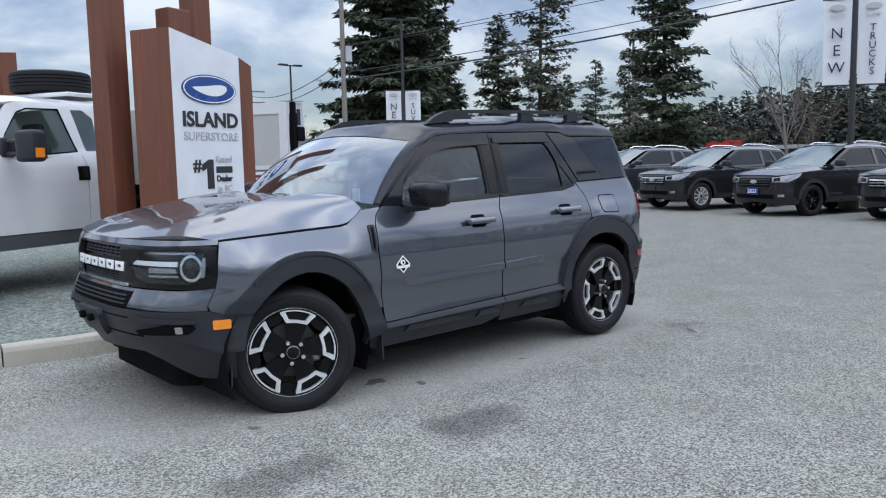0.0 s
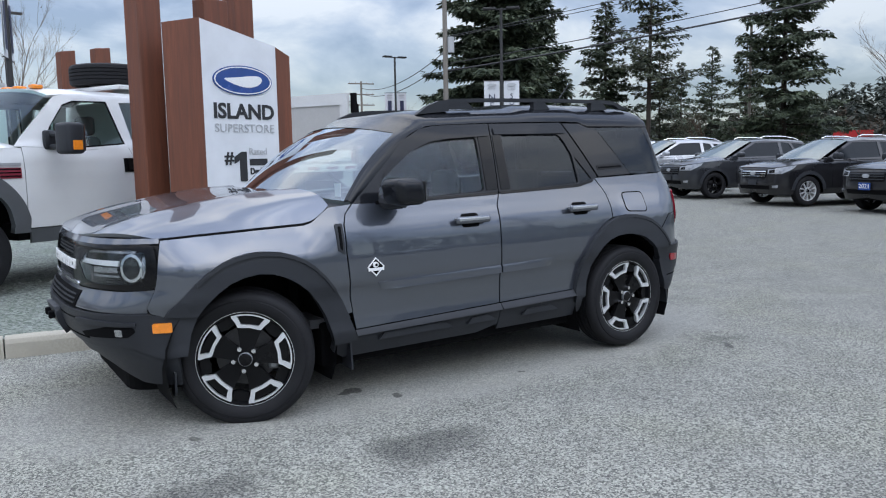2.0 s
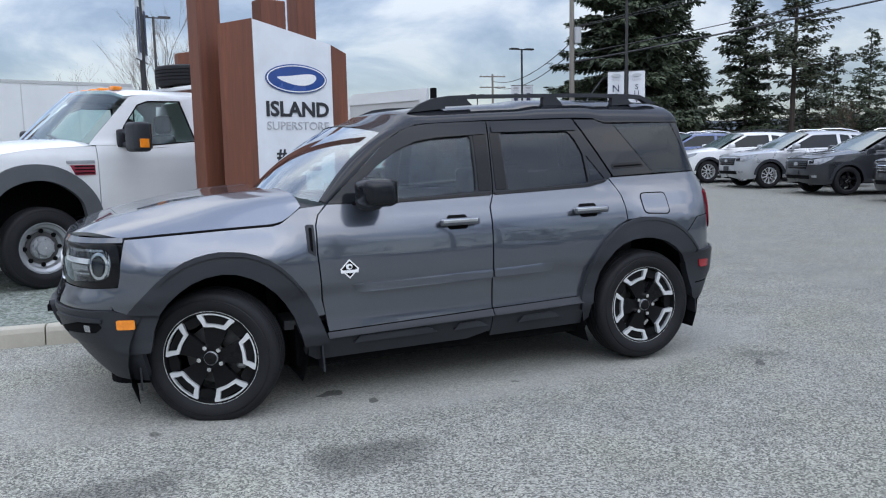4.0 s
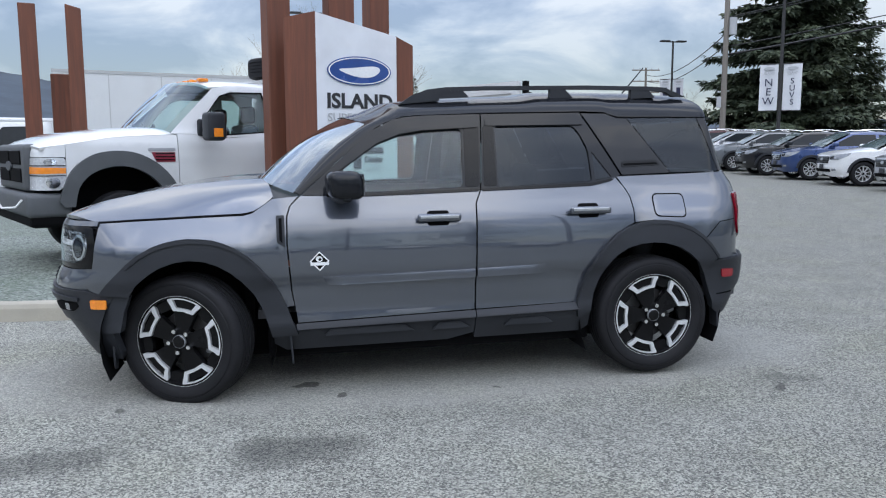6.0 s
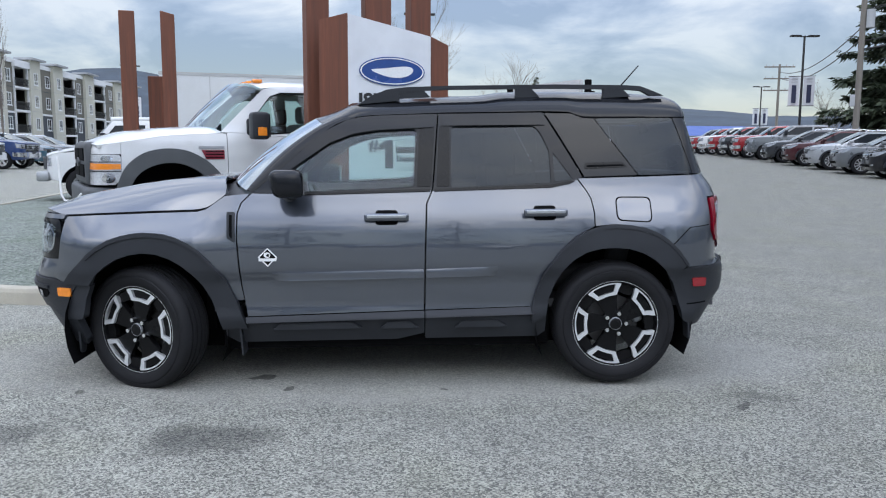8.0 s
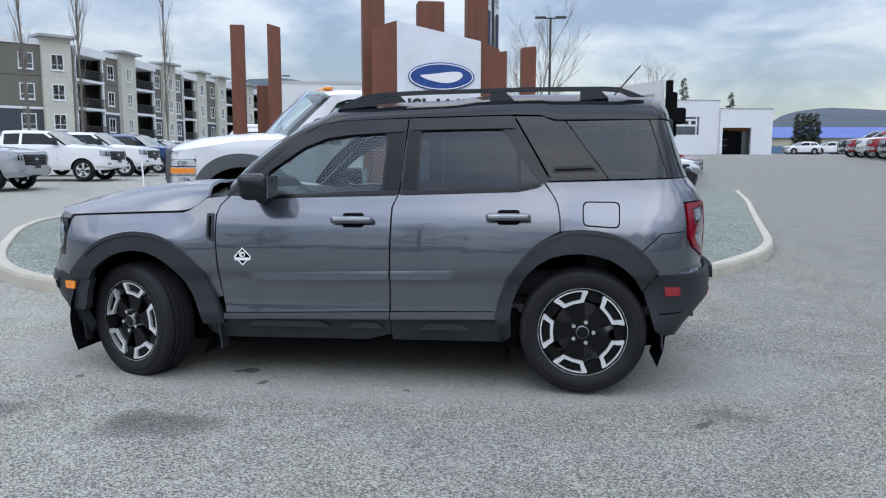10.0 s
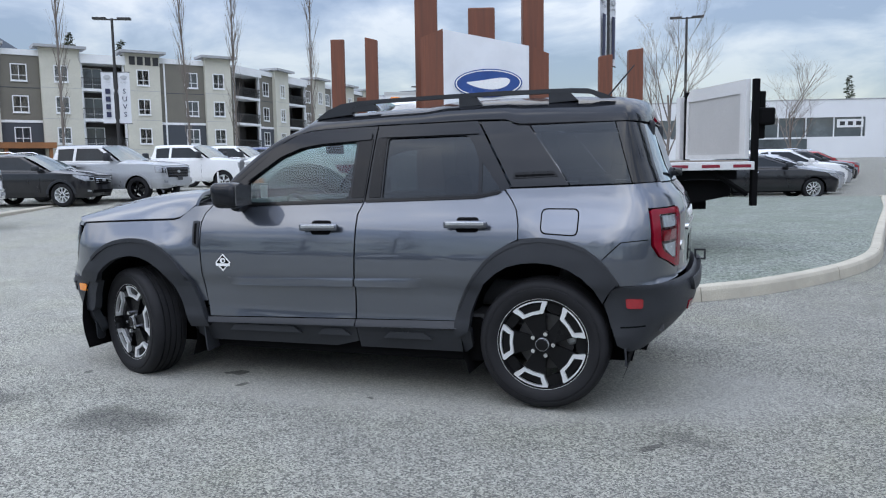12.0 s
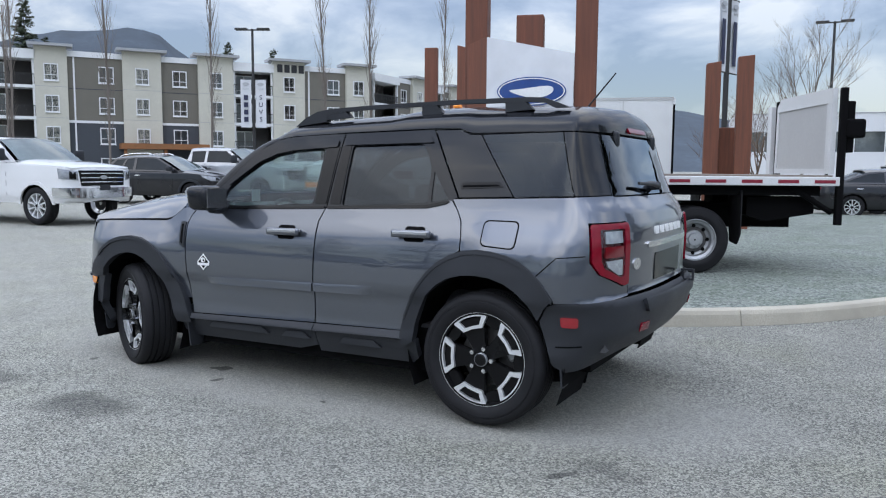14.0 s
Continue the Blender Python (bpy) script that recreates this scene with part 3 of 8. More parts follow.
timber("timber_post", (-0.18, 13.2), 0.30, 0.26, 0, 3.55, 15, 0.15)
timber("timber_post", (0.48, 13.15), 0.32, 0.26, 0, 3.64, 15, 0.1)
timber("timber_post", (0.05, 13.75), 0.34, 0.2, 0, 2.2, 15, 0, "short reddish-brown stained timber post")


# ---- curved vehicle skin ----
class Skin:
    """The outer skin of a vehicle: a plan curve from the middle of the nose round the left side to the middle of the tail,
    drawn in by an inset that depends on the height. s runs along the plan curve; s < 0 and s > total lie on the right side."""

    def __init__(self, nose, tail, x0, x1, half, nf, nr, side, front, rear):
        a0, a1 = x0 - nose, tail - x1
        th = np.linspace(0, math.pi / 2, 90)
        xs = np.concatenate([x0 - a0 * np.cos(th) ** (2 / nf), np.linspace(x0, x1, 60)[1:-1], x1 + a1 * np.sin(th) ** (2 / nr)])
        ys = np.concatenate([half * np.sin(th) ** (2 / nf), np.full(58, half), half * np.cos(th) ** (2 / nr)])
        d = np.hypot(np.diff(xs), np.diff(ys))
        keep = np.concatenate([[True], d > 1e-6])
        xs, ys = xs[keep], ys[keep]
        self.s = np.concatenate([[0], np.cumsum(np.hypot(np.diff(xs), np.diff(ys)))])
        self.x, self.y, self.total = xs, ys, self.s[-1]
        grid = np.linspace(0, self.total, 500)
        gx, gy = np.interp(grid, self.s, xs), np.interp(grid, self.s, ys)
        k = np.ones(15) / 15
        tx, ty = np.gradient(gx), np.gradient(gy)
        tx = np.convolve(np.pad(tx, 7, mode="reflect"), k, "valid")
        ty = np.convolve(np.pad(np.concatenate([ty]), 7, mode="reflect", reflect_type="even"), k, "valid")
        ln = np.hypot(tx, ty)
        self.g, self.nx, self.ny = grid, -ty / ln, tx / ln
        self.nx[0], self.ny[0], self.nx[-1], self.ny[-1] = -1, 0, 1, 0
        self.prof = [np.array(p, float).T for p in (side, front, rear)]

    def sx(self, x):
        """s on the flank at x."""
        mid = len(self.x) // 2
        return float(np.interp(x, self.x, self.s))

    def fy(self, y):
        """s on the nose at the distance y from the middle; y < 0 on the right side."""
        k = len(self.x) // 2
        return math.copysign(float(np.interp(abs(y), self.y[:k], self.s[:k])), y)

    def ry(self, y):
        """s on the tail."""
        k = len(self.x) // 2
        s = float(np.interp(-abs(y), -self.y[k:], self.s[k:]))
        return s if y >= 0 else 2 * self.total - s

    def place(self, s, z, off=0.0):
        s, z = np.atleast_1d(np.asarray(s, float)), np.atleast_1d(np.asarray(z, float))
        off = off(s, z) if callable(off) else off
        sg = np.where((s < 0) | (s > self.total), 1.0, -1.0)
        s = np.abs(s)
        s = np.where(s > self.total, 2 * self.total - s, s)
        nx, ny = np.interp(s, self.g, self.nx), np.interp(s, self.g, self.ny)
        ins = [np.interp(z, p[0], p[1]) for p in self.prof]
        w = nx * nx
        inset = ins[0] * (1 - w) + np.where(nx < 0, ins[1], ins[2]) * w - off
        x = np.interp(s, self.s, self.x) - nx * inset
        y = np.maximum(0.0, np.interp(s, self.s, self.y) - ny * inset)
        return np.stack([x, sg * y, z], -1)

    def at(self, s, z, off=0.0):
        return Vector(self.place(s, z, off)[0])

    def normal(self, s, z, off=0.0, h=0.012):
        a = self.place(s + h, z, off) - self.place(s - h, z, off)
        b = self.place(s, z + h, off) - self.place(s, z - h, off)
        n = np.cross(a, b)
        n /= np.maximum(1e-9, np.linalg.norm(n, axis=-1))[:, None]
        return n


def panel(sk, name, loops, mat, parent, off=0.0, thick=0.02, step=0.06, label="", mirror=False):
    """A sheet on the skin with the outline loops[0] and holes loops[1:] in (s, z), with turned-in edges."""
    bm = bmesh.new()
    es = []
    for lp in loops:
        vs = [bm.verts.new((u, v, 0)) for u, v in lp]
        es += [bm.edges.new((vs[i], vs[(i + 1) % len(vs)])) for i in range(len(vs))]
    bmesh.ops.triangle_fill(bm, edges=es, use_beauty=True, use_dissolve=False)
    us, vs_ = [p[0] for p in loops[0]], [p[1] for p in loops[0]]
    for lo, hi, no in ((min(us), max(us), (1, 0, 0)), (min(vs_), max(vs_), (0, 1, 0))):
        st = step if no[0] else step * 0.8
        k = int((hi - lo) / st)
        for i in range(1, k + 1):
            c = lo + (hi - lo) * i / (k + 1)
            bmesh.ops.bisect_plane(bm, geom=bm.verts[:] + bm.edges[:] + bm.faces[:], plane_co=Vector(no) * c, plane_no=no, dist=1e-5)
    bmesh.ops.recalc_face_normals(bm, faces=bm.faces)
    bm.verts.index_update()
    uv = np.array([v.co[:2] for v in bm.verts])
    top, nrm = sk.place(uv[:, 0], uv[:, 1], off), sk.normal(uv[:, 0], uv[:, 1], off)
    faces = [[v.index for v in f.verts] for f in bm.faces]
    co, no_ = list(top), list(nrm)
    first = bm.faces[:][0]
    q = np.cross(top[faces[0][1]] - top[faces[0][0]], top[faces[0][2]] - top[faces[0][0]])
    if np.dot(q, nrm[faces[0][0]]) < 0:
        flip = True
    else:
        flip = False
    if flip:
        faces = [f[::-1] for f in faces]
    dup, low = {}, {}
    for e in bm.edges:
        if len(e.link_faces) == 1:
            i, j = e.verts[0].index, e.verts[1].index
            for k in (i, j):
                if k not in dup:
                    dup[k] = len(co)
                    co.append(top[k])
                    no_.append(None)
                    low[k] = len(co)
                    co.append(top[k] - nrm[k] * thick)
                    no_.append(None)
            f = e.link_faces[0]
            c = top[[v.index for v in f.verts]].mean(0)
            out = (top[i] + top[j]) / 2 - c
            quad = [dup[i], dup[j], low[j], low[i]]
            fn_ = np.cross(co[quad[1]] - co[quad[0]], co[quad[2]] - co[quad[0]])
            if np.dot(fn_, out) < 0:
                quad = quad[::-1]
                fn_ = -fn_
            fn_ = fn_ / max(1e-9, np.linalg.norm(fn_))
            for k in quad:
                no_[k] = fn_ if no_[k] is None else no_[k] + fn_
            faces.append(quad)
    bm.free()
    co = np.array(co)
    no_ = np.array([n / max(1e-9, np.linalg.norm(n)) for n in no_])
    if mirror:
        co = co * (1, -1, 1)
        no_ = no_ * (1, -1, 1)
        faces = [f[::-1] for f in faces]
    me = bpy.data.meshes.new(name)
    me.from_pydata(co.tolist(), [], faces)
    return finish(name, me, mat, parent, label, True, no_.tolist())


def arch(cx, cz, r, a0, a1, n=18, rx=None):
    """Points of a wheel arch from angle a0 to a1, in degrees."""
    rx = rx or r
    return [(cx + rx * math.cos(radians(a0 + (a1 - a0) * i / n)), cz + r * math.sin(radians(a0 + (a1 - a0) * i / n))) for i in range(n + 1)]


def seat(parent, x, y, w=0.5, high=1.22, base=0.42):
    bm = bx(x - 0.26, x + 0.24, y - w / 2, y + w / 2, base, base + 0.16, 0.05, 3)
    part("seat_cushion", bm, M_SEAT, parent, smooth=True)
    bm = bx(x + 0.2, x + 0.34, y - w / 2, y + w / 2, base + 0.08, high - 0.2, 0.05, 3, Matrix.Translation((x + 0.2, 0, base)) @ Matrix.Rotation(radians(12), 4, "Y") @ Matrix.Translation((-x - 0.2, 0, -base)))
    part("seat_back", bm, M_SEAT, parent, smooth=True)
    for dy in ([0] if w < 0.7 else [-w * 0.3, w * 0.3]):
        bm = bx(x + 0.33, x + 0.44, y + dy - 0.13, y + dy + 0.13, high - 0.18, high + 0.02, 0.045, 3)
        part("headrest", bm, M_SEAT, parent, smooth=True)


# ---- the grey sport utility vehicle ----
def wheel(parent, R, W, rim, m, face=-1, style="bracket", colour=None):
    """A tyre with tread grooves and a rim; the axle is y and the outer face looks to -y."""
    hub = new("wheel")
    hub.empty_display_size = 0.1
    hub.parent = parent
    hub.matrix_basis = m
    h = W / 2
    tread = [(R - 0.012, -h * 0.86)]
    for g in (-0.5, -0.17, 0.17, 0.5):
        y = g * h
        tread += [(R - 0.002, y - 0.011), (R - 0.002, y - 0.006), (R - 0.012, y - 0.004), (R - 0.012, y + 0.004), (R - 0.002, y + 0.006), (R - 0.002, y + 0.011)]
    tread += [(R - 0.012, h * 0.86)]
    prof = [(rim - 0.01, h * 0.7), (rim - 0.01, -h * 0.78), (rim + 0.006, -h * 0.92), (rim + 0.03, -h * 1.0), (rim + 0.055, -h * 1.03), (rim + 0.058, -h * 1.02), (R * 0.86, -h * 1.04), (R - 0.045, -h * 0.99), (R - 0.04, -h * 1.0), (R - 0.022, -h * 0.94)]
    prof += tread + [(R - 0.03, h * 0.97), (R * 0.86, h * 1.03), (rim + 0.02, h * 0.95), (rim - 0.01, h * 0.7)]
    part("tyre", lathe(bmesh.new(), prof, 72), M_TYRE, hub, smooth=True)
    bm = lathe(bmesh.new(), [(rim, h * 0.6), (rim, -h * 0.80), (rim - 0.004, -h * 0.86), (rim - 0.012, -h * 0.86), (rim - 0.02, -h * 0.72), (rim - 0.03, h * 0.55)], 60)
    part("rim_barrel", bm, colour or M_GLOSSBLACK, hub, smooth=True)
    part("brake_disc", lathe(bmesh.new(), [(0.06, -h * 0.05), (rim * 0.62, -h * 0.05), (rim * 0.62, h * 0.1), (0.06, h * 0.1)], 36), M_BRAKE, hub, smooth=True)
    yf = -h * 0.80
    if style == "bracket":
        bm = bmesh.new()
        for k in range(5):
            c = radians(90 + 72 * k)
            loop = []
            for r, a in ((0.045, 44), (0.085, 27), (rim * 0.60, 22), (rim * 0.80, 22), (rim * 0.985, 27), (rim * 0.985, -27), (rim * 0.80, -22), (rim * 0.60, -22), (0.085, -27), (0.045, -44)):
                loop.append((r * math.cos(c + radians(a)), r * math.sin(c + radians(a))))
            slab(bm, [loop], lambda u, v: (u, yf + 0.012, v), lambda u, v: (u, yf + 0.050, v))
        part("spoke_star", bm, M_SPOKE, hub)
        for k in range(5):
            c = radians(90 + 72 * k)
            f = lambda r, a: (r * math.cos(c + radians(a)), r * math.sin(c + radians(a)))
            loop = [f(rim * 0.985, 25 - 5 * i) for i in range(11)] + [f(rim * 0.90, -25), f(rim * 0.80, -22.5), f(rim * 0.675, -20), f(rim * 0.66, 0), f(rim * 0.675, 20), f(rim * 0.80, 22.5), f(rim * 0.90, 25)]
            hole = [f(rim * 0.915, 18 - 6 * i) for i in range(7)] + [f(rim * 0.80, -15.5), f(rim * 0.735, -14.5), f(rim * 0.722, 0), f(rim * 0.735, 14.5), f(rim * 0.80, 15.5)]
            bm = slab(bmesh.new(), [loop, hole], lambda u, v: (u, yf - 0.004, v), lambda u, v: (u, yf + 0.02, v))
            part("spoke_tip", bm, M_ALLOY, hub, "machined silver bracket")
            g = radians(90 + 72 * k + 36)
            h_ = lambda r, a: (r * math.cos(g + radians(a)), r * math.sin(g + radians(a)))
            web = [h_(rim * 0.985, 10), h_(rim * 0.985, -10), h_(rim * 0.74, -12), h_(rim * 0.70, 0), h_(rim * 0.74, 12)]
            part("spoke_web", slab(bmesh.new(), [web], lambda u, v: (u, yf + 0.016, v), lambda u, v: (u, yf + 0.05, v)), M_SPOKE, hub)
        part("rim_lip", lathe(bmesh.new(), [(rim * 1.0, yf + 0.01), (rim * 1.0, yf - 0.006), (rim * 0.972, yf - 0.006), (rim * 0.968, yf + 0.012)], 60), M_ALLOY, hub, "bright machined rim edge", smooth=True)
        part("brake_caliper", bx(rim * 0.45, rim * 0.68, -h * 0.25, h * 0.2, -0.07, 0.07, 0.015, 2, Matrix.Rotation(radians(-6), 4, "Y")), M_STEEL, hub)
    elif style == "steel":
        bm = lathe(bmesh.new(), [(rim - 0.02, -h * 0.7), (rim * 0.80, -h * 0.55), (rim * 0.74, -h * 0.1), (rim * 0.5, h * 0.2), (rim * 0.42, -h * 0.25), (rim * 0.30, -h * 0.3), (rim * 0.28, -h * 0.75), (0.01, -h * 0.78)], 48)
        part("steel_disc", bm, M_STEEL, hub, smooth=True)
        for k in range(8):
            a = radians(45 * k)
            part("hand_hole", rod(bmesh.new(), (rim * 0.65 * math.cos(a), h * 0.0, rim * 0.65 * math.sin(a)), (rim * 0.65 * math.cos(a), -h * 0.12, rim * 0.65 * math.sin(a)), rim * 0.09, seg=12), M_DARK, hub)
            a += radians(22.5)
            part("lug_nut", rod(bmesh.new(), (rim * 0.35 * math.cos(a), -h * 0.2, rim * 0.35 * math.sin(a)), (rim * 0.35 * math.cos(a), -h * 0.5, rim * 0.35 * math.sin(a)), 0.018, seg=6), M_STEEL, hub)
        return hub
    else:
        n = 5 if style == "five" else 10
        for k in range(n):
            c = radians(90 + 360 / n * k)
            f = lambda r, a: (r * math.cos(c + radians(a)), r * math.sin(c + radians(a)))
            wa = 24 if n == 5 else 9
            loop = [f(0.05, 30), f(rim * 0.45, wa * 0.55), f(rim * 0.97, wa * 0.5), f(rim * 0.97, -wa * 0.5), f(rim * 0.45, -wa * 0.55), f(0.05, -30)]
            part("spoke", slab(bmesh.new(), [loop], lambda u, v: (u, yf, v), lambda u, v: (u, yf + 0.04, v)), colour or M_ALLOY, hub)
    part("centre_cap", lathe(bmesh.new(), [(0.034, yf + 0.01), (0.034, yf - 0.012), (0.028, yf - 0.018), (0.001, yf - 0.020)], 24), M_GLOSSBLACK, hub, smooth=True)
    part("cap_ring", lathe(bmesh.new(), [(0.0355, yf + 0.004), (0.0355, yf - 0.012), (0.0335, yf - 0.014), (0.032, yf - 0.012)], 24), M_STEEL, hub, smooth=True)
    for k in range(5):
        a = radians(54 + 72 * k)
        part("lug_nut", rod(bmesh.new(), (0.060 * math.cos(a), yf + 0.02, 0.060 * math.sin(a)), (0.060 * math.cos(a), yf - 0.016, 0.060 * math.sin(a)), 0.015, 0.012, seg=6), M_CHROME, hub)
    return hub


SIDE = [(0.22, 0.09), (0.28, 0.062), (0.36, 0.024), (0.41, 0.012), (0.47, 0.020), (0.60, 0.016), (0.625, 0.012), (0.665, -0.004), (0.70, -0.006), (0.80, -0.004), (0.90, 0.006), (0.96, 0.018), (1.0, 0.032), (1.04, 0.048), (1.09, 0.066), (1.12, 0.078), (1.20, 0.102), (1.34, 0.147), (1.46, 0.190), (1.55, 0.228), (1.62, 0.27)]
FRONT = [(0.22, 0.17), (0.30, 0.12), (0.38, 0.070), (0.44, 0.030), (0.49, 0.0), (0.53, -0.016), (0.60, -0.030), (0.635, -0.030), (0.66, -0.024), (0.70, -0.006), (0.745, 0.018), (0.76, 0.012), (0.86, 0.012), (0.95, 0.03), (1.0, 0.06), (1.2, 0.1)]
REAR = [(0.22, 0.24), (0.34, 0.14), (0.43, 0.06), (0.50, 0.0), (0.54, -0.012), (0.62, -0.018), (0.675, -0.012), (0.70, 0.02), (0.80, 0.018), (0.95, 0.012), (1.04, 0.018), (1.12, 0.05), (1.185, 0.105), (1.30, 0.15), (1.54, 0.225), (1.62, 0.28)]
SK = Skin(-2.058, 2.072, -1.35, 1.68, 0.945, 3.05, 2.95, SIDE, FRONT, REAR)


def side_poly(pts):
    return [(SK.sx(x), z) for x, z in pts]


FLARE_F = [(-1.735, 0.612), (-1.665, 0.690), (-1.590, 0.768), (-1.530, 0.818), (-1.465, 0.856), (-1.405, 0.876), (-1.344, 0.888), (-1.284, 0.893), (-1.224, 0.889), (-1.164, 0.882), (-1.104, 0.864), (-1.045, 0.836), (-0.986, 0.795), (-0.927, 0.735), (-0.869, 0.658), (-0.824, 0.585), (-0.790, 0.505), (-0.765, 0.43)]
FLARE_FI = [(-1.640, 0.42), (-1.625, 0.52), (-1.590, 0.600), (-1.545, 0.660), (-1.490, 0.710), (-1.430, 0.748), (-1.360, 0.772), (-1.285, 0.782), (-1.210, 0.774), (-1.140, 0.748), (-1.080, 0.712), (-1.020, 0.660), (-0.965, 0.592), (-0.925, 0.520), (-0.895, 0.43), (-0.872, 0.345)]
FLARE_R = [(0.854, 0.440), (0.880, 0.540), (0.918, 0.624), (0.970, 0.710), (1.030, 0.785), (1.092, 0.840), (1.159, 0.880), (1.240, 0.908), (1.322, 0.917), (1.405, 0.912), (1.487, 0.896), (1.560, 0.868), (1.621, 0.828), (1.680, 0.770), (1.735, 0.690)]
FLARE_RI = [(0.935, 0.40), (0.950, 0.500), (0.985, 0.590), (1.030, 0.665), (1.090, 0.722), (1.155, 0.760), (1.235, 0.781), (1.318, 0.786), (1.400, 0.778), (1.484, 0.752), (1.550, 0.712), (1.610, 0.655), (1.655, 0.580), (1.690, 0.490), (1.712, 0.42)]


def grey_suv():
    car = thing("sport_utility_vehicle", "dark grey metallic sport utility vehicle with gloss black roof", "car")
    car.matrix_basis = Matrix.Translation((0, -0.9, 0)) @ Matrix(((0.99995, 0, -0.00972), (0, 0.999995, 0.00314), (0.00972, -0.00314, 0.99995))).to_4x4() @ Matrix.Translation((0, 0.9, 0))

    def two(name, pts, mat, off=0.0, thick=0.02, step=0.06, label="", holes=(), own=car):
        lp = [side_poly(pts)] + [side_poly(h) for h in holes]
        a = panel(SK, name, lp, mat, own, off, thick, step, label)
        panel(SK, name, lp, mat, own, off, thick, step, label, mirror=True)
        return a

    g = 0.0045
    # the wings swell out above the arches
    x_of = lambda s: np.interp(s, SK.s, SK.x)
    wing = lambda s, z: (0.052 * np.clip((1.0 - z) / 0.15, 0, 1) ** 1.15 - 0.022) * np.clip((-0.80 - x_of(s)) / 0.22, 0, 1) * np.clip((x_of(s) + 1.86) / 0.25, 0, 1)
    haunch = lambda s, z: 0.026 * np.clip((1.09 - z) / 0.18, 0, 1) ** 1.3 * np.clip((x_of(s) - 1.22) / 0.14, 0, 1) * np.clip((1.83 - x_of(s)) / 0.16, 0, 1)
    # painted flank
    two("front_fender", [(-1.738, 0.977), (-1.56, 0.985), (-1.25, 0.994), (-1.0, 1.000), (-0.955, 1.012), (-0.90, 1.05), (-0.85, 1.085), (-0.715, 1.096), (-0.762, 1.046), (-0.781, 0.99), (-0.784, 0.845), (-0.768, 0.593), (-0.752, 0.51)] + FLARE_F[::-1][1:] + [(-1.79, 0.632), (-1.80, 0.66), (-1.765, 0.742), (-1.752, 0.80)], M_PAINT, wing)
    two("front_door", [(-0.755, 1.046), (-0.70, 1.098), (-0.43, 1.090), (0.296, 1.106), (0.268 - g, 1.035), (0.258 - g, 0.733), (0.252 - g, 0.440), (-0.735, 0.416), (-0.760, 0.593), (-0.776, 0.845), (-0.773, 0.99)], M_PAINT)
    two("rear_door", [(0.304, 1.106), (0.972, 1.124), (1.08, 1.146), (1.118, 1.166), (1.165, 1.105), (1.192, 1.056), (1.206, 0.98), (1.208, 0.905)] + FLARE_R[:7][::-1] + [(0.845, 0.452), (0.252 + g, 0.440), (0.258 + g, 0.733), (0.268 + g, 1.035)], M_PAINT)
    ta, tb = 1.900, SK.ry(0.640)
    qp = side_poly([(1.128, 1.168), (1.50, 1.176), (1.88, 1.186)]) + [(tb, 1.190), (tb, 1.066)] + side_poly([(ta, 1.062), (ta - 0.005, 0.872), (ta + 0.030, 0.812)]) + [(tb - 0.05, 0.742), (tb, 0.750), (tb, 0.694)] + side_poly([(1.90, 0.676), (1.74, 0.672), (1.735, 0.690)] + FLARE_R[::-1][1:7] + [(1.215, 0.905), (1.213, 0.98), (1.199, 1.056), (1.172, 1.105)])
    for mir in (False, True):
        panel(SK, "quarter_panel", [qp], M_PAINT, car, haunch, 0.02, 0.05, mirror=mir)
    for k in range(2):
        a_, b_ = ((1.650, 0.806), (1.745, 0.896)) if k == 0 else ((1.745, 0.896), (1.880, 0.906))
        two("bumper_seam", [(a_[0], a_[1]), (b_[0], b_[1]), (b_[0] + 0.002, b_[1] - 0.005), (a_[0] + 0.004, a_[1] - 0.004)], M_DARK, lambda s, z: haunch(s, z) + 0.0012, 0.002)
    # raised crease on the doors
    wedge = lambda s, z: 0.001 + np.clip((0.686 - z) / 0.08, 0, 1) * 0.030 * np.clip((x_of(s) + 0.60) / 0.10, 0, 1) * np.clip((0.668 - x_of(s)) / 0.08, 0, 1)
    for pts in ([(-0.600, 0.660), (0.250, 0.674), (0.250, 0.626), (-0.57, 0.616)], [(0.261, 0.674), (0.668, 0.684), (0.655, 0.632), (0.261, 0.626)]):
        two("door_crease", rounded(pts, 0.010), M_PAINT, wedge, 0.025, 0.05)
    # black arches, sills
    two("fender_flare", FLARE_F + [(-0.735, 0.35), (-0.872, 0.345)] + FLARE_FI[::-1][1:-2], M_PLASTIC, 0.034, 0.045)
    two("flare_lip", [(x, z) for x, z in FLARE_F[2:-3]] + [(x * 0.992 - 0.008, z - 0.022) for x, z in FLARE_F[2:-3]][::-1], M_PLASTIC, 0.042, 0.012)
    two("fender_flare", FLARE_R + [(1.690, 0.640)] + FLARE_RI[::-1][2:] + [(0.86, 0.36)], M_PLASTIC, 0.032, 0.045)
    two("flare_lip", FLARE_R[1:] + [(x * 0.992 + 0.011, z - 0.022) for x, z in FLARE_R[1:]][::-1], M_PLASTIC, 0.036, 0.012)
    step_ = lambda s, z: 0.002 + np.clip((0.440 + 0.022 * x_of(s) - z) / 0.05, 0, 1) * 0.034
    two("sill_trim", [(-0.745, 0.412), (0.25, 0.436), (0.25, 0.398), (-0.742, 0.380)], M_PLASTIC, step_, 0.05)
    two("sill_trim", [(0.256, 0.436), (0.855, 0.450), (0.87, 0.412), (0.256, 0.398)], M_PLASTIC, step_, 0.05)
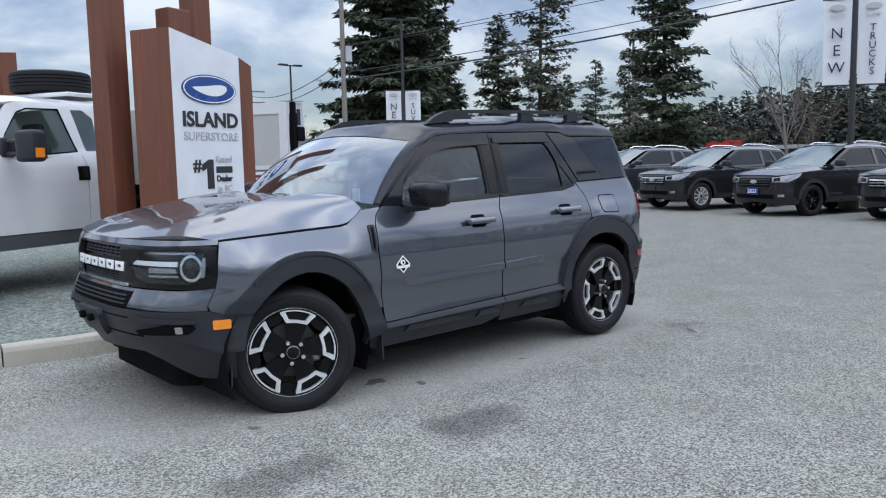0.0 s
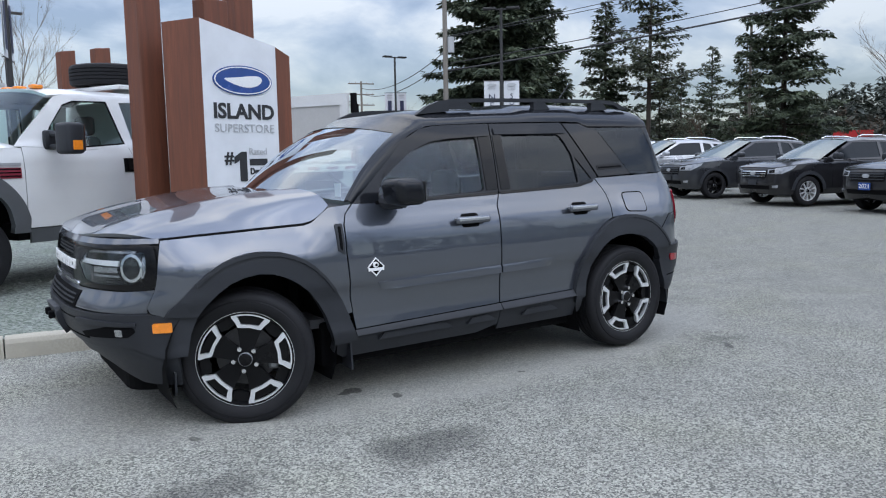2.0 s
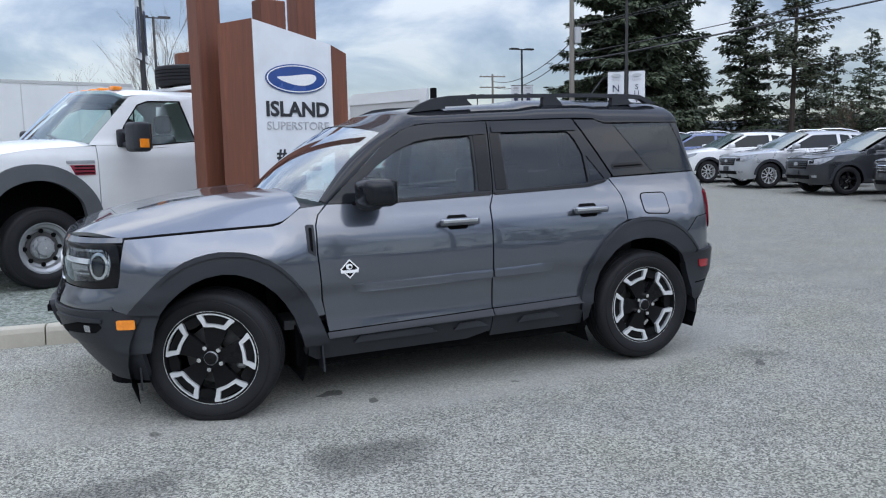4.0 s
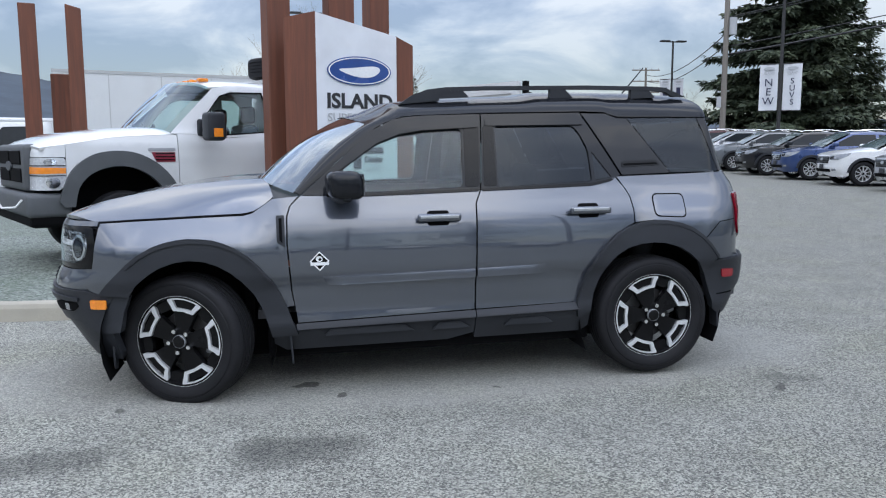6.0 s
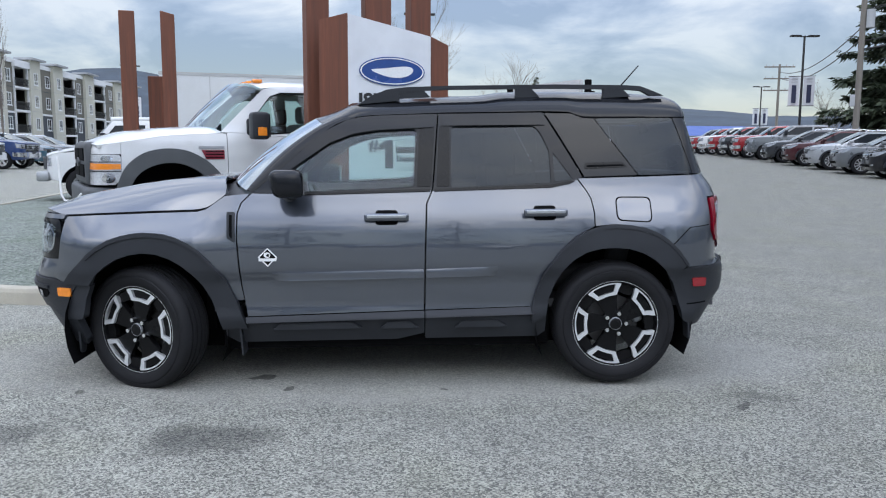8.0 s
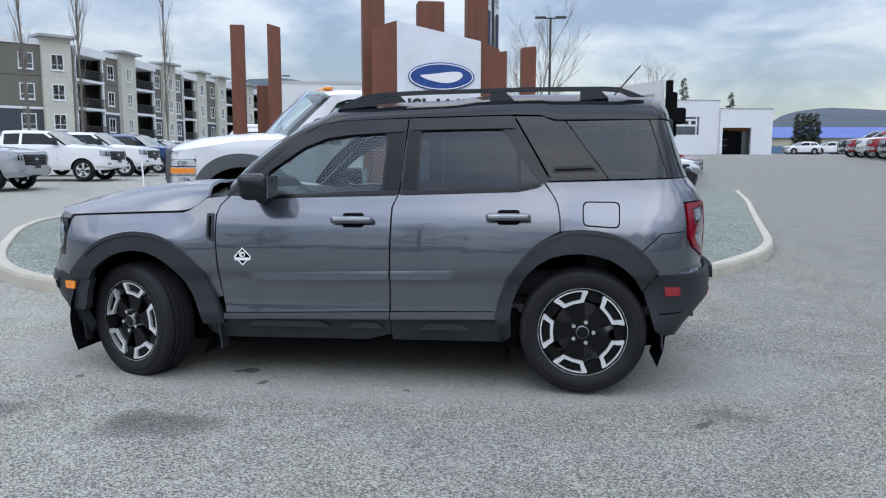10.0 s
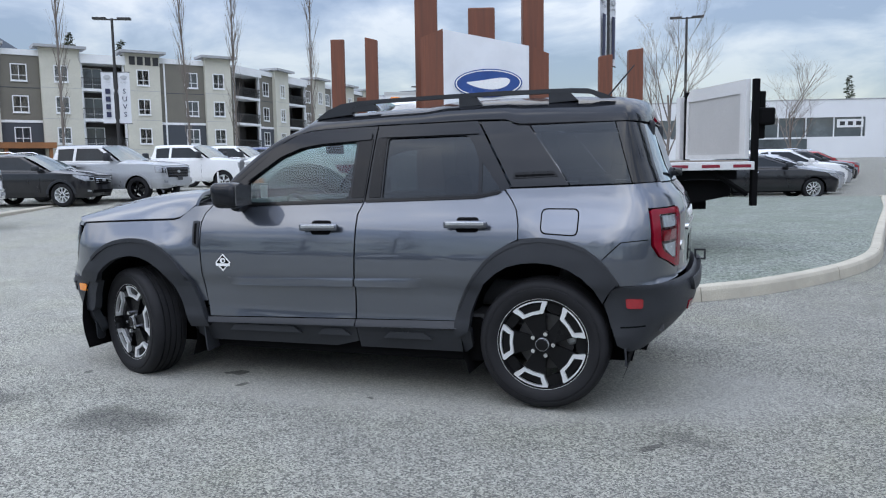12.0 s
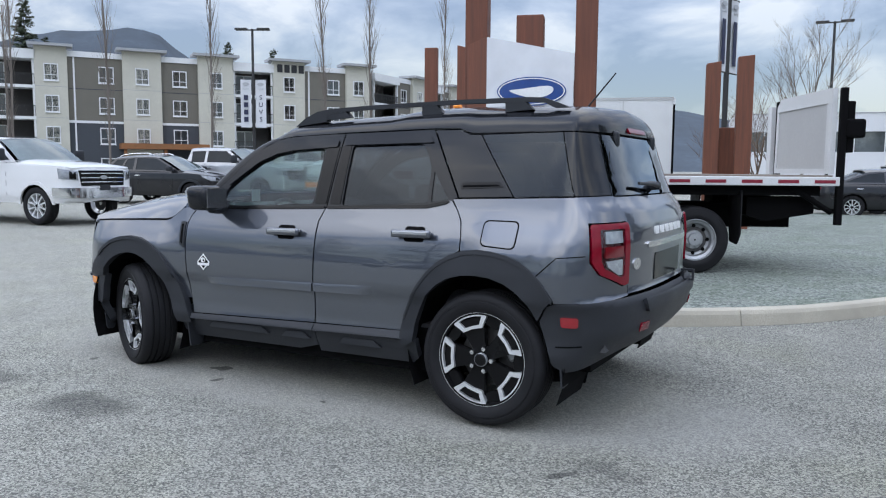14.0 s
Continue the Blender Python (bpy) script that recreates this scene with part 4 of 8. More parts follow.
    two("rocker_panel", [(-0.86, 0.38), (0.25, 0.398), (0.25, 0.300), (0.10, 0.262), (-0.80, 0.256), (-0.865, 0.30)], M_PLASTIC, 0.004, 0.04)
    two("rocker_panel", [(0.256, 0.398), (0.94, 0.410), (0.94, 0.300), (0.90, 0.268), (0.256, 0.264)], M_PLASTIC, 0.004, 0.04)
    for x0, x1 in ((-0.60, -0.10), (0.00, 0.22), (0.42, 0.72)):
        two("rocker_pad", rounded([(x0, 0.335), (x0 + 0.04, 0.372), (x1 - 0.06, 0.376), (x1, 0.338)], 0.008), M_PLASTIC, lambda s, z: 0.008 + np.clip((0.378 - z) / 0.05, 0, 1) * 0.022, 0.03)
    # upper door frames and side glass
    winF = rounded([(-0.545, 1.114), (-0.495, 1.212), (-0.400, 1.288), (-0.273, 1.373), (-0.142, 1.422), (-0.011, 1.441), (0.218, 1.454), (0.200, 1.128), (-0.38, 1.106)], 0.03)
    two("door_frame", [(-0.695, 1.102), (-0.43, 1.332), (-0.30, 1.444), (-0.175, 1.507), (-0.09, 1.522), (0.018, 1.530), (0.336, 1.537), (0.308, 1.20), (0.299, 1.110), (-0.43, 1.094)], M_BLACKPAINT, 0.0, 0.03, holes=[winF])
    two("window_pane", winF, M_GLASS, -0.012, 0.004, 0.1, "clear front door glass")
    two("pillar_cover", rounded([(0.214, 1.13), (0.232, 1.462), (0.320, 1.468), (0.296, 1.13)], 0.01), M_GLOSSBLACK, 0.004, 0.012)
    winR = rounded([(0.408, 1.122), (0.414, 1.464), (0.892, 1.466), (0.928, 1.420), (0.968, 1.330), (0.976, 1.146)], 0.02)
    winQ = rounded([(0.994, 1.150), (0.988, 1.318), (1.100, 1.165)], 0.01)
    two("door_frame", [(0.306, 1.110), (0.316, 1.20), (0.344, 1.537), (0.94, 1.544), (0.985, 1.470), (1.075, 1.315), (1.152, 1.178), (1.125, 1.160), (1.08, 1.146), (0.972, 1.126)], M_BLACKPAINT, 0.0, 0.03, holes=[winR, winQ])
    two("window_pane", winR, M_PRIVACY, -0.010, 0.004, 0.1, "dark tinted rear door glass")
    two("window_pane", winQ, M_PRIVACY, -0.006, 0.004, 0.1)
    two("pillar_cover", rounded([(0.325, 1.13), (0.345, 1.468), (0.405, 1.468), (0.398, 1.13)], 0.01), M_GLOSSBLACK, 0.004, 0.012)
    two("window_visor", rounded([(-0.470, 1.262), (-0.400, 1.318), (-0.285, 1.402), (-0.150, 1.460), (-0.011, 1.484), (0.310, 1.500), (0.308, 1.462), (-0.011, 1.446), (-0.140, 1.427), (-0.270, 1.378), (-0.400, 1.290), (-0.485, 1.232)], 0.006), M_BLACKPAINT, 0.012, 0.012)
    two("window_visor", rounded([(0.36, 1.512), (0.925, 1.518), (0.955, 1.474), (0.36, 1.470)], 0.008), M_BLACKPAINT, 0.010, 0.012)
    two("belt_moulding", [(-0.56, 1.106), (-0.43, 1.102), (0.290, 1.118), (0.290, 1.104), (-0.43, 1.088), (-0.56, 1.090)], M_GLOSSBLACK, 0.008, 0.012)
    two("belt_moulding", [(0.312, 1.118), (0.972, 1.136), (1.09, 1.158), (1.11, 1.155), (1.085, 1.142), (0.972, 1.120), (0.312, 1.104)], M_GLOSSBLACK, 0.008, 0.012)
    cpil = [(0.955, 1.540), (1.104, 1.537), (1.172, 1.510), (1.235, 1.508), (1.470, 1.186), (1.165, 1.178), (1.09, 1.312), (0.998, 1.470)]
    two("rear_pillar", cpil, M_PANELBLACK, 0.002, 0.03)
    two("pillar_vent", rounded([(1.165, 1.222), (1.415, 1.232), (1.385, 1.262), (1.17, 1.256)], 0.01), M_GLOSSBLACK, 0.006, 0.02)
    two("pillar_vent", rounded([(1.18, 1.233), (1.395, 1.240), (1.380, 1.247), (1.18, 1.243)], 0.003), M_DARK, 0.010, 0.02)
    two("window_pane", [(1.242, 1.508), (1.70, 1.510), (1.826, 1.192), (1.477, 1.186)], M_PRIVACY, 0.0, 0.004, 0.1, "dark tinted quarter glass")
    rear_e = SK.ry(0.66)
    lp = [[(SK.sx(1.708), 1.510), (SK.sx(1.82), 1.510), (SK.ry(0.60), 1.505), (SK.ry(0.66), 1.195), (SK.sx(1.90), 1.192), (SK.sx(1.834), 1.192)]]
    for mir in (False, True):
        panel(SK, "rear_corner_pillar", lp, M_PANELBLACK, car, 0.0, 0.03, mirror=mir)
    # side details
    for sgn in (-1, 1):
        mir = sgn > 0
        panel(SK, "fender_vent", [side_poly(rounded([(-0.834, 1.000), (-0.790, 1.000), (-0.790, 0.830), (-0.832, 0.856)], 0.008))], M_PLASTIC, car, 0.006, 0.012, mirror=mir)
        panel(SK, "vent_slot", [side_poly(rounded([(-0.820, 0.985), (-0.804, 0.985), (-0.804, 0.855), (-0.818, 0.868)], 0.005))], M_DARK, car, 0.009, 0.012, mirror=mir)
        panel(SK, "fuel_door_gap", [side_poly(rounded([(1.331, 1.067), (1.533, 1.065), (1.530, 0.923), (1.331, 0.935)], 0.034)), side_poly(rounded([(1.338, 1.060), (1.526, 1.058), (1.523, 0.930), (1.338, 0.942)], 0.030))], M_DARK, car, lambda s, z: haunch(s, z) + 0.0012, 0.002, mirror=mir)
        panel(SK, "fuel_door", [side_poly(rounded([(1.338, 1.060), (1.526, 1.058), (1.523, 0.930), (1.338, 0.942)], 0.03))], M_PAINT, car, lambda s, z: haunch(s, z) + 0.0025, 0.004, mirror=mir)
        for x0, z0 in ((-0.077, 0.966), (0.806, 0.984)):
            panel(SK, "handle_recess", [side_poly(rounded([(x0 + 0.06, z0 + 0.036), (x0 + 0.185, z0 + 0.036), (x0 + 0.185, z0 - 0.045), (x0 + 0.06, z0 - 0.045)], 0.02))], M_DARK, car, 0.002, 0.003, mirror=mir)
            y = -0.952 if not mir else 0.952
            bm = bx(x0, x0 + 0.245, y - 0.022 if not mir else y - 0.002, y + 0.002 if not mir else y + 0.022, z0 - 0.021, z0 + 0.021, 0.012, 3)
            h = part("door_handle", bm, M_PAINT, car, "dark chrome door handle", smooth=True)
            part("handle_strip", bx(x0 + 0.015, x0 + 0.23, y - 0.0255, y + 0.0255, z0 - 0.004, z0 + 0.014, 0.004), M_STEEL, h)
        # door mirror
        ym = -0.90
        mm = Matrix.Scale(sgn * -1, 4, (0, 1, 0))
        bm = bx(-0.575, -0.395, -1.145, -0.955, 1.084, 1.232, 0.045, 4)
        for v in bm.verts:
            v.co.x += (v.co.z - 1.16) * -0.12 + (-(v.co.y + 0.965)) * 0.10
        bmesh.ops.transform(bm, matrix=mm, verts=bm.verts)
        mir_o = part("door_mirror", bm, M_BLACKPAINT, car, "gloss black door mirror", smooth=True)
        bm = bx(-0.384, -0.378, -1.130, -0.975, 1.100, 1.216, 0.0)
        bmesh.ops.transform(bm, matrix=mm, verts=bm.verts)
        part("mirror_glass", bm, M_DARKCHROME, mir_o)
        bm = tube(bmesh.new(), [(-0.50, -0.87, 1.10), (-0.49, -0.94, 1.088), (-0.46, -1.02, 1.100)], [0.045, 0.034, 0.036], 10)
        bmesh.ops.transform(bm, matrix=mm, verts=bm.verts)
        part("mirror_arm", bm, M_PLASTIC, mir_o, smooth=True)
        # markers
        panel(SK, "side_marker", [side_poly(rounded([(-1.785, 0.583), (-1.704, 0.583), (-1.704, 0.535), (-1.785, 0.535)], 0.008))], M_AMBER, car, 0.022, 0.02, 0.04, "amber side marker lamp", mirror=mir)
        panel(SK, "rear_reflector", [side_poly(rounded([(1.768, 0.607), (1.852, 0.605), (1.850, 0.556), (1.775, 0.556)], 0.012))], M_REDBRIGHT, car, 0.024, 0.02, 0.04, "red rear side reflector", mirror=mir)
        # mud flaps
        for x, w in ((-0.79, 0.05), (1.755, 0.05)):
            bm = plate_yz([rounded([(-0.950, 0.46), (-0.74, 0.46), (-0.74, 0.20), (-0.935, 0.19)] if x < 0 else [(-0.925, 0.46), (-0.83, 0.46), (-0.835, 0.25), (-0.92, 0.245)], 0.012)], x, x + 0.010)
            for v in bm.verts:
                v.co.x += (0.46 - v.co.z) * 0.06
            bmesh.ops.transform(bm, matrix=mm, verts=bm.verts)
            part("mud_flap", bm, M_PLASTIC, car)
        bm = plate_yz([rounded([(-0.865, 0.34), (-0.76, 0.34), (-0.79, 0.195), (-0.855, 0.20)], 0.03)], -1.70, -1.69)
        bmesh.ops.transform(bm, matrix=mm, verts=bm.verts)
        part("air_deflector", bm, M_PLASTIC, car)
        # diamond badge on the door
        if not mir:
            c = (-0.612, 0.750)
            d4 = lambda r: [(c[0] + r * math.cos(math.pi / 2 * i), c[1] + r * math.sin(math.pi / 2 * i)) for i in range(4)]
            badge = panel(SK, "door_badge", [side_poly(d4(0.052))], M_GLOSSBLACK, car, 0.004, 0.004, 0.05, "small black and white diamond badge")
            panel(SK, "badge_rim", [side_poly(d4(0.053)), side_poly(d4(0.044))], M_WHITE, badge, 0.007, 0.004, 0.05)
            panel(SK, "badge_bar", [side_poly([(c[0] - 0.050, c[1] - 0.006), (c[0] + 0.050, c[1] - 0.006), (c[0] + 0.048, c[1] - 0.022), (c[0] - 0.048, c[1] - 0.022)])], M_WHITE, badge, 0.008, 0.004, 0.05)
            panel(SK, "badge_curl", [side_poly(ellipse(c[0] - 0.002, c[1] + 0.012, 0.018, 0.016, 16)), side_poly(ellipse(c[0] + 0.002, c[1] + 0.010, 0.009, 0.008, 12))], M_WHITE, badge, 0.008, 0.004, 0.05)

    # bonnet
    rim_s = np.linspace(0, SK.sx(-1.745), 60)
    rim_p = SK.place(rim_s, np.full(60, 0.986))
    nose_y, nose_x = np.abs(rim_p[:, 1]), rim_p[:, 0]

    def hood(u, v):
        v = v * 2 - 1
        xe = -1.745 + u * 0.90
        ze = float(np.interp(xe, [-1.745, -1.56, -1.25, -1.0, -0.945, -0.90, -0.87, -0.845], [0.988, 0.997, 1.007, 1.013, 1.026, 1.052, 1.076, 1.096]))
        e = SK.at(SK.sx(xe), ze, wing)
        y = v * abs(e.y)
        nose_ = float(np.interp(abs(y), nose_y, nose_x))
        x = nose_ + (xe - 0.10 * u * (1 - v * v) - (-1.745)) * (1.0 if abs(v) > 0.999 else 1.0) * ((-0.845 - 0.10 * (1 - v * v) - nose_) / (-0.845 + 1.745 - 0.10 * (1 - v * v))) if u > 0 else nose_
        zc = float(np.interp(x, [-2.03, -2.00, -1.95, -1.87, -1.76, -1.64, -1.45, -1.25, -1.05, -0.9], [0.975, 0.993, 1.015, 1.046, 1.078, 1.104, 1.142, 1.164, 1.176, 1.180]))
        k = 1 - abs(v) ** (4.4 + 7.0 * max(0.0, (u - 0.45) / 0.55) ** 1.5)
        ridge = 0.012 * math.exp(-((abs(v) - 0.62) / 0.07) ** 2) * min(1, u * 4) * (1 - 0.3 * u)
        z = ze + (max(zc, ze) - ze) * k + ridge 
        return (x, -y, z)

    hl = [(-1.738, 0.977), (-1.56, 0.985), (-1.25, 0.996), (-1.0, 1.002), (-0.945, 1.015), (-0.90, 1.041), (-0.87, 1.065), (-0.85, 1.085)]
    two("bonnet_gap", hl + [(x, z + 0.012) for x, z in hl[::-1]], M_DARK, lambda s, z: wing(s, z) - 0.002, 0.01)
    fe = SK.sx(-1.742)
    panel(SK, "bonnet_lip", [[(-fe, 0.966), (-fe, 0.990), (fe, 0.990), (fe, 0.966), (SK.fy(0.6), 0.962), (-SK.fy(0.6), 0.962)]], M_PAINT, car, 0.004, 0.06, 0.05)
    patch("bonnet", hood, 26, 44, M_PAINT, car, 0.02, "dark grey bonnet with two raised ridges")
    # windscreen, cowl and roof
    bot = lambda v: Vector((-0.735 - 0.200 * (1 - v * v), -0.842 * v, 1.112 + 0.058 * (1 - v * v)))
    top = lambda v: Vector((-0.322 - 0.105 * (1 - v * v), -0.692 * v, 1.482 + 0.058 * (1 - v * v)))

    def screen(u, v, o=0.0):
        v = (v * 2 - 1)
        p = bot(v).lerp(top(v), u * 1.02)
        b = 0.028 * math.sin(math.pi * min(1, u))
        return p + Vector((-0.6, 0, 0.8)) * (b + o)

    patch("windscreen", screen, 12, 16, M_SCREENGLASS, car, 0.0, "clear windscreen")
    patch("cowl", lambda u, v: bot(v * 2 - 1) + Vector((-0.14 * (1 - u) - 0.0 * v, 0, -0.02 - 0.035 * (1 - u))), 3, 16, M_PLASTIC, car, 0.0)
    for sgn in (-1, 1):
        def pillar(u, v, sgn=sgn):
            a = bot(-sgn * 1.0).lerp(top(-sgn * 1.0), u) + Vector((-0.6, 0, 0.8)) * (0.028 * math.sin(math.pi * u) + 0.004)
            xz = (-0.700 + u * 0.60, 1.094 + (1.522 - 1.094) * (u ** 0.93 if u > 0 else 0))
            if u > 0.5:
                xz = (float(np.interp(u, [0.5, 0.75, 0.9, 1.0], [-0.42, -0.29, -0.21, -0.12])), float(np.interp(u, [0.5, 0.75, 0.9, 1.0], [1.342, 1.452, 1.497, 1.522])))
            else:
                xz = (float(np.interp(u, [0, 0.5], [-0.700, -0.42])), float(np.interp(u, [0, 0.5], [1.100, 1.342])))
            b = SK.at(SK.sx(xz[0]), xz[1], 0.0)
            b.y = sgn * abs(b.y)
            q = a.lerp(b, v)
            return q + Vector((-0.25, sgn * 0.6, 0.5)) * 0.02 * math.sin(math.pi * v)
        patch("windscreen_pillar", pillar, 14, 5, M_BLACKPAINT, car, 0.01)

    ridge_z = ([-0.51, -0.45, -0.33, -0.2, 0.0, 0.35, 0.60, 0.72, 1.04, 1.4, 1.70, 1.84, 1.90, 1.93], [1.546, 1.568, 1.598, 1.620, 1.643, 1.660, 1.668, 1.688, 1.694, 1.688, 1.672, 1.650, 1.600, 1.522])

    def roof(u, v):
        sgn, w = (1 if v > 0 else -1), abs(v)
        f = max(0.0, 1 - u / 0.075)
        k = (1 - w ** 4.2) ** 0.62
        k = k * (1 - f) + (1 - w * w) * f
        if u <= 0.75:
            xe = float(np.interp(u, [0, 0.10, 0.75], [-0.322, -0.05, 1.52]))
            x = xe - (1 - w * w) * 0.105 * (1 - u / 0.75) ** 3
            zs = float(np.interp(xe, [-0.322, -0.235, -0.16, -0.05, 0.35, 0.95, 1.10, 1.172, 1.80], [1.486, 1.510, 1.520, 1.531, 1.545, 1.552, 1.548, 1.520, 1.516]))
            ys = 0.945 - float(np.interp(zs, [p[0] for p in SIDE], [p[1] for p in SIDE]))
            if xe < -0.05:
                ys = float(np.interp(xe, [-0.322, -0.05], [0.692, ys]))
            p = Vector((x, sgn * w * ys, 0))
        else:
            q = (u - 0.75) / 0.25
            zs = 1.516
            edge = SK.at(SK.sx(1.52) + (SK.total - SK.sx(1.52)) * q, zs, 0.004)
            p = Vector((1.52 + 0.20 * q, 0, 0)).lerp(Vector((edge.x, sgn * abs(edge.y), 0)), w)
        zc = float(np.interp(min(p.x, 1.72), *ridge_z)) * (1 - f) + 1.546 * f
        p.z = zs + (max(zc, zs) - zs) * k
        return p

    bm = bmesh.new()
    cols = [-1 + 2 * j / 44 for j in range(45)]
    cols = [math.copysign(1 - (1 - abs(c)) ** 1.35, c) for c in cols]
    rows_ = [[bm.verts.new(roof(i / 80, c)) for c in cols] for i in range(81)]
    for q0, q1 in zip(rows_, rows_[1:]):
        for j in range(44):
            bm.faces.new((q0[j], q0[j + 1], q1[j + 1], q1[j]))
    bmesh.ops.remove_doubles(bm, verts=bm.verts, dist=2e-4)
    part("roof", bm, M_BLACKPAINT, car, "gloss black roof", smooth=True)
    back_lip = [(SK.sx(1.10), 1.513), (SK.sx(1.10), 1.519), (2 * SK.total - SK.sx(1.10), 1.519), (2 * SK.total - SK.sx(1.10), 1.513)]
    panel(SK, "roof_gap", [back_lip], M_DARK, car, 0.001, 0.006)
    # roof rails
    for sgn in (-1, 1):
        y = sgn * 0.60
        prof = [(-0.12, 1.598), (-0.04, 1.650), (0.05, 1.684), (0.16, 1.697), (0.40, 1.704), (1.03, 1.711), (1.45, 1.706), (1.54, 1.700), (1.62, 1.670), (1.68, 1.645)]
        outer = prof + [(1.60, 1.645), (1.545, 1.674), (1.45, 1.682), (1.03, 1.688), (0.40, 1.682), (0.19, 1.674), (0.12, 1.660), (0.12, 1.620)]
        rail = part("roof_rail", plate_xz([outer], y - 0.022, y + 0.022), M_PLASTIC, car, "raised black roof rail")
        for x0, x1 in ((0.10, 0.28), (0.80, 0.92), (1.32, 1.46)):
            part("rail_foot", plate_xz([[(x0, 1.690), (x1 - 0.03, 1.690), (x1 + 0.02, 1.640), (x0 - 0.0, 1.632)]], y - 0.02, y + 0.02), M_PLASTIC, rail)
    an = part("aerial", rod(bmesh.new(), (1.53, 0.05, 1.675), (1.72, 0.05, 1.89), 0.006, 0.004, 8), M_PLASTIC, car)
    part("aerial_base", bx(1.46, 1.61, 0.02, 0.08, 1.66, 1.695, 0.012, 2), M_PLASTIC, an)

    # nose
    F = SK.fy
    fend = SK.sx(-1.750)
    def wrap(name, pts, mat, off=0.0, thick=0.02, step=0.05, label="", own=car, holes=()):
        return panel(SK, name, [pts] + list(holes), mat, own, off, thick, step, label)
    e = SK.sx(-1.803)
    wrap("front_fascia", [(-e, 0.632), (-e, 0.66), (-SK.sx(-1.768), 0.744), (-F(0.78), 0.736), (F(0.78), 0.736), (SK.sx(-1.768), 0.744), (e, 0.66), (e, 0.632), (F(0.5), 0.640), (-F(0.5), 0.640)], M_PAINT, 0.0, 0.04, label="grey painted strip of the front bumper")
    gb = SK.sx(-1.748)
    grille = wrap("grille", [(-gb, 0.740), (-gb, 0.970), (gb, 0.970), (gb, 0.740), (F(0.76), 0.733), (-F(0.76), 0.733)], M_GLOSSBLACK, -0.020, 0.03, label="gloss black grille band")
    for z0, z1, off, mt in ((0.948, 0.970, 0.0, M_GLOSSBLACK), (0.742, 0.760, 0.008, M_LAMPCHROME), (0.812, 0.884, 0.002, M_GLOSSBLACK)):
        wrap("grille_bar", [(-F(0.40), z0), (-F(0.40), z1), (F(0.40), z1), (F(0.40), z0)], mt, off, 0.03, own=grille)
    for z0, z1 in ((0.768, 0.806), (0.892, 0.942)):
        for k in range(3):
            z = z0 + (z1 - z0) * k / 3
            wrap("grille_slat", [(-F(0.39), z), (-F(0.39), z + 0.006), (F(0.39), z + 0.006), (F(0.39), z)], M_PLASTIC, -0.010, 0.012, 0.1, own=grille)
        for i in range(11):
            y = -0.35 + 0.07 * i
            wrap("grille_fin", [(F(y - 0.006), z0), (F(y - 0.006), z1), (F(y + 0.006), z1), (F(y + 0.006), z0)], M_PLASTIC, -0.012, 0.015, 0.1, own=grille)
    for i in range(6):
        y = 0.318 - 0.1272 * i
        wrap("name_bar", [(F(y - 0.050), 0.822), (F(y - 0.050), 0.872), (F(y + 0.050), 0.872), (F(y + 0.050), 0.822)], M_WHITE, 0.008, 0.01, 0.1, "plain white block of the grille name", own=grille, holes=[[(F(y - 0.022), 0.838), (F(y - 0.022), 0.856), (F(y + 0.022), 0.856), (F(y + 0.022), 0.838)]])
    # headlamps
    for sgn in (-1, 1):
        mir = sgn > 0
        a, b = F(0.405), SK.sx(-1.772)
        L_ = b - a
        P = lambda f, z: (a + L_ * f, z)
        glass = [P(0.03, 0.862), P(0.20, 0.922), P(0.32, 0.936), P(0.80, 0.938), P(0.93, 0.925), P(0.955, 0.86), P(0.92, 0.795), P(0.80, 0.772), P(0.36, 0.766), P(0.16, 0.785), P(0.10, 0.825)]
        lamp = panel(SK, "headlamp", [rounded(glass, 0.015)], M_DARKCHROME, car, -0.030, 0.02, 0.05, "clear headlamp with a round projector", mirror=mir)
        rim = [(a - 0.10, 0.905), (a - 0.10, 0.960), (b - 0.02, 0.962), (b + 0.004, 0.955), (b + 0.018, 0.90), (b + 0.024, 0.79), (b + 0.010, 0.752), (b - 0.04, 0.742), (a - 0.10, 0.742), (a - 0.10, 0.80)]
        panel(SK, "lamp_bezel", [rounded(rim, 0.012), rounded(glass, 0.015)], M_GLOSSBLACK, lamp, 0.002, 0.034, 0.05, mirror=mir)
        bars = [([P(0.06, 0.862), P(0.12, 0.884), P(0.66, 0.884), P(0.66, 0.858)], M_WHITE, -0.010), ([P(0.30, 0.838), P(0.32, 0.850), P(0.64, 0.850), P(0.64, 0.826), P(0.30, 0.822)], M_LAMPCHROME, -0.014),
                ([P(0.16, 0.800), P(0.17, 0.812), P(0.66, 0.812), P(0.66, 0.802)], M_LAMPCHROME, -0.016), ([P(0.20, 0.918), P(0.26, 0.928), P(0.84, 0.930), P(0.84, 0.920)], M_LAMPCHROME, -0.012),
                ([P(0.22, 0.776), P(0.24, 0.786), P(0.78, 0.788), P(0.78, 0.778)], M_GLOSSBLACK, -0.010), ([P(0.11, 0.840), P(0.14, 0.850), P(0.28, 0.850), P(0.28, 0.800), P(0.17, 0.800)], M_GLOSSBLACK, -0.012)]
        for pts, mt, o in bars:
            panel(SK, "lamp_bar", [pts], mt, lamp, o, 0.02, 0.06, mirror=mir)
        cs = a + L_ * 0.80
        panel(SK, "projector", [ellipse(cs, 0.850, 0.060, 0.066, 28)], M_GLOSSBLACK, lamp, -0.020, 0.02, 0.05, mirror=mir)
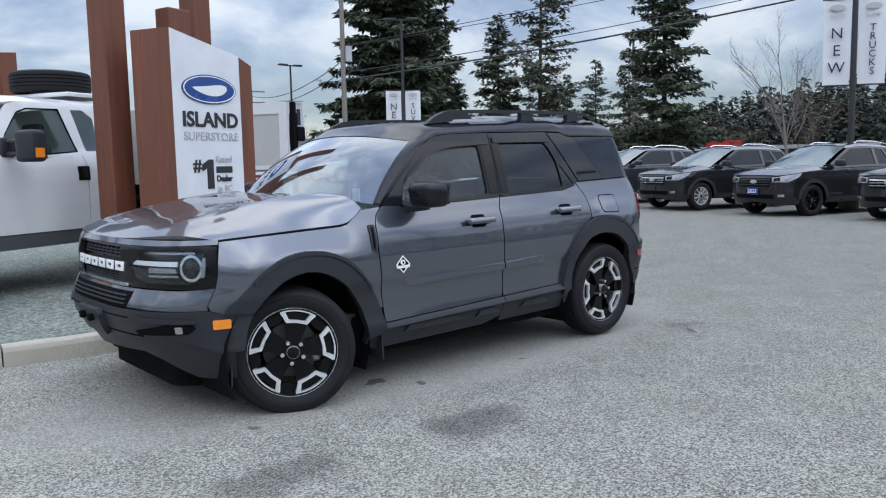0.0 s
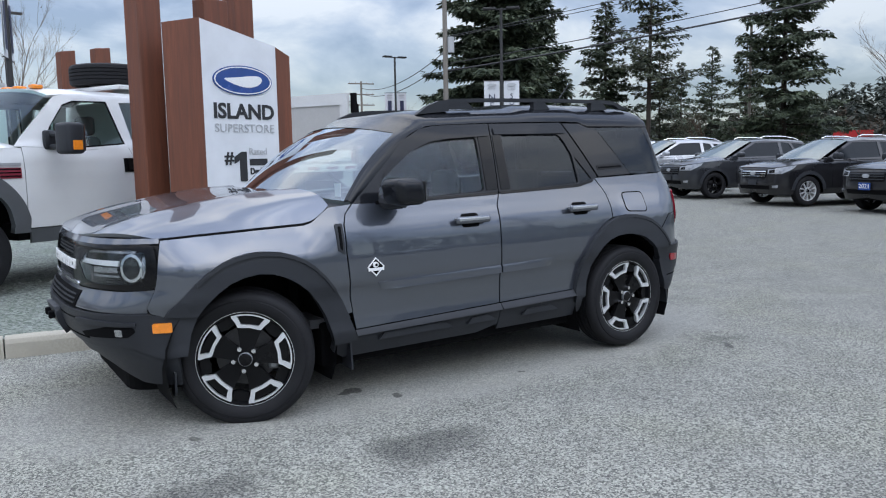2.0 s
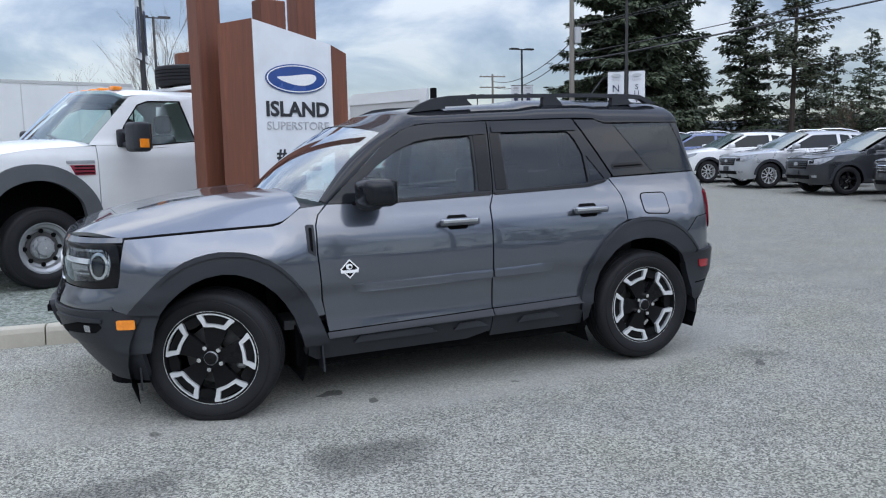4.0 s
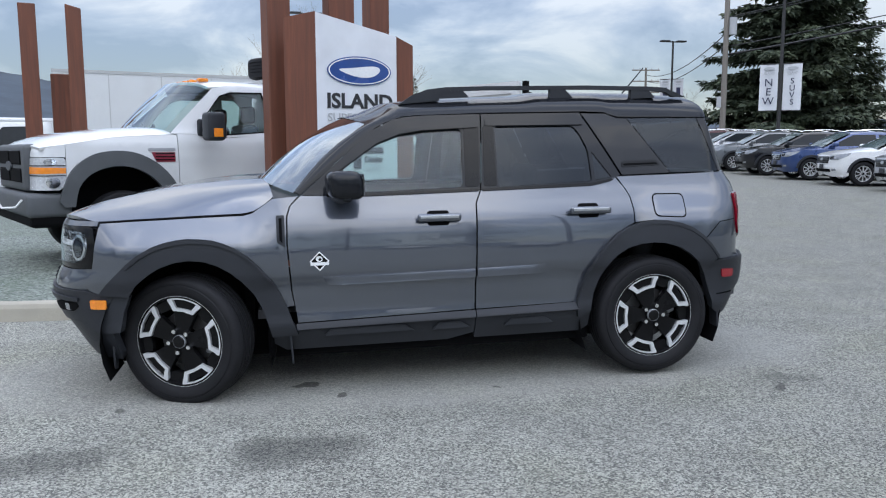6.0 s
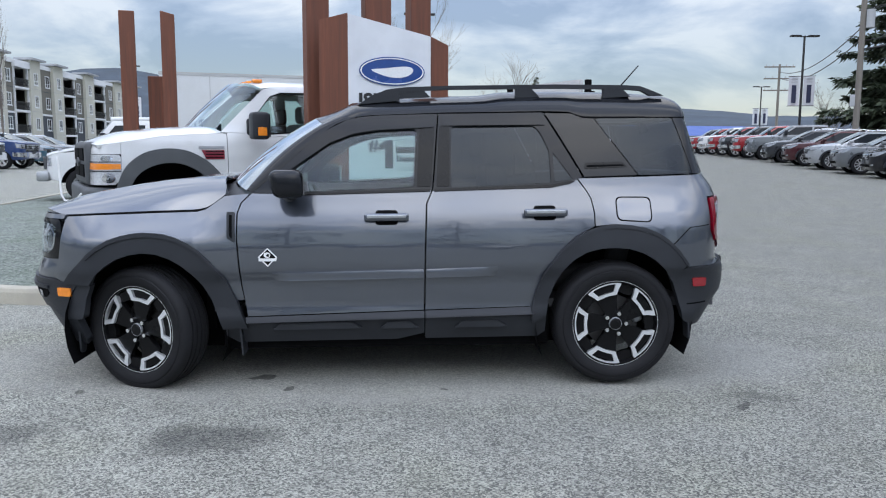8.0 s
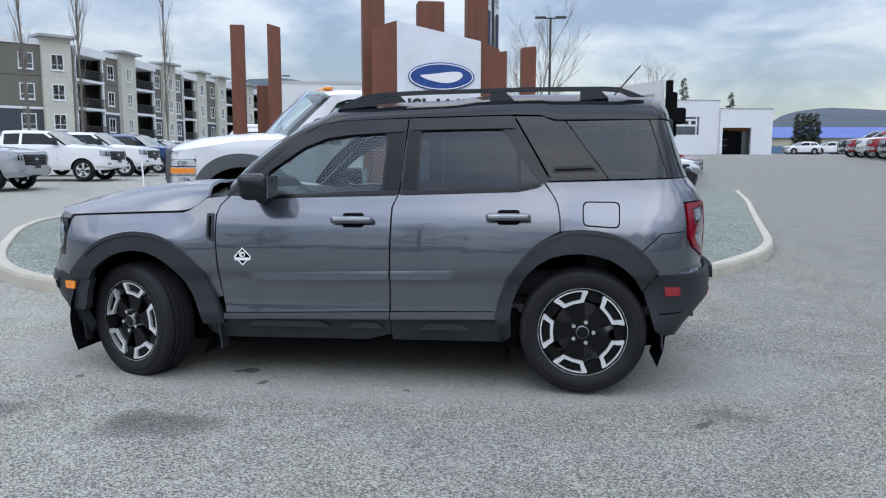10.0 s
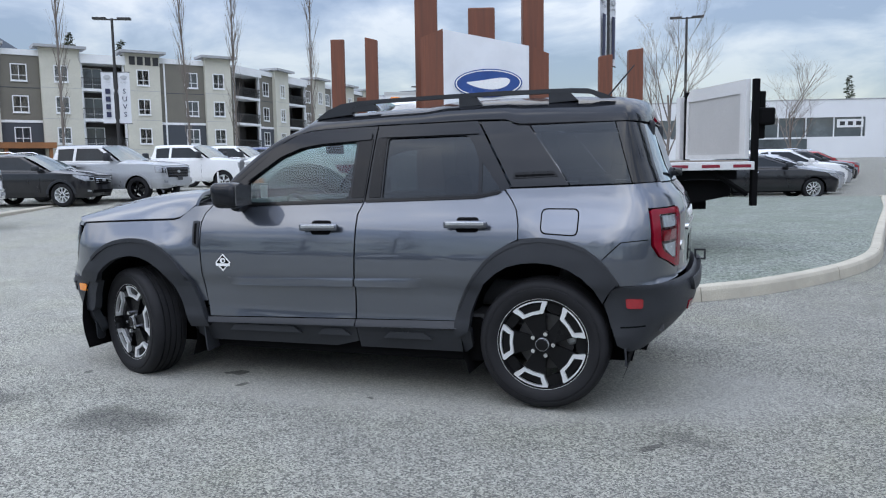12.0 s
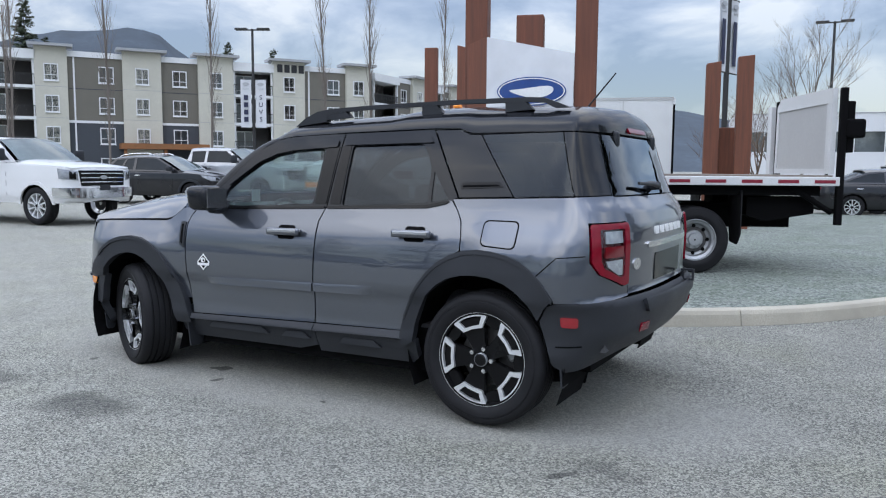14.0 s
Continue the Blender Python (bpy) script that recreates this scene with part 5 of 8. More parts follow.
        panel(SK, "projector_ring", [ellipse(cs, 0.850, 0.062, 0.068, 28), ellipse(cs, 0.850, 0.048, 0.054, 28)], M_CHROME, lamp, -0.008, 0.02, 0.05, mirror=mir)
        panel(SK, "projector_lens", [ellipse(cs, 0.850, 0.034, 0.038, 20)], M_LAMP, lamp, -0.012, 0.01, 0.05, mirror=mir)
        panel(SK, "turn_strip", [[P(0.885, 0.80), P(0.905, 0.90), P(0.935, 0.90), P(0.925, 0.80)]], M_LAMPCHROME, lamp, -0.014, 0.012, 0.06, mirror=mir)
        panel(SK, "lamp_lens", [rounded(glass, 0.015)], M_LAMP, lamp, 0.0, 0.003, 0.08, mirror=mir)
    # bumper
    bend = SK.sx(-1.700)
    bumper = wrap("front_bumper", [(-SK.sx(-1.645), 0.41), (-SK.sx(-1.622), 0.52), (-SK.sx(-1.588), 0.600), (-bend, 0.612), (-e, 0.628), (-F(0.5), 0.632), (F(0.5), 0.632), (e, 0.628), (bend, 0.612), (SK.sx(-1.588), 0.600), (SK.sx(-1.622), 0.52), (SK.sx(-1.645), 0.41), (SK.sx(-1.75), 0.40), (F(0.80), 0.46), (F(0.5), 0.45), (-F(0.5), 0.45), (-F(0.80), 0.46), (-SK.sx(-1.75), 0.40)], M_PLASTIC, 0.014, 0.05, label="black plastic front bumper")
    low_l = [(F(0.42), 0.385), (F(0.56), 0.352), (F(0.68), 0.300), (F(0.78), 0.262), (SK.sx(-1.68), 0.250)]
    wrap("bumper_lower", [(-q, z) for q, z in low_l[::-1]] + [(-SK.sx(-1.69), 0.42), (-F(0.80), 0.465), (F(0.80), 0.465), (SK.sx(-1.69), 0.42)] + low_l[::-1], M_PLASTIC, 0.003, 0.05, own=bumper)
    intake = wrap("bumper_intake", [(-F(0.43), 0.640), (-F(0.46), 0.722), (F(0.46), 0.722), (F(0.43), 0.640)], M_DARK, 0.004, 0.012, own=bumper, label="black mesh intake under the grille")
    for z in (0.655, 0.676, 0.697):
        wrap("intake_slat", [(-F(0.42), z), (-F(0.42), z + 0.008), (F(0.42), z + 0.008), (F(0.42), z)], M_PLASTIC, 0.010, 0.010, own=intake)
    for z in (0.490, 0.585):
        wrap("bumper_groove", [(-F(0.55), z), (-F(0.55), z + 0.008), (F(0.55), z + 0.008), (F(0.55), z)], M_DARK, 0.0155, 0.004, own=bumper)
    for sgn in (-1, 1):
        mir = sgn > 0
        rec = panel(SK, "fog_recess", [rounded([(F(0.52), 0.500), (F(0.50), 0.522), (F(0.70), 0.566), (SK.sx(-1.86), 0.566), (SK.sx(-1.85), 0.545), (SK.sx(-1.88), 0.516)], 0.008)], M_DARK, bumper, 0.017, 0.01, 0.06, mirror=mir)
        panel(SK, "fog_lamp", [rounded([(F(0.745), 0.520), (F(0.745), 0.556), (F(0.775), 0.556), (F(0.775), 0.520)], 0.005)], M_LAMPCHROME, rec, 0.022, 0.006, 0.06, mirror=mir)
        panel(SK, "bumper_rib", [rounded([(F(0.48), 0.572), (F(0.47), 0.590), (F(0.53), 0.600), (SK.sx(-1.845), 0.590), (SK.sx(-1.845), 0.572)], 0.006)], M_PLASTIC, bumper, 0.026, 0.012, 0.06, mirror=mir)
    plate = wrap("plate_holder", [(-F(0.16), 0.455), (-F(0.16), 0.600), (F(0.16), 0.600), (F(0.16), 0.455)], M_PLASTIC, 0.045, 0.045, own=bumper, label="empty black plate holder")
    for y in (-0.07, 0.07):
        part("plate_hole", bx(-2.152, -2.12, y - 0.018, y + 0.018, 0.53, 0.57, 0.006), M_DARK, plate)

    # tail
    T = SK.total
    def back(name, pts, mat, off=0.0, thick=0.02, step=0.06, label="", own=car, holes=()):
        return panel(SK, name, [pts] + list(holes), mat, own, off, thick, step, label)
    R_ = SK.ry
    back("tailgate", [(R_(0.633), 0.700), (R_(0.650), 1.184), (R_(-0.650), 1.184), (R_(-0.633), 0.700)], M_PAINT, 0.0, 0.03, label="grey tailgate")
    back("rear_window", [(R_(0.655), 1.192), (R_(0.595), 1.502), (R_(-0.595), 1.502), (R_(-0.655), 1.192)], M_PRIVACY, 0.0, 0.01, label="dark tinted rear window")
    back("brake_lamp", [(R_(0.17), 1.530), (R_(0.17), 1.556), (R_(-0.17), 1.556), (R_(-0.17), 1.530)], M_RED, 0.022, 0.04)
    for y in (0.37, -0.37):
        part("glass_hinge", bx(1.832, 1.872, y - 0.026, y + 0.026, 1.440, 1.530, 0.018, 3), M_PLASTIC, car, smooth=True)
    wiper = part("rear_wiper", tube(bmesh.new(), [(1.992, 0.0, 1.235), (1.992, -0.10, 1.245), (1.975, -0.34, 1.252)], [0.016, 0.012, 0.008], 8), M_PLASTIC, car, smooth=True)
    part("wiper_pivot", rod(bmesh.new(), (1.92, 0.0, 1.235), (2.005, 0.0, 1.235), 0.028, 0.022, 14), M_PLASTIC, wiper)
    back("tailgate_bar", [(R_(0.42), 0.918), (R_(0.42), 0.948), (R_(-0.42), 0.948), (R_(-0.42), 0.918)], M_CHROME, 0.010, 0.012)
    for i in range(6):
        y = 0.26 - 0.104 * i
        back("name_bar", [(R_(y + 0.036), 0.982), (R_(y + 0.036), 1.024), (R_(y - 0.036), 1.024), (R_(y - 0.036), 0.982)], M_WHITE, 0.006, 0.006)
    back("tail_badge", ellipse(R_(0.55), 0.845, 0.042, 0.030, 20), M_CHROME, 0.006, 0.006)
    back("plate_recess", [(R_(0.28), 0.735), (R_(0.28), 0.880), (R_(-0.28), 0.880), (R_(-0.28), 0.735)], M_GLOSSBLACK, 0.004, 0.01)
    for sgn in (-1, 1):
        mir = sgn > 0
        s0, s1 = SK.sx(1.900) + 0.006, R_(0.640) - 0.004
        w = s1 - s0
        body = rounded([(s0, 1.056), (s1, 1.062), (s1, 0.754), (s1 - 0.05, 0.748), (s0 + 0.045, 0.812), (s0 - 0.002, 0.872)], 0.015)
        core = rounded([(s0 + 0.19 * w, 1.030), (s0 + 0.84 * w, 1.032), (s0 + 0.84 * w, 0.795), (s0 + 0.72 * w, 0.790), (s0 + 0.26 * w, 0.842), (s0 + 0.19 * w, 0.880)], 0.010)
        tl = panel(SK, "tail_lamp", [body, core], M_RED, car, 0.012, 0.03, 0.05, "red tail lamp with clear reversing segments", mirror=mir)
        panel(SK, "lamp_floor", [core], M_DARKRED, tl, -0.004, 0.01, 0.05, mirror=mir)
        panel(SK, "tail_segment", [rounded([(s0 + 0.33 * w, 1.020), (s0 + 0.80 * w, 1.022), (s0 + 0.80 * w, 0.962), (s0 + 0.33 * w, 0.960)], 0.006)], M_CLEARLENS, tl, 0.004, 0.01, 0.05, mirror=mir)
        panel(SK, "tail_segment", [rounded([(s0 + 0.33 * w, 0.875), (s0 + 0.80 * w, 0.880), (s0 + 0.81 * w, 0.802), (s0 + 0.68 * w, 0.802), (s0 + 0.38 * w, 0.845)], 0.006)], M_CLEARLENS, tl, 0.004, 0.01, 0.05, mirror=mir)
        panel(SK, "tail_segment", [rounded([(s0 + 0.30 * w, 0.945), (s0 + 0.81 * w, 0.947), (s0 + 0.81 * w, 0.893), (s0 + 0.30 * w, 0.890)], 0.006)], M_REDBRIGHT, tl, 0.006, 0.014, 0.05, mirror=mir)
        panel(SK, "lamp_lens", [core], M_LAMP, tl, 0.010, 0.003, 0.08, mirror=mir)
    half_b = [(SK.sx(1.86), 0.335), (SK.sx(1.79), 0.325), (SK.sx(1.728), 0.36), (SK.sx(1.712), 0.42), (SK.sx(1.69), 0.49), (SK.sx(1.662), 0.575), (SK.sx(1.70), 0.650), (SK.sx(1.735), 0.666), (SK.sx(1.95), 0.686), (R_(0.6), 0.692)]
    low_b = [(R_(0.6), 0.405), (SK.sx(1.95), 0.355)]
    rb = back("rear_bumper", half_b + [(2 * T - q, z) for q, z in half_b[::-1]] + [(2 * T - q, z) for q, z in low_b[::-1]] + low_b, M_PLASTIC, 0.016, 0.06, label="black plastic rear bumper")
    for sgn in (-1, 1):
        panel(SK, "bumper_groove", [[(SK.sx(1.745), 0.452), (SK.sx(1.745), 0.460), (SK.sx(1.87), 0.466), (SK.sx(1.87), 0.458)]], M_DARK, rb, 0.0175, 0.004, mirror=sgn > 0)
    back("bumper_step", [(R_(0.52), 0.600), (R_(0.55), 0.676), (R_(-0.55), 0.676), (R_(-0.52), 0.600)], M_PLASTIC, 0.035, 0.05, own=rb)
    hr = part("hitch_ring", plate_xz([[(2.075, 0.665), (2.145, 0.665), (2.145, 0.735), (2.075, 0.735)], [(2.087, 0.677), (2.087, 0.723), (2.133, 0.723), (2.133, 0.677)]], 0.30, 0.315), M_PLASTIC, rb)
    for y in (0.52, -0.52):
        back("bumper_reflector", [(R_(y + 0.05), 0.50), (R_(y + 0.05), 0.545), (R_(y - 0.05), 0.545), (R_(y - 0.05), 0.50)], M_RED, 0.022, 0.01, own=rb)
    back("plate_mark", [(R_(0.14), 0.60), (R_(0.14), 0.66), (R_(-0.14), 0.66), (R_(-0.14), 0.60)], M_STEEL, 0.022, 0.01, own=rb)

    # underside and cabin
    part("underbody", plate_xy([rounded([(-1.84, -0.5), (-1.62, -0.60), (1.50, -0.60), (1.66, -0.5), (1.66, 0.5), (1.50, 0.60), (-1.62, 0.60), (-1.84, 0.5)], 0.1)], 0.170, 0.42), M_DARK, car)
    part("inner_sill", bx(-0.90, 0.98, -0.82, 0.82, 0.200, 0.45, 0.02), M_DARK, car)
    part("cabin_floor", bx(-0.95, 1.95, -0.80, 0.80, 0.42, 0.47), M_SEAT, car)
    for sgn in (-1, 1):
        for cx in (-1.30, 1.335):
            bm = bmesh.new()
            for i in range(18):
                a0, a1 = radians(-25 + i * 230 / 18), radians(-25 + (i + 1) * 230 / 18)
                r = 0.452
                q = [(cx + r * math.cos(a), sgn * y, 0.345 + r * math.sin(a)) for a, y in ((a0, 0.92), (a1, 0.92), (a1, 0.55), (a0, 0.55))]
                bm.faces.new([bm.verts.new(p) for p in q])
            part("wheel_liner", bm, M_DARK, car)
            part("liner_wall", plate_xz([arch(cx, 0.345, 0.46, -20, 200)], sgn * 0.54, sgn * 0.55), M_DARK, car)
        part("door_card", bx(-0.72, 0.82, sgn * 0.845 - 0.02, sgn * 0.845 + 0.02, 0.46, 1.085, 0.01), M_SEAT, car)
        part("door_card", bx(0.84, 1.15, sgn * 0.835 - 0.02, sgn * 0.835 + 0.02, 0.86, 1.085, 0.01), M_SEAT, car)
        part("side_trim", bx(1.15, 1.66, sgn * 0.79 - 0.02, sgn * 0.79 + 0.02, 0.86, 1.165, 0.01), M_SEAT, car)
    part("headliner", plate_xy([rounded([(-0.20, -0.60), (0.1, -0.69), (1.80, -0.69), (1.80, 0.69), (0.1, 0.69), (-0.20, 0.60)], 0.08)], 1.530, 1.540), M_TRIM, car)
    part("dashboard", bx(-1.0, -0.50, -0.74, 0.74, 0.80, 1.10, 0.06, 3), M_SEAT, car, smooth=True)
    part("front_bulkhead", bx(-1.02, -0.97, -0.70, 0.70, 0.30, 1.04), M_DARK, car)
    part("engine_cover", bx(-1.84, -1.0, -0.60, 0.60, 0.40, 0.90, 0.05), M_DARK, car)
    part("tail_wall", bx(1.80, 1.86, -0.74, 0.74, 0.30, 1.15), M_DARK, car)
    part("centre_console", bx(-0.5, 0.45, -0.13, 0.13, 0.45, 0.74, 0.04), M_SEAT, car)
    seat(car, 0.33, -0.38)
    seat(car, 0.33, 0.38)
    seat(car, 1.12, 0.0, 1.2, 1.20, 0.48)
    sw = part("steering_wheel", lathe(bmesh.new(), [(0.170 + 0.014 * math.cos(a), 0.014 * math.sin(a)) for a in [i * math.pi / 4 for i in range(9)]], 32, Matrix.Translation((-0.36, -0.38, 0.98)) @ Matrix.Rotation(radians(62), 4, "Y") @ Matrix.Rotation(radians(90), 4, "X")), M_SEAT, car, smooth=True)
    part("steering_hub", rod(bmesh.new(), (-0.36, -0.38, 0.98), (-0.50, -0.38, 0.90), 0.07, 0.05), M_SEAT, sw)
    part("inner_mirror", bx(-0.33, -0.30, -0.12, 0.12, 1.40, 1.47, 0.012), M_SEAT, car, smooth=True)
    part("paper_tag", bx(-0.60, -0.597, -0.52, -0.44, 1.12, 1.20), M_WHITE, car, "small white paper tag behind the windscreen")
    # wheels
    turn = Matrix.Rotation(radians(-23), 4, "Z")
    wheel(car, 0.352, 0.225, 0.247, Matrix.Translation((-1.32, -0.822, 0.344)) @ turn @ Matrix.Rotation(radians(10), 4, "Y"))
    wheel(car, 0.352, 0.225, 0.247, Matrix.Translation((1.338, -0.842, 0.346)) @ Matrix.Rotation(radians(-18), 4, "Y"))
    flip = Matrix.Rotation(math.pi, 4, "Z")
    wheel(car, 0.352, 0.225, 0.247, Matrix.Translation((-1.32, 0.800, 0.348)) @ turn @ flip)
    wheel(car, 0.352, 0.225, 0.247, Matrix.Translation((1.338, 0.820, 0.348)) @ flip)
    return car


grey_suv()


# ---- parked vehicles ----
M_CARGLASS = surface("dark_car_glass", (0.018, 0.022, 0.026), 0.05, 0, 0.2, 2.0, 30.0, 0.0, coat=0.0, spec=0.16)
M_SCREEN = surface("parked_windscreen", (0.085, 0.115, 0.115), 0.05, 0, 0.3, 2.0, 30.0, 0.0, coat=0.25, spec=0.6)
M_FARLAMP = surface("parked_headlamp", (0.36, 0.37, 0.39), 0.18, 0.5, 0.5, 14.0, 60.0, 0.1, coat=0.6)
PAINTS = {}


def car_paint(name, colour, metal=0.4):
    if name not in PAINTS:
        PAINTS[name] = paint(name + "_paint", colour, metal, 0.25, 0.02 if max(colour) < 0.06 else 0.10, 0.4 if max(colour) > 0.06 else 0.15, 1.5, 1.0)
    return PAINTS[name]


CP = {"black": ((0.012, 0.012, 0.014), 0.2), "charcoal": ((0.035, 0.037, 0.042), 0.4), "grey": ((0.16, 0.17, 0.18), 0.5), "silver": ((0.42, 0.43, 0.45), 0.5), "white": ((0.72, 0.72, 0.72), 0.0), "maroon": ((0.06, 0.010, 0.014), 0.3), "red": ((0.30, 0.02, 0.025), 0.2), "blue": ((0.02, 0.05, 0.16), 0.4), "teal": ((0.03, 0.10, 0.15), 0.4)}

SPEC = {
    # wheelbase, front and rear overhang, half width, sill, nose height, cowl x and z, belt z behind, windscreen top x, roof end x, tail glass foot x, roof z, wheel radius
    "suv": dict(wb=2.70, fo=0.90, ro=0.98, hw=0.92, sill=0.27, nose=0.93, cowl=(-0.98, 1.07), belt=1.10, r0=-0.02, r1=1.66, r2=2.08, roof=1.67, R=0.365, tw=0.22),
    "sedan": dict(wb=2.85, fo=0.94, ro=1.08, hw=0.92, sill=0.22, nose=0.74, cowl=(-0.95, 0.97), belt=1.00, r0=0.0, r1=1.05, r2=1.88, roof=1.46, R=0.335, tw=0.225),
    "pickup": dict(wb=3.69, fo=0.95, ro=1.22, hw=1.0, sill=0.42, nose=1.16, cowl=(-1.22, 1.30), belt=1.32, r0=-0.45, r1=1.22, r2=1.36, roof=1.92, R=0.41, tw=0.27),
    "heavy_pickup": dict(wb=4.06, fo=1.0, ro=1.28, hw=1.02, sill=0.50, nose=1.28, cowl=(-1.45, 1.40), belt=1.42, r0=-0.68, r1=1.20, r2=1.34, roof=2.03, R=0.43, tw=0.28),
}


def vehicle(kind, colour, label, grille="bar", wheels=None, m=None, group="parked vehicles"):
    """A parked car, seen from some distance, with nose to -x and its middle between the axles."""
    q = SPEC[kind]
    truck = "pickup" in kind
    body = car_paint(colour, *CP[colour])
    name = {"suv": "parked_suv", "sedan": "parked_sedan"}.get(kind, "parked_pickup")
    car = thing(name, label, "pickup truck" if truck else "car", group, m)
    hw, wb, R, zb, zc, roof = q["hw"], q["wb"], q["R"], q["belt"], q["cowl"][1], q["roof"]
    nose, tail = -wb / 2 - q["fo"], wb / 2 + q["ro"]
    tum = 0.20 if not truck else 0.17
    side = [(0.1, 0.08), (q["sill"], 0.05), (q["sill"] + 0.12, 0.012), (zb * 0.55, 0.0), (zb * 0.75, 0.0), (zb - 0.08, 0.018), (zb, 0.05), (roof - 0.08, 0.05 + tum), (roof, 0.08 + tum)]
    front = [(0.1, 0.2), (q["sill"], 0.10), (0.5, 0.0), (q["nose"] - 0.1, 0.02), (q["nose"] + 0.04, 0.07), (roof, 0.2)]
    rear = [(0.1, 0.2), (q["sill"], 0.12), (0.55, 0.0), (0.75, 0.02), (zb, 0.05 if truck else 0.12), (roof, 0.5)]
    sk = Skin(nose, tail, nose + 0.55, tail - (0.25 if truck else 0.55), hw, 3.2 if not truck else 4.5, 3.2 if not truck else 7.0, side, front, rear)
    S = lambda pts: [(sk.sx(x), z) for x, z in pts]
    xa, xr = -wb / 2, wb / 2
    zt = lambda x: float(np.interp(x, [nose, nose + 0.25, q["cowl"][0], q["r2"], tail], [q["nose"], q["nose"] + 0.05, zc, zb, zb]))
    s0, s1, T = sk.fy(hw * 0.62), sk.ry(hw * 0.62), sk.total
    low = q["sill"]
    ra = R * 1.16
    bottom = [(sk.sx(x), max(low, z)) for x, z in arch(xr, R * 0.98, ra, -8, 188, 12)] + [(sk.sx(x), max(low, z)) for x, z in arch(xa, R * 0.98, ra, -8, 188, 12)]
    tops = [(sk.sx(x), zt(x)) for x in np.linspace(nose + 0.14, tail - 0.12, 12)]
    lp = [(0, low + 0.06), (0, q["nose"])] + [(s0 * 0.6, q["nose"])] + tops + [(s1, zb), (T, zb), (T, low + 0.12), (s1, low + 0.10), (sk.sx(tail - 0.3), low + 0.06)] + bottom + [(sk.sx(nose + 0.35), low), (s0, low)]
    for mir in (False, True):
        panel(sk, "body_side", [lp], body, car, 0, 0.04, 0.14, mirror=mir)
        if truck or kind == "suv":
            for cx in (xa, xr):
                a = arch(cx, R * 0.98, ra + 0.07, 5, 175, 10)
                b = arch(cx, R * 0.98, ra - 0.01, 5, 175, 10)
                panel(sk, "wheel_trim", [S(a + b[::-1])], M_PLASTIC if kind == "suv" else body, car, 0.015, 0.03, 0.2, mirror=mir)
    # bonnet
    x0, x1 = nose + 0.06, q["cowl"][0] + 0.05

    def hood(u, v):
        x = x0 + (x1 - x0) * u
        e = sk.at(sk.sx(x), zt(x))
        v = v * 2 - 1
        return (x - 0.12 * u * (1 - v * v), e.y * v, e.z - 0.004 + (0.06 + 0.03 * u) * (1 - v ** 4) * min(1, 0.25 + u * 2))

    patch("bonnet", hood, 10, 12, body, car, 0.03)
    # cabin
    yb = abs(sk.at(sk.sx(0), zb).y)
    yr = abs(sk.at(sk.sx(0), roof - 0.08).y)
    cx, r0, r1, r2 = q["cowl"][0], q["r0"], q["r1"], q["r2"]

    drop = {"suv": 0.085, "sedan": 0.05}.get(kind, 0.02)

    def roof_fn(u, v):
        x = r0 - 0.03 + (r1 - r0 + 0.06) * u
        v = v * 2 - 1
        return (x + (1 - v * v) * (-0.10 * (1 - u) + 0.06 * u), yr * v, roof - 0.08 - 0.05 * (1 - u) ** 2.5 - drop * u ** 2.2 + 0.085 * (1 - abs(v) ** 3.5) ** 0.7)

    patch("roof", roof_fn, 10, 12, body, car, 0.03)
    wb_ = lambda v: Vector((cx - 0.14 * (1 - v * v), yb * 0.93 * v, zc + 0.045))
    wt_ = lambda v: Vector((r0 - 0.09 * (1 - v * v), yr * 0.95 * v, roof - 0.09 + 0.055 * (1 - v * v)))
    patch("windscreen", lambda u, v: wb_(v * 2 - 1).lerp(wt_(v * 2 - 1), u) + Vector((-0.5, 0, 0.8)) * 0.02 * math.sin(math.pi * u), 6, 8, M_SCREEN, car)
    rb_ = lambda v: Vector((r2 + 0.06 * (1 - v * v), yb * 0.93 * v, zb + 0.01))
    rt_ = lambda v: Vector((r1 + 0.05 * (1 - v * v), yr * 0.95 * v, roof - 0.09 - drop + 0.05 * (1 - v * v)))
    patch("rear_glass", lambda u, v: rb_(v * 2 - 1).lerp(rt_(v * 2 - 1), u), 4, 8, M_CARGLASS, car)
    zr = roof - 0.075
    g0 = [(cx + 0.02, zc + 0.01), (r0, zr - 0.045), (r0 + 0.25 * (r1 - r0), zr - 0.012), ((r0 + r1) / 2, zr - 0.01 - 0.2 * drop), (r0 + 0.75 * (r1 - r0), zr - 0.5 * drop), (r1, zr - drop), (r2, zb + 0.005), ((cx + r2) / 2, zb)]
    ax = lambda f: cx + 0.16 + (r0 - cx) * f
    z_lo, z_hi = zb + 0.05, zr - 0.075
    mid_ = (r0 + r1) / 2 + (0.02 if not truck else 0.12)
    rearx = lambda f: r2 - 0.16 + (r1 - r2) * f
    panes = [[(cx + 0.22, zc + 0.055), (cx + 0.22 + (r0 - cx) * 0.86, z_hi), (mid_ - 0.05, z_hi + 0.01), (mid_ - 0.05, z_lo)], [(mid_ + 0.05, z_lo), (mid_ + 0.05, z_hi + 0.01), (r1 - 0.06 if not kind == "suv" else r1 - 0.50, z_hi - 0.3 * drop), (r2 - 0.22 if not kind == "suv" else r1 - 0.34, z_lo)]]
    if kind == "suv":
        panes.append([(r1 - 0.26, z_lo), (r1 - 0.42, z_hi - 0.02), (r1 - 0.08, z_hi - 0.05), (r2 - 0.24, z_lo + 0.03)])
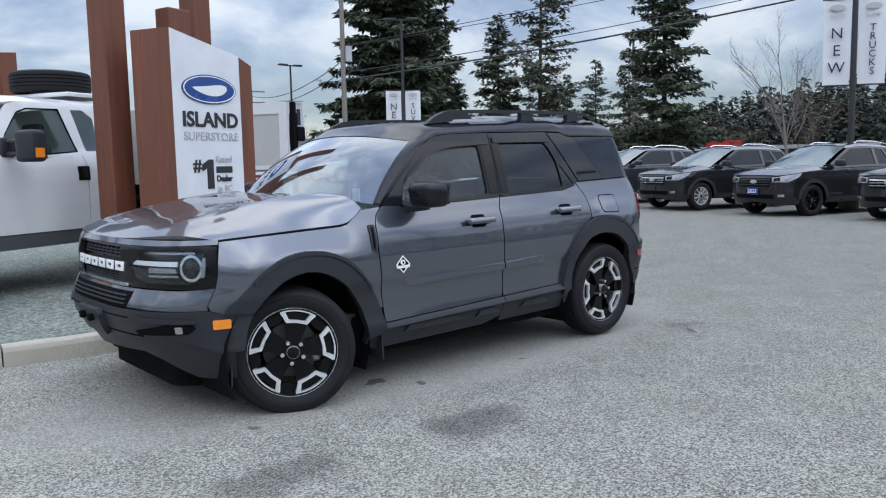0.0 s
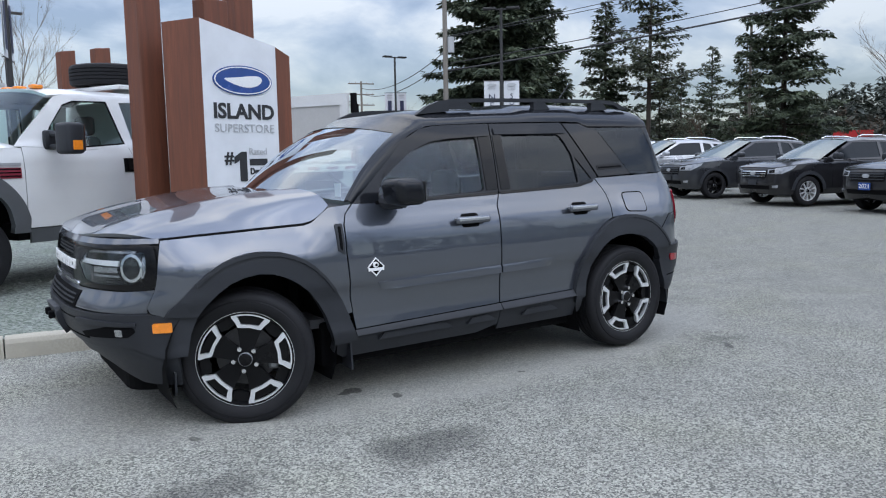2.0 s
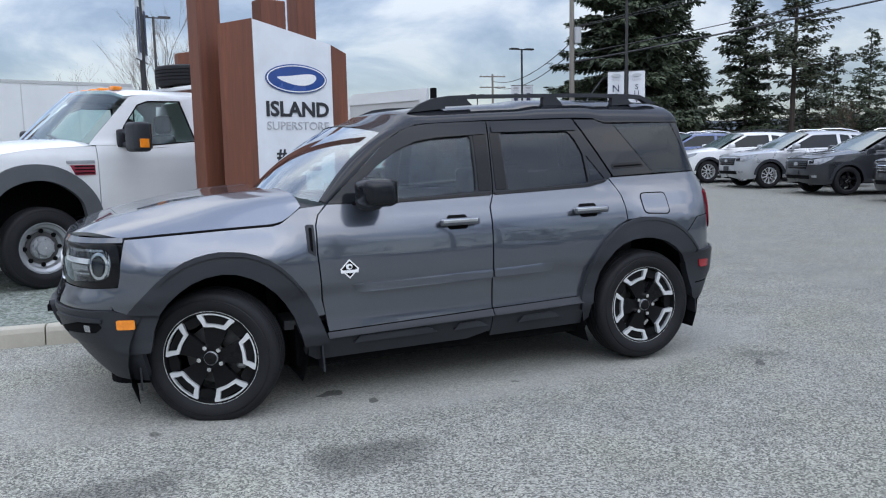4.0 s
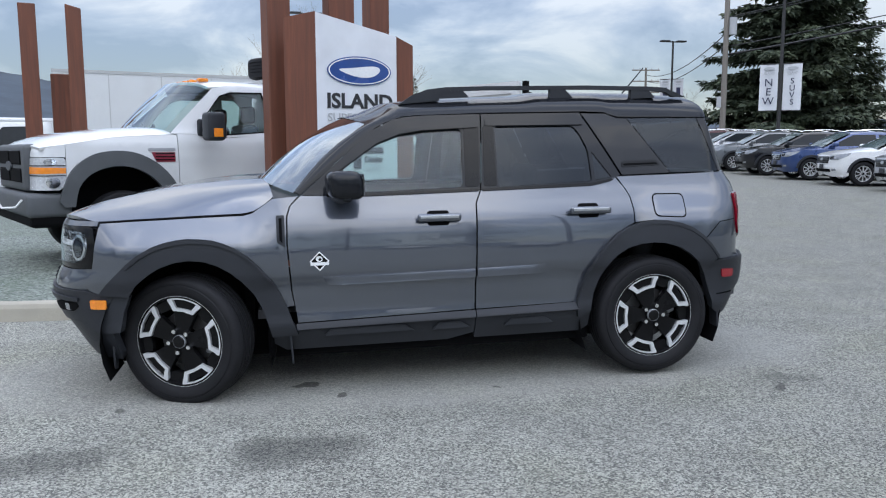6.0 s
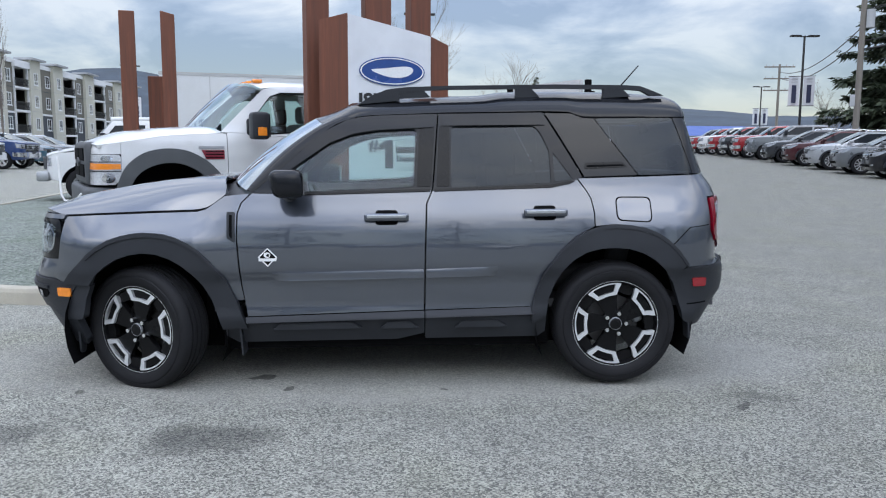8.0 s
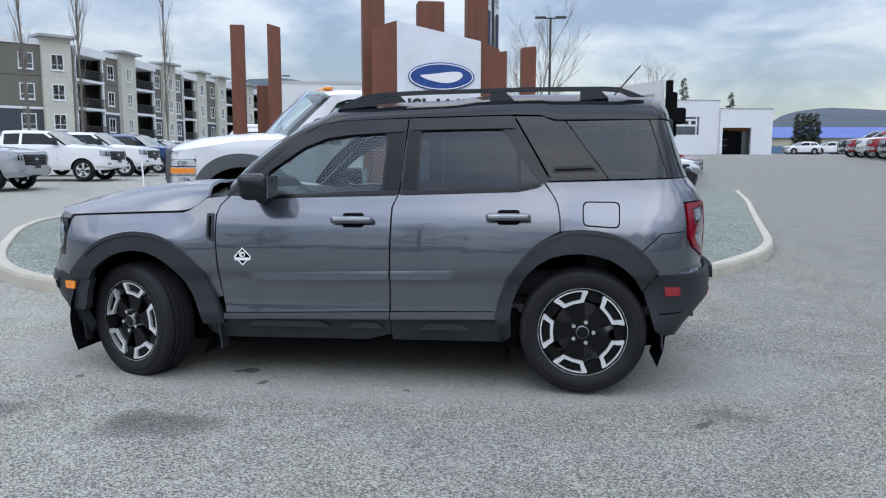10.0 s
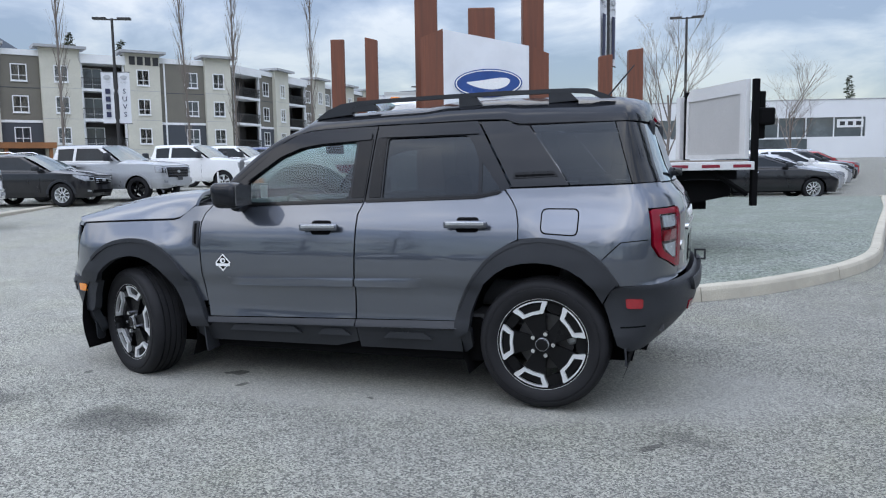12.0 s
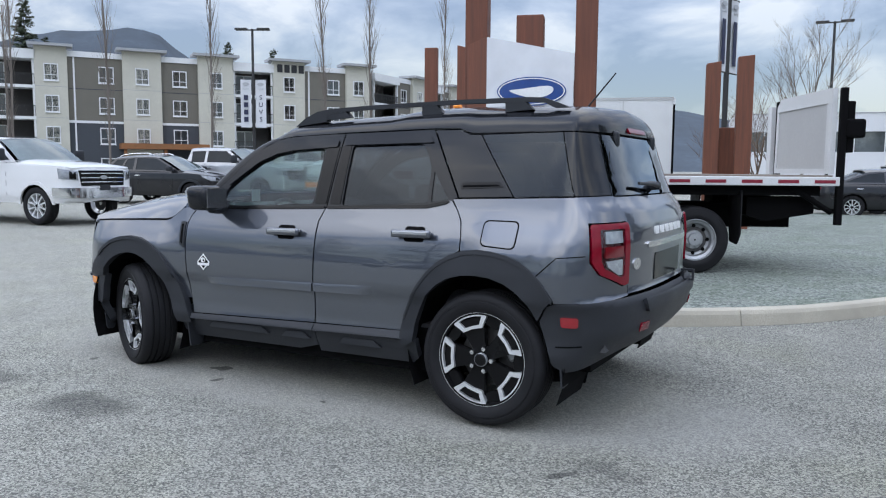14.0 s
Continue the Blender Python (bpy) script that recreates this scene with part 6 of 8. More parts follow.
    for mir in (False, True):
        panel(sk, "cabin_frame", [S(g0)] + [S(p) for p in panes], body, car, 0.0, 0.03, 0.2, mirror=mir)
        for p in panes:
            panel(sk, "window_pane", [S(p)], M_CARGLASS, car, -0.012, 0.004, 0.3, mirror=mir)
        for hx in (cx + 0.30, mid_ + 0.01, min(mid_ + 0.98, r2 - 0.02)):
            panel(sk, "door_gap", [S([(hx - 0.006, low + 0.16), (hx - 0.006, zb - 0.02), (hx + 0.006, zb - 0.02), (hx + 0.006, low + 0.16)])], M_DARK, car, 0.002, 0.003, 0.4, mirror=mir)
        sg = 1 if mir else -1
        bm = bx(cx + 0.26, cx + 0.44, sg * (hw + 0.10) - 0.10, sg * (hw + 0.10) + 0.10, zb + 0.02, zb + (0.17 if not truck else 0.30), 0.04, 2)
        part("door_mirror", bm, M_PLASTIC if truck or colour == "black" else body, car, smooth=True)
        for hx in (mid_ - 0.28, min(mid_ + 0.62, r2 - 0.35)):
            part("door_handle", bx(hx, hx + 0.2, sg * (hw + 0.012) - 0.012, sg * (hw + 0.012) + 0.012, zb - 0.16, zb - 0.125, 0.008), M_CHROME if colour in ("black", "charcoal") else body, car)
    # nose
    n0, n1 = low + 0.10, q["nose"]
    h = n1 - n0
    gz0, gz1 = (n0 + 0.42 * h, n0 + 0.93 * h) if truck else (n0 + 0.55 * h, n0 + 0.92 * h)
    gy = hw * (0.66 if truck else 0.52)
    gr = panel(sk, "grille", [[(-sk.fy(gy), gz1), (sk.fy(gy), gz1), (sk.fy(gy * 0.92), gz0), (-sk.fy(gy * 0.92), gz0)]], M_GLOSSBLACK, car, 0.012, 0.03, 0.2)
    for k in range(3):
        z = gz0 + (gz1 - gz0) * (0.22 + 0.28 * k)
        panel(sk, "grille_bar", [[(-sk.fy(gy * 0.93), z), (sk.fy(gy * 0.93), z), (sk.fy(gy * 0.93), z + 0.02), (-sk.fy(gy * 0.93), z + 0.02)]], M_CHROME if grille == "chrome" else M_PLASTIC, gr, 0.02, 0.012, 0.25)
    panel(sk, "maker_badge", [ellipse(0, (gz0 + gz1) / 2 + 0.02, 0.10, 0.045, 16)], M_STEEL, gr, 0.03, 0.01, 0.3)
    panel(sk, "lower_intake", [[(-sk.fy(hw * 0.6), n0 + 0.04), (-sk.fy(hw * 0.6), n0 + 0.24 * h), (sk.fy(hw * 0.6), n0 + 0.24 * h), (sk.fy(hw * 0.6), n0 + 0.04)]], M_DARK, car, 0.008, 0.02, 0.25)
    if truck:
        panel(sk, "front_bumper", [[(-sk.sx(nose + 0.42), n0 + 0.08 * h), (-sk.sx(nose + 0.42), n0 + 0.36 * h), (sk.sx(nose + 0.42), n0 + 0.36 * h), (sk.sx(nose + 0.42), n0 + 0.08 * h), (sk.fy(hw * 0.5), n0), (-sk.fy(hw * 0.5), n0)]], M_CHROME if grille == "chrome" else (body if colour != "silver" else M_STEEL), car, 0.05, 0.06, 0.2)
    panel(sk, "plate_holder", [[(-0.15, n0 + 0.26 * h), (-0.15, n0 + 0.26 * h + 0.13), (0.15, n0 + 0.26 * h + 0.13), (0.15, n0 + 0.26 * h)]], M_PLASTIC, car, 0.062 if truck else 0.02, 0.01, 0.3)
    for mir in (False, True):
        a, b = sk.fy(gy * 1.03), sk.sx(nose + (0.30 if truck else 0.42))
        zl0, zl1 = (gz0 + 0.10, gz1 + 0.01) if truck else (gz1 - 0.13, gz1 + 0.04)
        hl = panel(sk, "headlamp", [[(a, zl0 + 0.02), (a, zl1 - 0.02), (b, zl1 + 0.03), (b - 0.04, zl0 + 0.06)] if truck else [(a + 0.01, zl0 + 0.03), (a, zl1 - 0.03), ((a + b) / 2, zl1 + 0.015), (b + 0.10, zl1 + 0.065), (b + 0.02, zl1 - 0.01), ((a + b) / 2 + 0.05, zl0 + 0.03)]], M_FARLAMP, car, 0.012, 0.02, 0.15, mirror=mir)
        panel(sk, "lamp_core", [[(a + 0.05, zl0 + 0.05), (a + 0.05, zl1 - 0.05), (a + 0.20, zl1 - 0.03), (a + 0.20, zl0 + 0.06)]], M_GLOSSBLACK, hl, 0.016, 0.01, 0.2, mirror=mir)
        panel(sk, "fog_lamp", [[(sk.fy(hw * 0.70), n0 + 0.14 * h), (sk.fy(hw * 0.70), n0 + 0.25 * h), (sk.fy(hw * 0.84), n0 + 0.26 * h), (sk.fy(hw * 0.84), n0 + 0.15 * h)]], M_FARLAMP, car, 0.06 if truck else 0.014, 0.01, 0.2, mirror=mir)
        tz = zb - 0.10
        panel(sk, "tail_lamp", [[(sk.sx(tail - 0.22), tz), (sk.ry(hw * 0.72), tz + 0.02), (sk.ry(hw * 0.72), tz - (0.34 if truck else 0.20)), (sk.sx(tail - 0.16), tz - (0.34 if truck else 0.16))]], M_RED, car, 0.012, 0.02, 0.15, mirror=mir)
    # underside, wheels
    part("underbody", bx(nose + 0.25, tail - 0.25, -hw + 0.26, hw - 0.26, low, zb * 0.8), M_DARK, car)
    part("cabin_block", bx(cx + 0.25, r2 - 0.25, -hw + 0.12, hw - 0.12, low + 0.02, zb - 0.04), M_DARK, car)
    if truck:
        part("bed_floor", bx(r2, tail - 0.08, -hw + 0.18, hw - 0.18, zb * 0.62, zb * 0.66), M_DARK, car)
        part("cab_back", bx(r2 - 0.06, r2, -hw + 0.06, hw - 0.06, low + 0.1, zb + 0.02), body, car)
    elif kind == "sedan":
        patch("boot_lid", lambda u, v: (r2 - 0.05 + (tail - 0.12 - r2 + 0.05) * u, -abs(sk.at(sk.sx(r2 - 0.05 + (tail - 0.14 - r2) * u), zb).y) * (v * 2 - 1), zb + 0.03 * (1 - (v * 2 - 1) ** 4) - 0.02 * u), 5, 8, body, car, 0.03)
    else:
        for mir in (-1, 1):
            part("roof_bar", tube(bmesh.new(), [(r0 + 0.3, mir * yr * 0.9, roof - 0.02), (r0 + 0.45, mir * yr * 0.9, roof + 0.030), ((r0 + r1) / 2 + 0.2, mir * yr * 0.9, roof + 0.022), (r1 - 0.25, mir * yr * 0.9, roof - 0.035), (r1 - 0.1, mir * yr * 0.9, roof - 0.09)], 0.016, 8), M_CHROME if colour != "white" else M_PLASTIC, car, smooth=True)
    yw = hw - q["tw"] / 2 - 0.02
    st, wm = wheels or ("ten", M_ALLOY)
    for sx_, rot in ((xa, 0), (xr, 0)):
        wheel(car, R, q["tw"], R * 0.66, Matrix.Translation((sx_, -yw, R)), style=st, colour=wm)
        wheel(car, R, q["tw"], R * 0.66, Matrix.Translation((sx_, yw, R)) @ Matrix.Rotation(math.pi, 4, "Z"), style=st, colour=wm)
    return car


def stand(x, y, deg, wb):
    """The pose of a vehicle whose front axle is centred over x, y and whose tail points to deg."""
    return Matrix.Translation((x, y, 0)) @ Matrix.Rotation(radians(deg), 4, "Z") @ Matrix.Translation((wb / 2, 0, 0))


# the row on the east side
ROW = {}
ROW_LIST = [(-1, "suv", "black", "black parked SUV with chrome grille", "chrome", ("five", M_ALLOY)), (0, "suv", "black", "black parked SUV with gloss black wheels", "bar", ("five", M_GLOSSBLACK)), (1, "suv", "black", "black parked SUV with bright alloy wheels", "chrome", ("ten", M_ALLOY)),
            (2, "suv", "charcoal", "charcoal parked SUV with black wheels", "bar", ("five", M_GLOSSBLACK)), (3, "suv", "silver", "silver parked SUV with alloy wheels", "bar", ("ten", M_ALLOY)), (4, "suv", "white", "white parked SUV with alloy wheels", "bar", ("ten", M_ALLOY)),
            (5, "suv", "blue", "blue parked SUV with chrome grille", "chrome", ("ten", M_ALLOY)), (6, "suv", "black", "", "", None), (7, "suv", "grey", "grey parked SUV with alloy wheels", "chrome", ("ten", M_ALLOY)), (8, "suv", "silver", "", "", None),
            (9, "suv", "maroon", "maroon parked SUV with chrome grille", "chrome", ("ten", M_ALLOY)), (10, "suv", "charcoal", "", "", None), (11, "pickup", "grey", "grey parked pickup with black grille", "bar", ("five", M_ALLOY)), (12, "pickup", "red", "red parked pickup with chrome bumper", "chrome", ("five", M_ALLOY)),
            (13, "pickup", "charcoal", "charcoal parked pickup with chrome bumper", "chrome", ("five", M_ALLOY)), (14, "pickup", "red", "", "", None), (15, "pickup", "white", "white parked pickup with chrome bumper", "chrome", ("five", M_ALLOY)), (16, "pickup", "red", "", "", None), (17, "pickup", "charcoal", "", "", None)]
for k, kind, col, lab, gr, wh in ROW_LIST:
    wbk = SPEC[kind]["wb"]
    hwk = SPEC[kind]["hw"]
    # the near front wheel stands at the given spot
    px_, py_ = 14.62 + 0.45 * k, 3.3 + 3.05 * k
    a = -17.3
    ox_, oy_ = px_ + math.sin(radians(-a)) * (hwk - 0.1), py_ + math.cos(radians(a)) * (hwk - 0.1)
    pose_ = Matrix.Translation((0, 0, lot_height(px_ + 0.5, py_ + 1))) @ stand(ox_, oy_, a + random.uniform(-1.5, 1.5), wbk)
    key = (kind, col)
    if key in ROW and (not lab or k > 2 or k < 0):
        copy_thing(ROW[key], pose_)
    else:
        ROW[key] = vehicle(kind, col, lab or f"{col} parked {'SUV' if kind == 'suv' else 'pickup'} with alloy wheels", gr or "bar", wh, pose_, "vehicles parked in the east row")
        if k == 0:
            nx_ = -SPEC["suv"]["wb"] / 2 - SPEC["suv"]["fo"]
            dp = part("dealer_plate", bx(nx_ - 0.035, nx_ - 0.022, -0.16, 0.16, 0.50, 0.66, 0.004), M_BLUE, ROW[key], "blue dealer plate with white figures")
            lettering("plate_figures", "2021", 0.13, M_WHITE, dp, Matrix.Translation((nx_ - 0.037, 0, 0.58)) @ Matrix.Rotation(radians(-90), 4, "Z") @ Matrix.Rotation(radians(90), 4, "X"), "", 0.002, 0.26)

# the row before the flats
west = [("suv", "black", (-16.97, 13.96), 194, "black parked SUV with chrome grille bars", "chrome", ("ten", M_ALLOY)), ("pickup", "silver", (-15.86, 16.16), 187, "silver parked pickup with black grille and dark wheels", "bar", ("five", M_GLOSSBLACK)),
        ("pickup", "white", (-16.50, 21.88), 187, "white parked pickup with chrome wheels", "bar", ("five", M_ALLOY)), ("pickup", "white", (-17.46, 26.36), 187, "", "", None), ("pickup", "blue", (-18.02, 30.52), 180, "blue parked pickup with chrome bumper", "chrome", ("five", M_ALLOY)),
        ("suv", "teal", (-19.34, 35.51), 180, "teal parked SUV with alloy wheels", "bar", ("ten", M_ALLOY)), ("suv", "charcoal", (-20.88, 41.15), 180, "charcoal parked SUV with alloy wheels", "bar", ("ten", M_ALLOY)), ("suv", "grey", (-22.20, 46.33), 180, "", "", None),
        ("heavy_pickup", "white", (-13.57, 6.39), 187, "white parked heavy pickup with chrome grille and bumper", "chrome", ("ten", M_ALLOY))]
for kind, col, (px_, py_), a, lab, gr, wh in west:
    hwk, wbk = SPEC[kind]["hw"], SPEC[kind]["wb"]
    pose_ = Matrix.Translation((0, 0, lot_height(px_ - 1.2, py_ + 0.8))) @ stand(px_, py_ + (hwk - 0.1), a, wbk)
    key = (kind, col)
    if key in ROW and not lab:
        copy_thing(ROW[key], pose_)["group"] = "vehicles parked before the flats"
    else:
        ROW[key] = vehicle(kind, col, lab, gr, wh, pose_, "vehicles parked before the flats")

# the row behind the island
north = [("sedan", "black", "black parked sedan with bright alloy wheels"), ("sedan", "silver", "silver parked sedan with alloy wheels"), ("suv", "white", ""), ("sedan", "silver", ""), ("suv", "charcoal", ""), ("sedan", "black", ""), ("suv", "red", "red parked SUV with alloy wheels")]
for i, (kind, col, lab) in enumerate(north):
    hwk, wbk = SPEC[kind]["hw"], SPEC[kind]["wb"]
    pose_ = stand(4.9 + 0.62 * i, 22.6 + 3.3 * i, 196, wbk)
    key = (kind, col)
    if key in ROW:
        copy_thing(ROW[key], pose_)["group"] = "vehicles parked behind the island"
    else:
        ROW[key] = vehicle(kind, col, lab, "chrome", ("ten", M_ALLOY), pose_, "vehicles parked behind the island")

# cars beyond the showroom drive
for col, x, y, a in (("white", 31.0, 101.5, 10), ("white", 34.4, 102.3, 14), ("blue", 37.6, 103.0, 8)):
    copy_thing(ROW[("suv", col)], Matrix.Translation((0, 0, 1.16)) @ stand(x, y, a, 2.7))["group"] = "cars beyond the drive"


# ---- white flatbed truck on the island ----
M_GREYPLASTIC = surface("faded_grey_plastic", (0.075, 0.08, 0.085), 0.6, 0, 0.2, 4.0, 200.0, 0.15)
M_PANELGREY = surface("pale_grey_panel", (0.46, 0.46, 0.45), 0.55, 0, 0.08, 2.0, 60.0, 0.05)
M_TAPE_R = surface("red_reflective_tape", (0.22, 0.012, 0.03), 0.35, 0, 0.15, 30, 120, 0.0)


def flowing(pts, n=3):
    """The open line through pts, rounded."""
    q = [pts[0]] + list(pts) + [pts[-1]]
    out = []
    for i in range(len(pts) - 1):
        a, b, c, d = (np.array(k) for k in q[i:i + 4])
        for j in range(n):
            u = j / n
            out.append(tuple(float(k) for k in 0.5 * (2 * b + (c - a) * u + (2 * a - 5 * b + 4 * c - d) * u * u + (3 * b - a - 3 * c + d) * u ** 3)))
    return out + [pts[-1]]


def flatbed_truck():
    m = Matrix.Translation((-2.66, 4.43, 0.115)) @ Matrix.Rotation(radians(26.6), 4, "Z")
    t = thing("flatbed_truck", "white extended-cab flatbed truck standing on the gravel island", "truck", "", m)
    W = M_TRUCKWHITE
    side = [(0.3, 0.06), (0.5, 0.03), (0.62, 0.012), (0.9, 0.0), (1.15, 0.0), (1.3, 0.012), (1.40, 0.04), (1.46, 0.075), (1.93, 0.21), (2.02, 0.27)]
    front = [(0.3, 0.08), (0.5, 0.0), (0.8, 0.0), (1.2, 0.02), (1.34, 0.08), (2.0, 0.5)]
    rear = [(0.3, 0), (2.0, 0.03)]
    sk = Skin(-1.06, 2.16, -0.80, 2.02, 0.985, 5.0, 8.0, side, front, rear)
    S = lambda pts: [(sk.sx(x), z) for x, z in pts]
    arch_o = [(-0.84, 0.72), (-0.76, 0.95), (-0.66, 1.08), (-0.52, 1.17), (-0.34, 1.215), (-0.16, 1.21), (-0.02, 1.17), (0.12, 1.09), (0.23, 0.99), (0.32, 0.86), (0.37, 0.72)]
    arch_i = [(-0.70, 0.66), (-0.66, 0.84), (-0.57, 0.96), (-0.44, 1.03), (-0.30, 1.06), (-0.15, 1.05), (-0.02, 1.00), (0.09, 0.92), (0.17, 0.82), (0.21, 0.66)]
    arch_o, arch_i = flowing(arch_o), flowing(arch_i)
    for mir in (False, True):
        P = lambda n, pts, mat, off=0.0, th=0.02, step=0.1, own=t, holes=(), lab="": panel(sk, n, [S(pts)] + [S(h) for h in holes], mat, own, off, th, step, lab, mirror=mir)
        P("front_fender", [(-0.754, 1.274), (-0.3, 1.35), (0.1, 1.375), (0.365, 1.385), (0.365, 0.60), (0.365, 0.73)][:4] + [(0.365, 0.73)] + arch_o[::-1][1:-1] + [(-0.757, 0.955)], W)
        P("fender_flare", arch_o + [(0.36, 0.58), (0.20, 0.58)] + arch_i[::-1] + [(-0.80, 0.66)], M_GREYPLASTIC, 0.05, 0.07)
        P("cab_door", [(0.373, 0.62), (0.373, 1.395), (0.60, 1.392), (0.80, 1.345), (1.10, 1.365), (1.565, 1.40), (1.60, 1.30), (1.60, 0.62)], W)
        P("rear_cab_panel", [(1.608, 0.62), (1.608, 1.30), (1.575, 1.40), (2.12, 1.40), (2.12, 0.62)], W)
        P("rocker", [(0.40, 0.61), (2.12, 0.61), (2.12, 0.47), (0.40, 0.47)], M_GREYPLASTIC, -0.01)
        win1 = [(0.62, 1.415), (0.72, 1.60), (0.92, 1.83), (1.05, 1.875), (1.44, 1.885), (1.545, 1.43), (1.10, 1.395), (0.80, 1.375)]
        win2 = [(1.655, 1.44), (1.60, 1.88), (1.76, 1.885), (1.87, 1.80), (1.87, 1.44)]
        P("cab_frame", [(0.30, 1.40), (0.62, 1.70), (0.84, 1.905), (1.0, 1.945), (1.8, 1.955), (2.08, 1.95), (2.12, 1.405), (1.10, 1.370), (0.80, 1.350), (0.60, 1.395)], W, 0, 0.03, holes=[win1, win2])
        P("window_pane", win1, M_GLASS, -0.012, 0.004, 0.2)
        P("window_pane", win2, M_GLASS, -0.012, 0.004, 0.2)
        P("window_seal", win1, M_DARK, 0.003, 0.01, 0.2, holes=[[(x + (1.08 - x) * 0.035, z + (1.64 - z) * 0.06) for x, z in win1]])
        P("side_badge", [(0.08, 1.20), (0.33, 1.20), (0.33, 1.10), (0.13, 1.10)], M_TAPE_R, 0.008, 0.01)
        for z0 in (1.115, 1.148, 1.180):
            P("badge_slat", [(0.12, z0 + 0.012), (0.32, z0 + 0.012), (0.32, z0), (0.12, z0)], M_GLOSSBLACK, 0.011, 0.008)
        P("badge_bar", [(0.05, 1.245), (0.33, 1.245), (0.33, 1.215), (0.05, 1.215)], M_STEEL, 0.010, 0.01)
        P("door_handle", [(1.48, 1.28), (1.63, 1.28), (1.63, 1.13), (1.48, 1.13)], M_DARK, 0.006, 0.01)
        P("handle_grip", [(1.52, 1.27), (1.59, 1.27), (1.59, 1.15), (1.52, 1.15)], M_GLOSSBLACK, 0.02, 0.02)
        P("headlamp", [(-1.046, 1.15), (-0.78, 1.15), (-0.76, 1.12), (-0.76, 0.95), (-0.79, 0.86), (-0.83, 0.83), (-1.046, 0.83)], M_CLEARLENS, 0.006, 0.03)
        P("turn_lamp", [(-1.045, 1.06), (-0.765, 1.05), (-0.765, 0.995), (-1.045, 0.99)], M_AMBER, 0.012, 0.02)
        for z0, z1 in ((1.068, 1.076), (0.970, 0.978)):
            P("lamp_divider", [(-1.045, z1), (-0.765, z1), (-0.765, z0), (-1.045, z0)], M_DARK, 0.014, 0.01)
        P("lamp_bowl", ellipse(-0.90, 1.108, 0.060, 0.030, 16), M_CHROME, 0.012, 0.01)
        P("lamp_bowl", ellipse(-0.885, 0.905, 0.065, 0.055, 16), M_CHROME, 0.012, 0.01)
        P("cowl_side", [(-1.052, 1.155), (-0.759, 1.155), (-0.757, 1.275), (-0.95, 1.25), (-1.052, 1.245)], W)
        sg = 1 if mir else -1
        arm = part("mirror_arm", tube(bmesh.new(), [(0.66, sg * 0.95, 1.40), (0.64, sg * 1.25, 1.40)], 0.024, 8), M_PLASTIC, t)
        part("mirror_arm", tube(bmesh.new(), [(0.67, sg * 0.93, 1.52), (0.65, sg * 1.25, 1.52)], 0.024, 8), M_PLASTIC, t)
        part("mirror_mount", bx(0.60, 0.76, sg * 0.945 - 0.03, sg * 0.945 + 0.03, 1.37, 1.56, 0.025, 2), M_PLASTIC, t, smooth=True)
        bm = bx(0.55, 0.74, sg * 1.30 - 0.11, sg * 1.30 + 0.11, 1.32, 1.62, 0.04, 3)
        mr = part("tow_mirror", bm, M_PLASTIC, t, "large black tow mirror", smooth=True)
        part("mirror_lamp", bx(0.60, 0.70, sg * 1.412 - 0.005, sg * 1.412 + 0.005, 1.36, 1.45, 0.004), M_AMBER, mr)
        part("mirror_glass", bx(0.742, 0.746, sg * 1.30 - 0.09, sg * 1.30 + 0.09, 1.35, 1.60), M_CHROME, mr)

    def hood(u, v):
        v = v * 2 - 1
        x = -0.99 + 1.32 * u
        ze = float(np.interp(x, [-1.0, -0.72, -0.3, 0.1, 0.4], [1.245, 1.285, 1.355, 1.38, 1.395]))
        e = sk.at(sk.sx(max(x, -0.95)), ze)
        zc = float(np.interp(x, [-1.0, -0.9, -0.64, -0.19, 0.0, 0.4], [1.27, 1.32, 1.40, 1.455, 1.47, 1.48]))
        return (x - 0.07 * (1 - v * v) * (1 - u) - 0.12 * (1 - v * v) * u, e.y * v, ze + (zc - ze) * (1 - abs(v) ** 4))

    patch("bonnet", hood, 14, 18, W, t, 0.03)
    bot = lambda v: Vector((0.27 - 0.16 * (1 - v * v), -0.86 * v, 1.435 + 0.03 * (1 - v * v)))
    top = lambda v: Vector((0.845 - 0.20 * (1 - v * v), -0.675 * v, 1.935 + 0.070 * (1 - abs(v) ** 4) ** 0.7))
    patch("windscreen", lambda u, v: bot(v * 2 - 1).lerp(top(v * 2 - 1), u) + Vector((-0.6, 0, 0.7)) * 0.02 * math.sin(math.pi * u), 8, 10, M_GLASS, t)
    for sg in (-1, 1):
        part("wiper", tube(bmesh.new(), [(0.20, sg * 0.2 - 0.3, 1.465), (0.30, sg * 0.2 + 0.2, 1.53)], 0.010, 6), M_PLASTIC, t)
    patch("roof", lambda u, v: (0.84 + 1.26 * u - 0.20 * (1 - (v * 2 - 1) ** 2) * (1 - u), -0.755 * (v * 2 - 1) * (0.90 + 0.10 * min(1, u * 4)), 1.925 + 0.025 * min(1, u * 5) + 0.075 * (1 - abs(v * 2 - 1) ** 4) ** 0.7), 12, 14, W, t, 0.03)
    part("cab_back", bx(2.10, 2.15, -0.93, 0.93, 0.60, 1.96, 0.02), W, t)
    for i in range(5):
        y = (-0.48, -0.2, 0.0, 0.2, 0.48)[i]
        part("roof_lamp", bx(0.80, 0.92, y - 0.045, y + 0.045, 2.0, 2.045, 0.018, 2), M_AMBER, t, "amber clearance lamp", smooth=True)
    # face
    g = part("grille", bx(-1.085, -0.93, -0.73, 0.73, 0.81, 1.285, 0.05, 3), M_GREYPLASTIC, t, "dark grey grille surround", smooth=True)
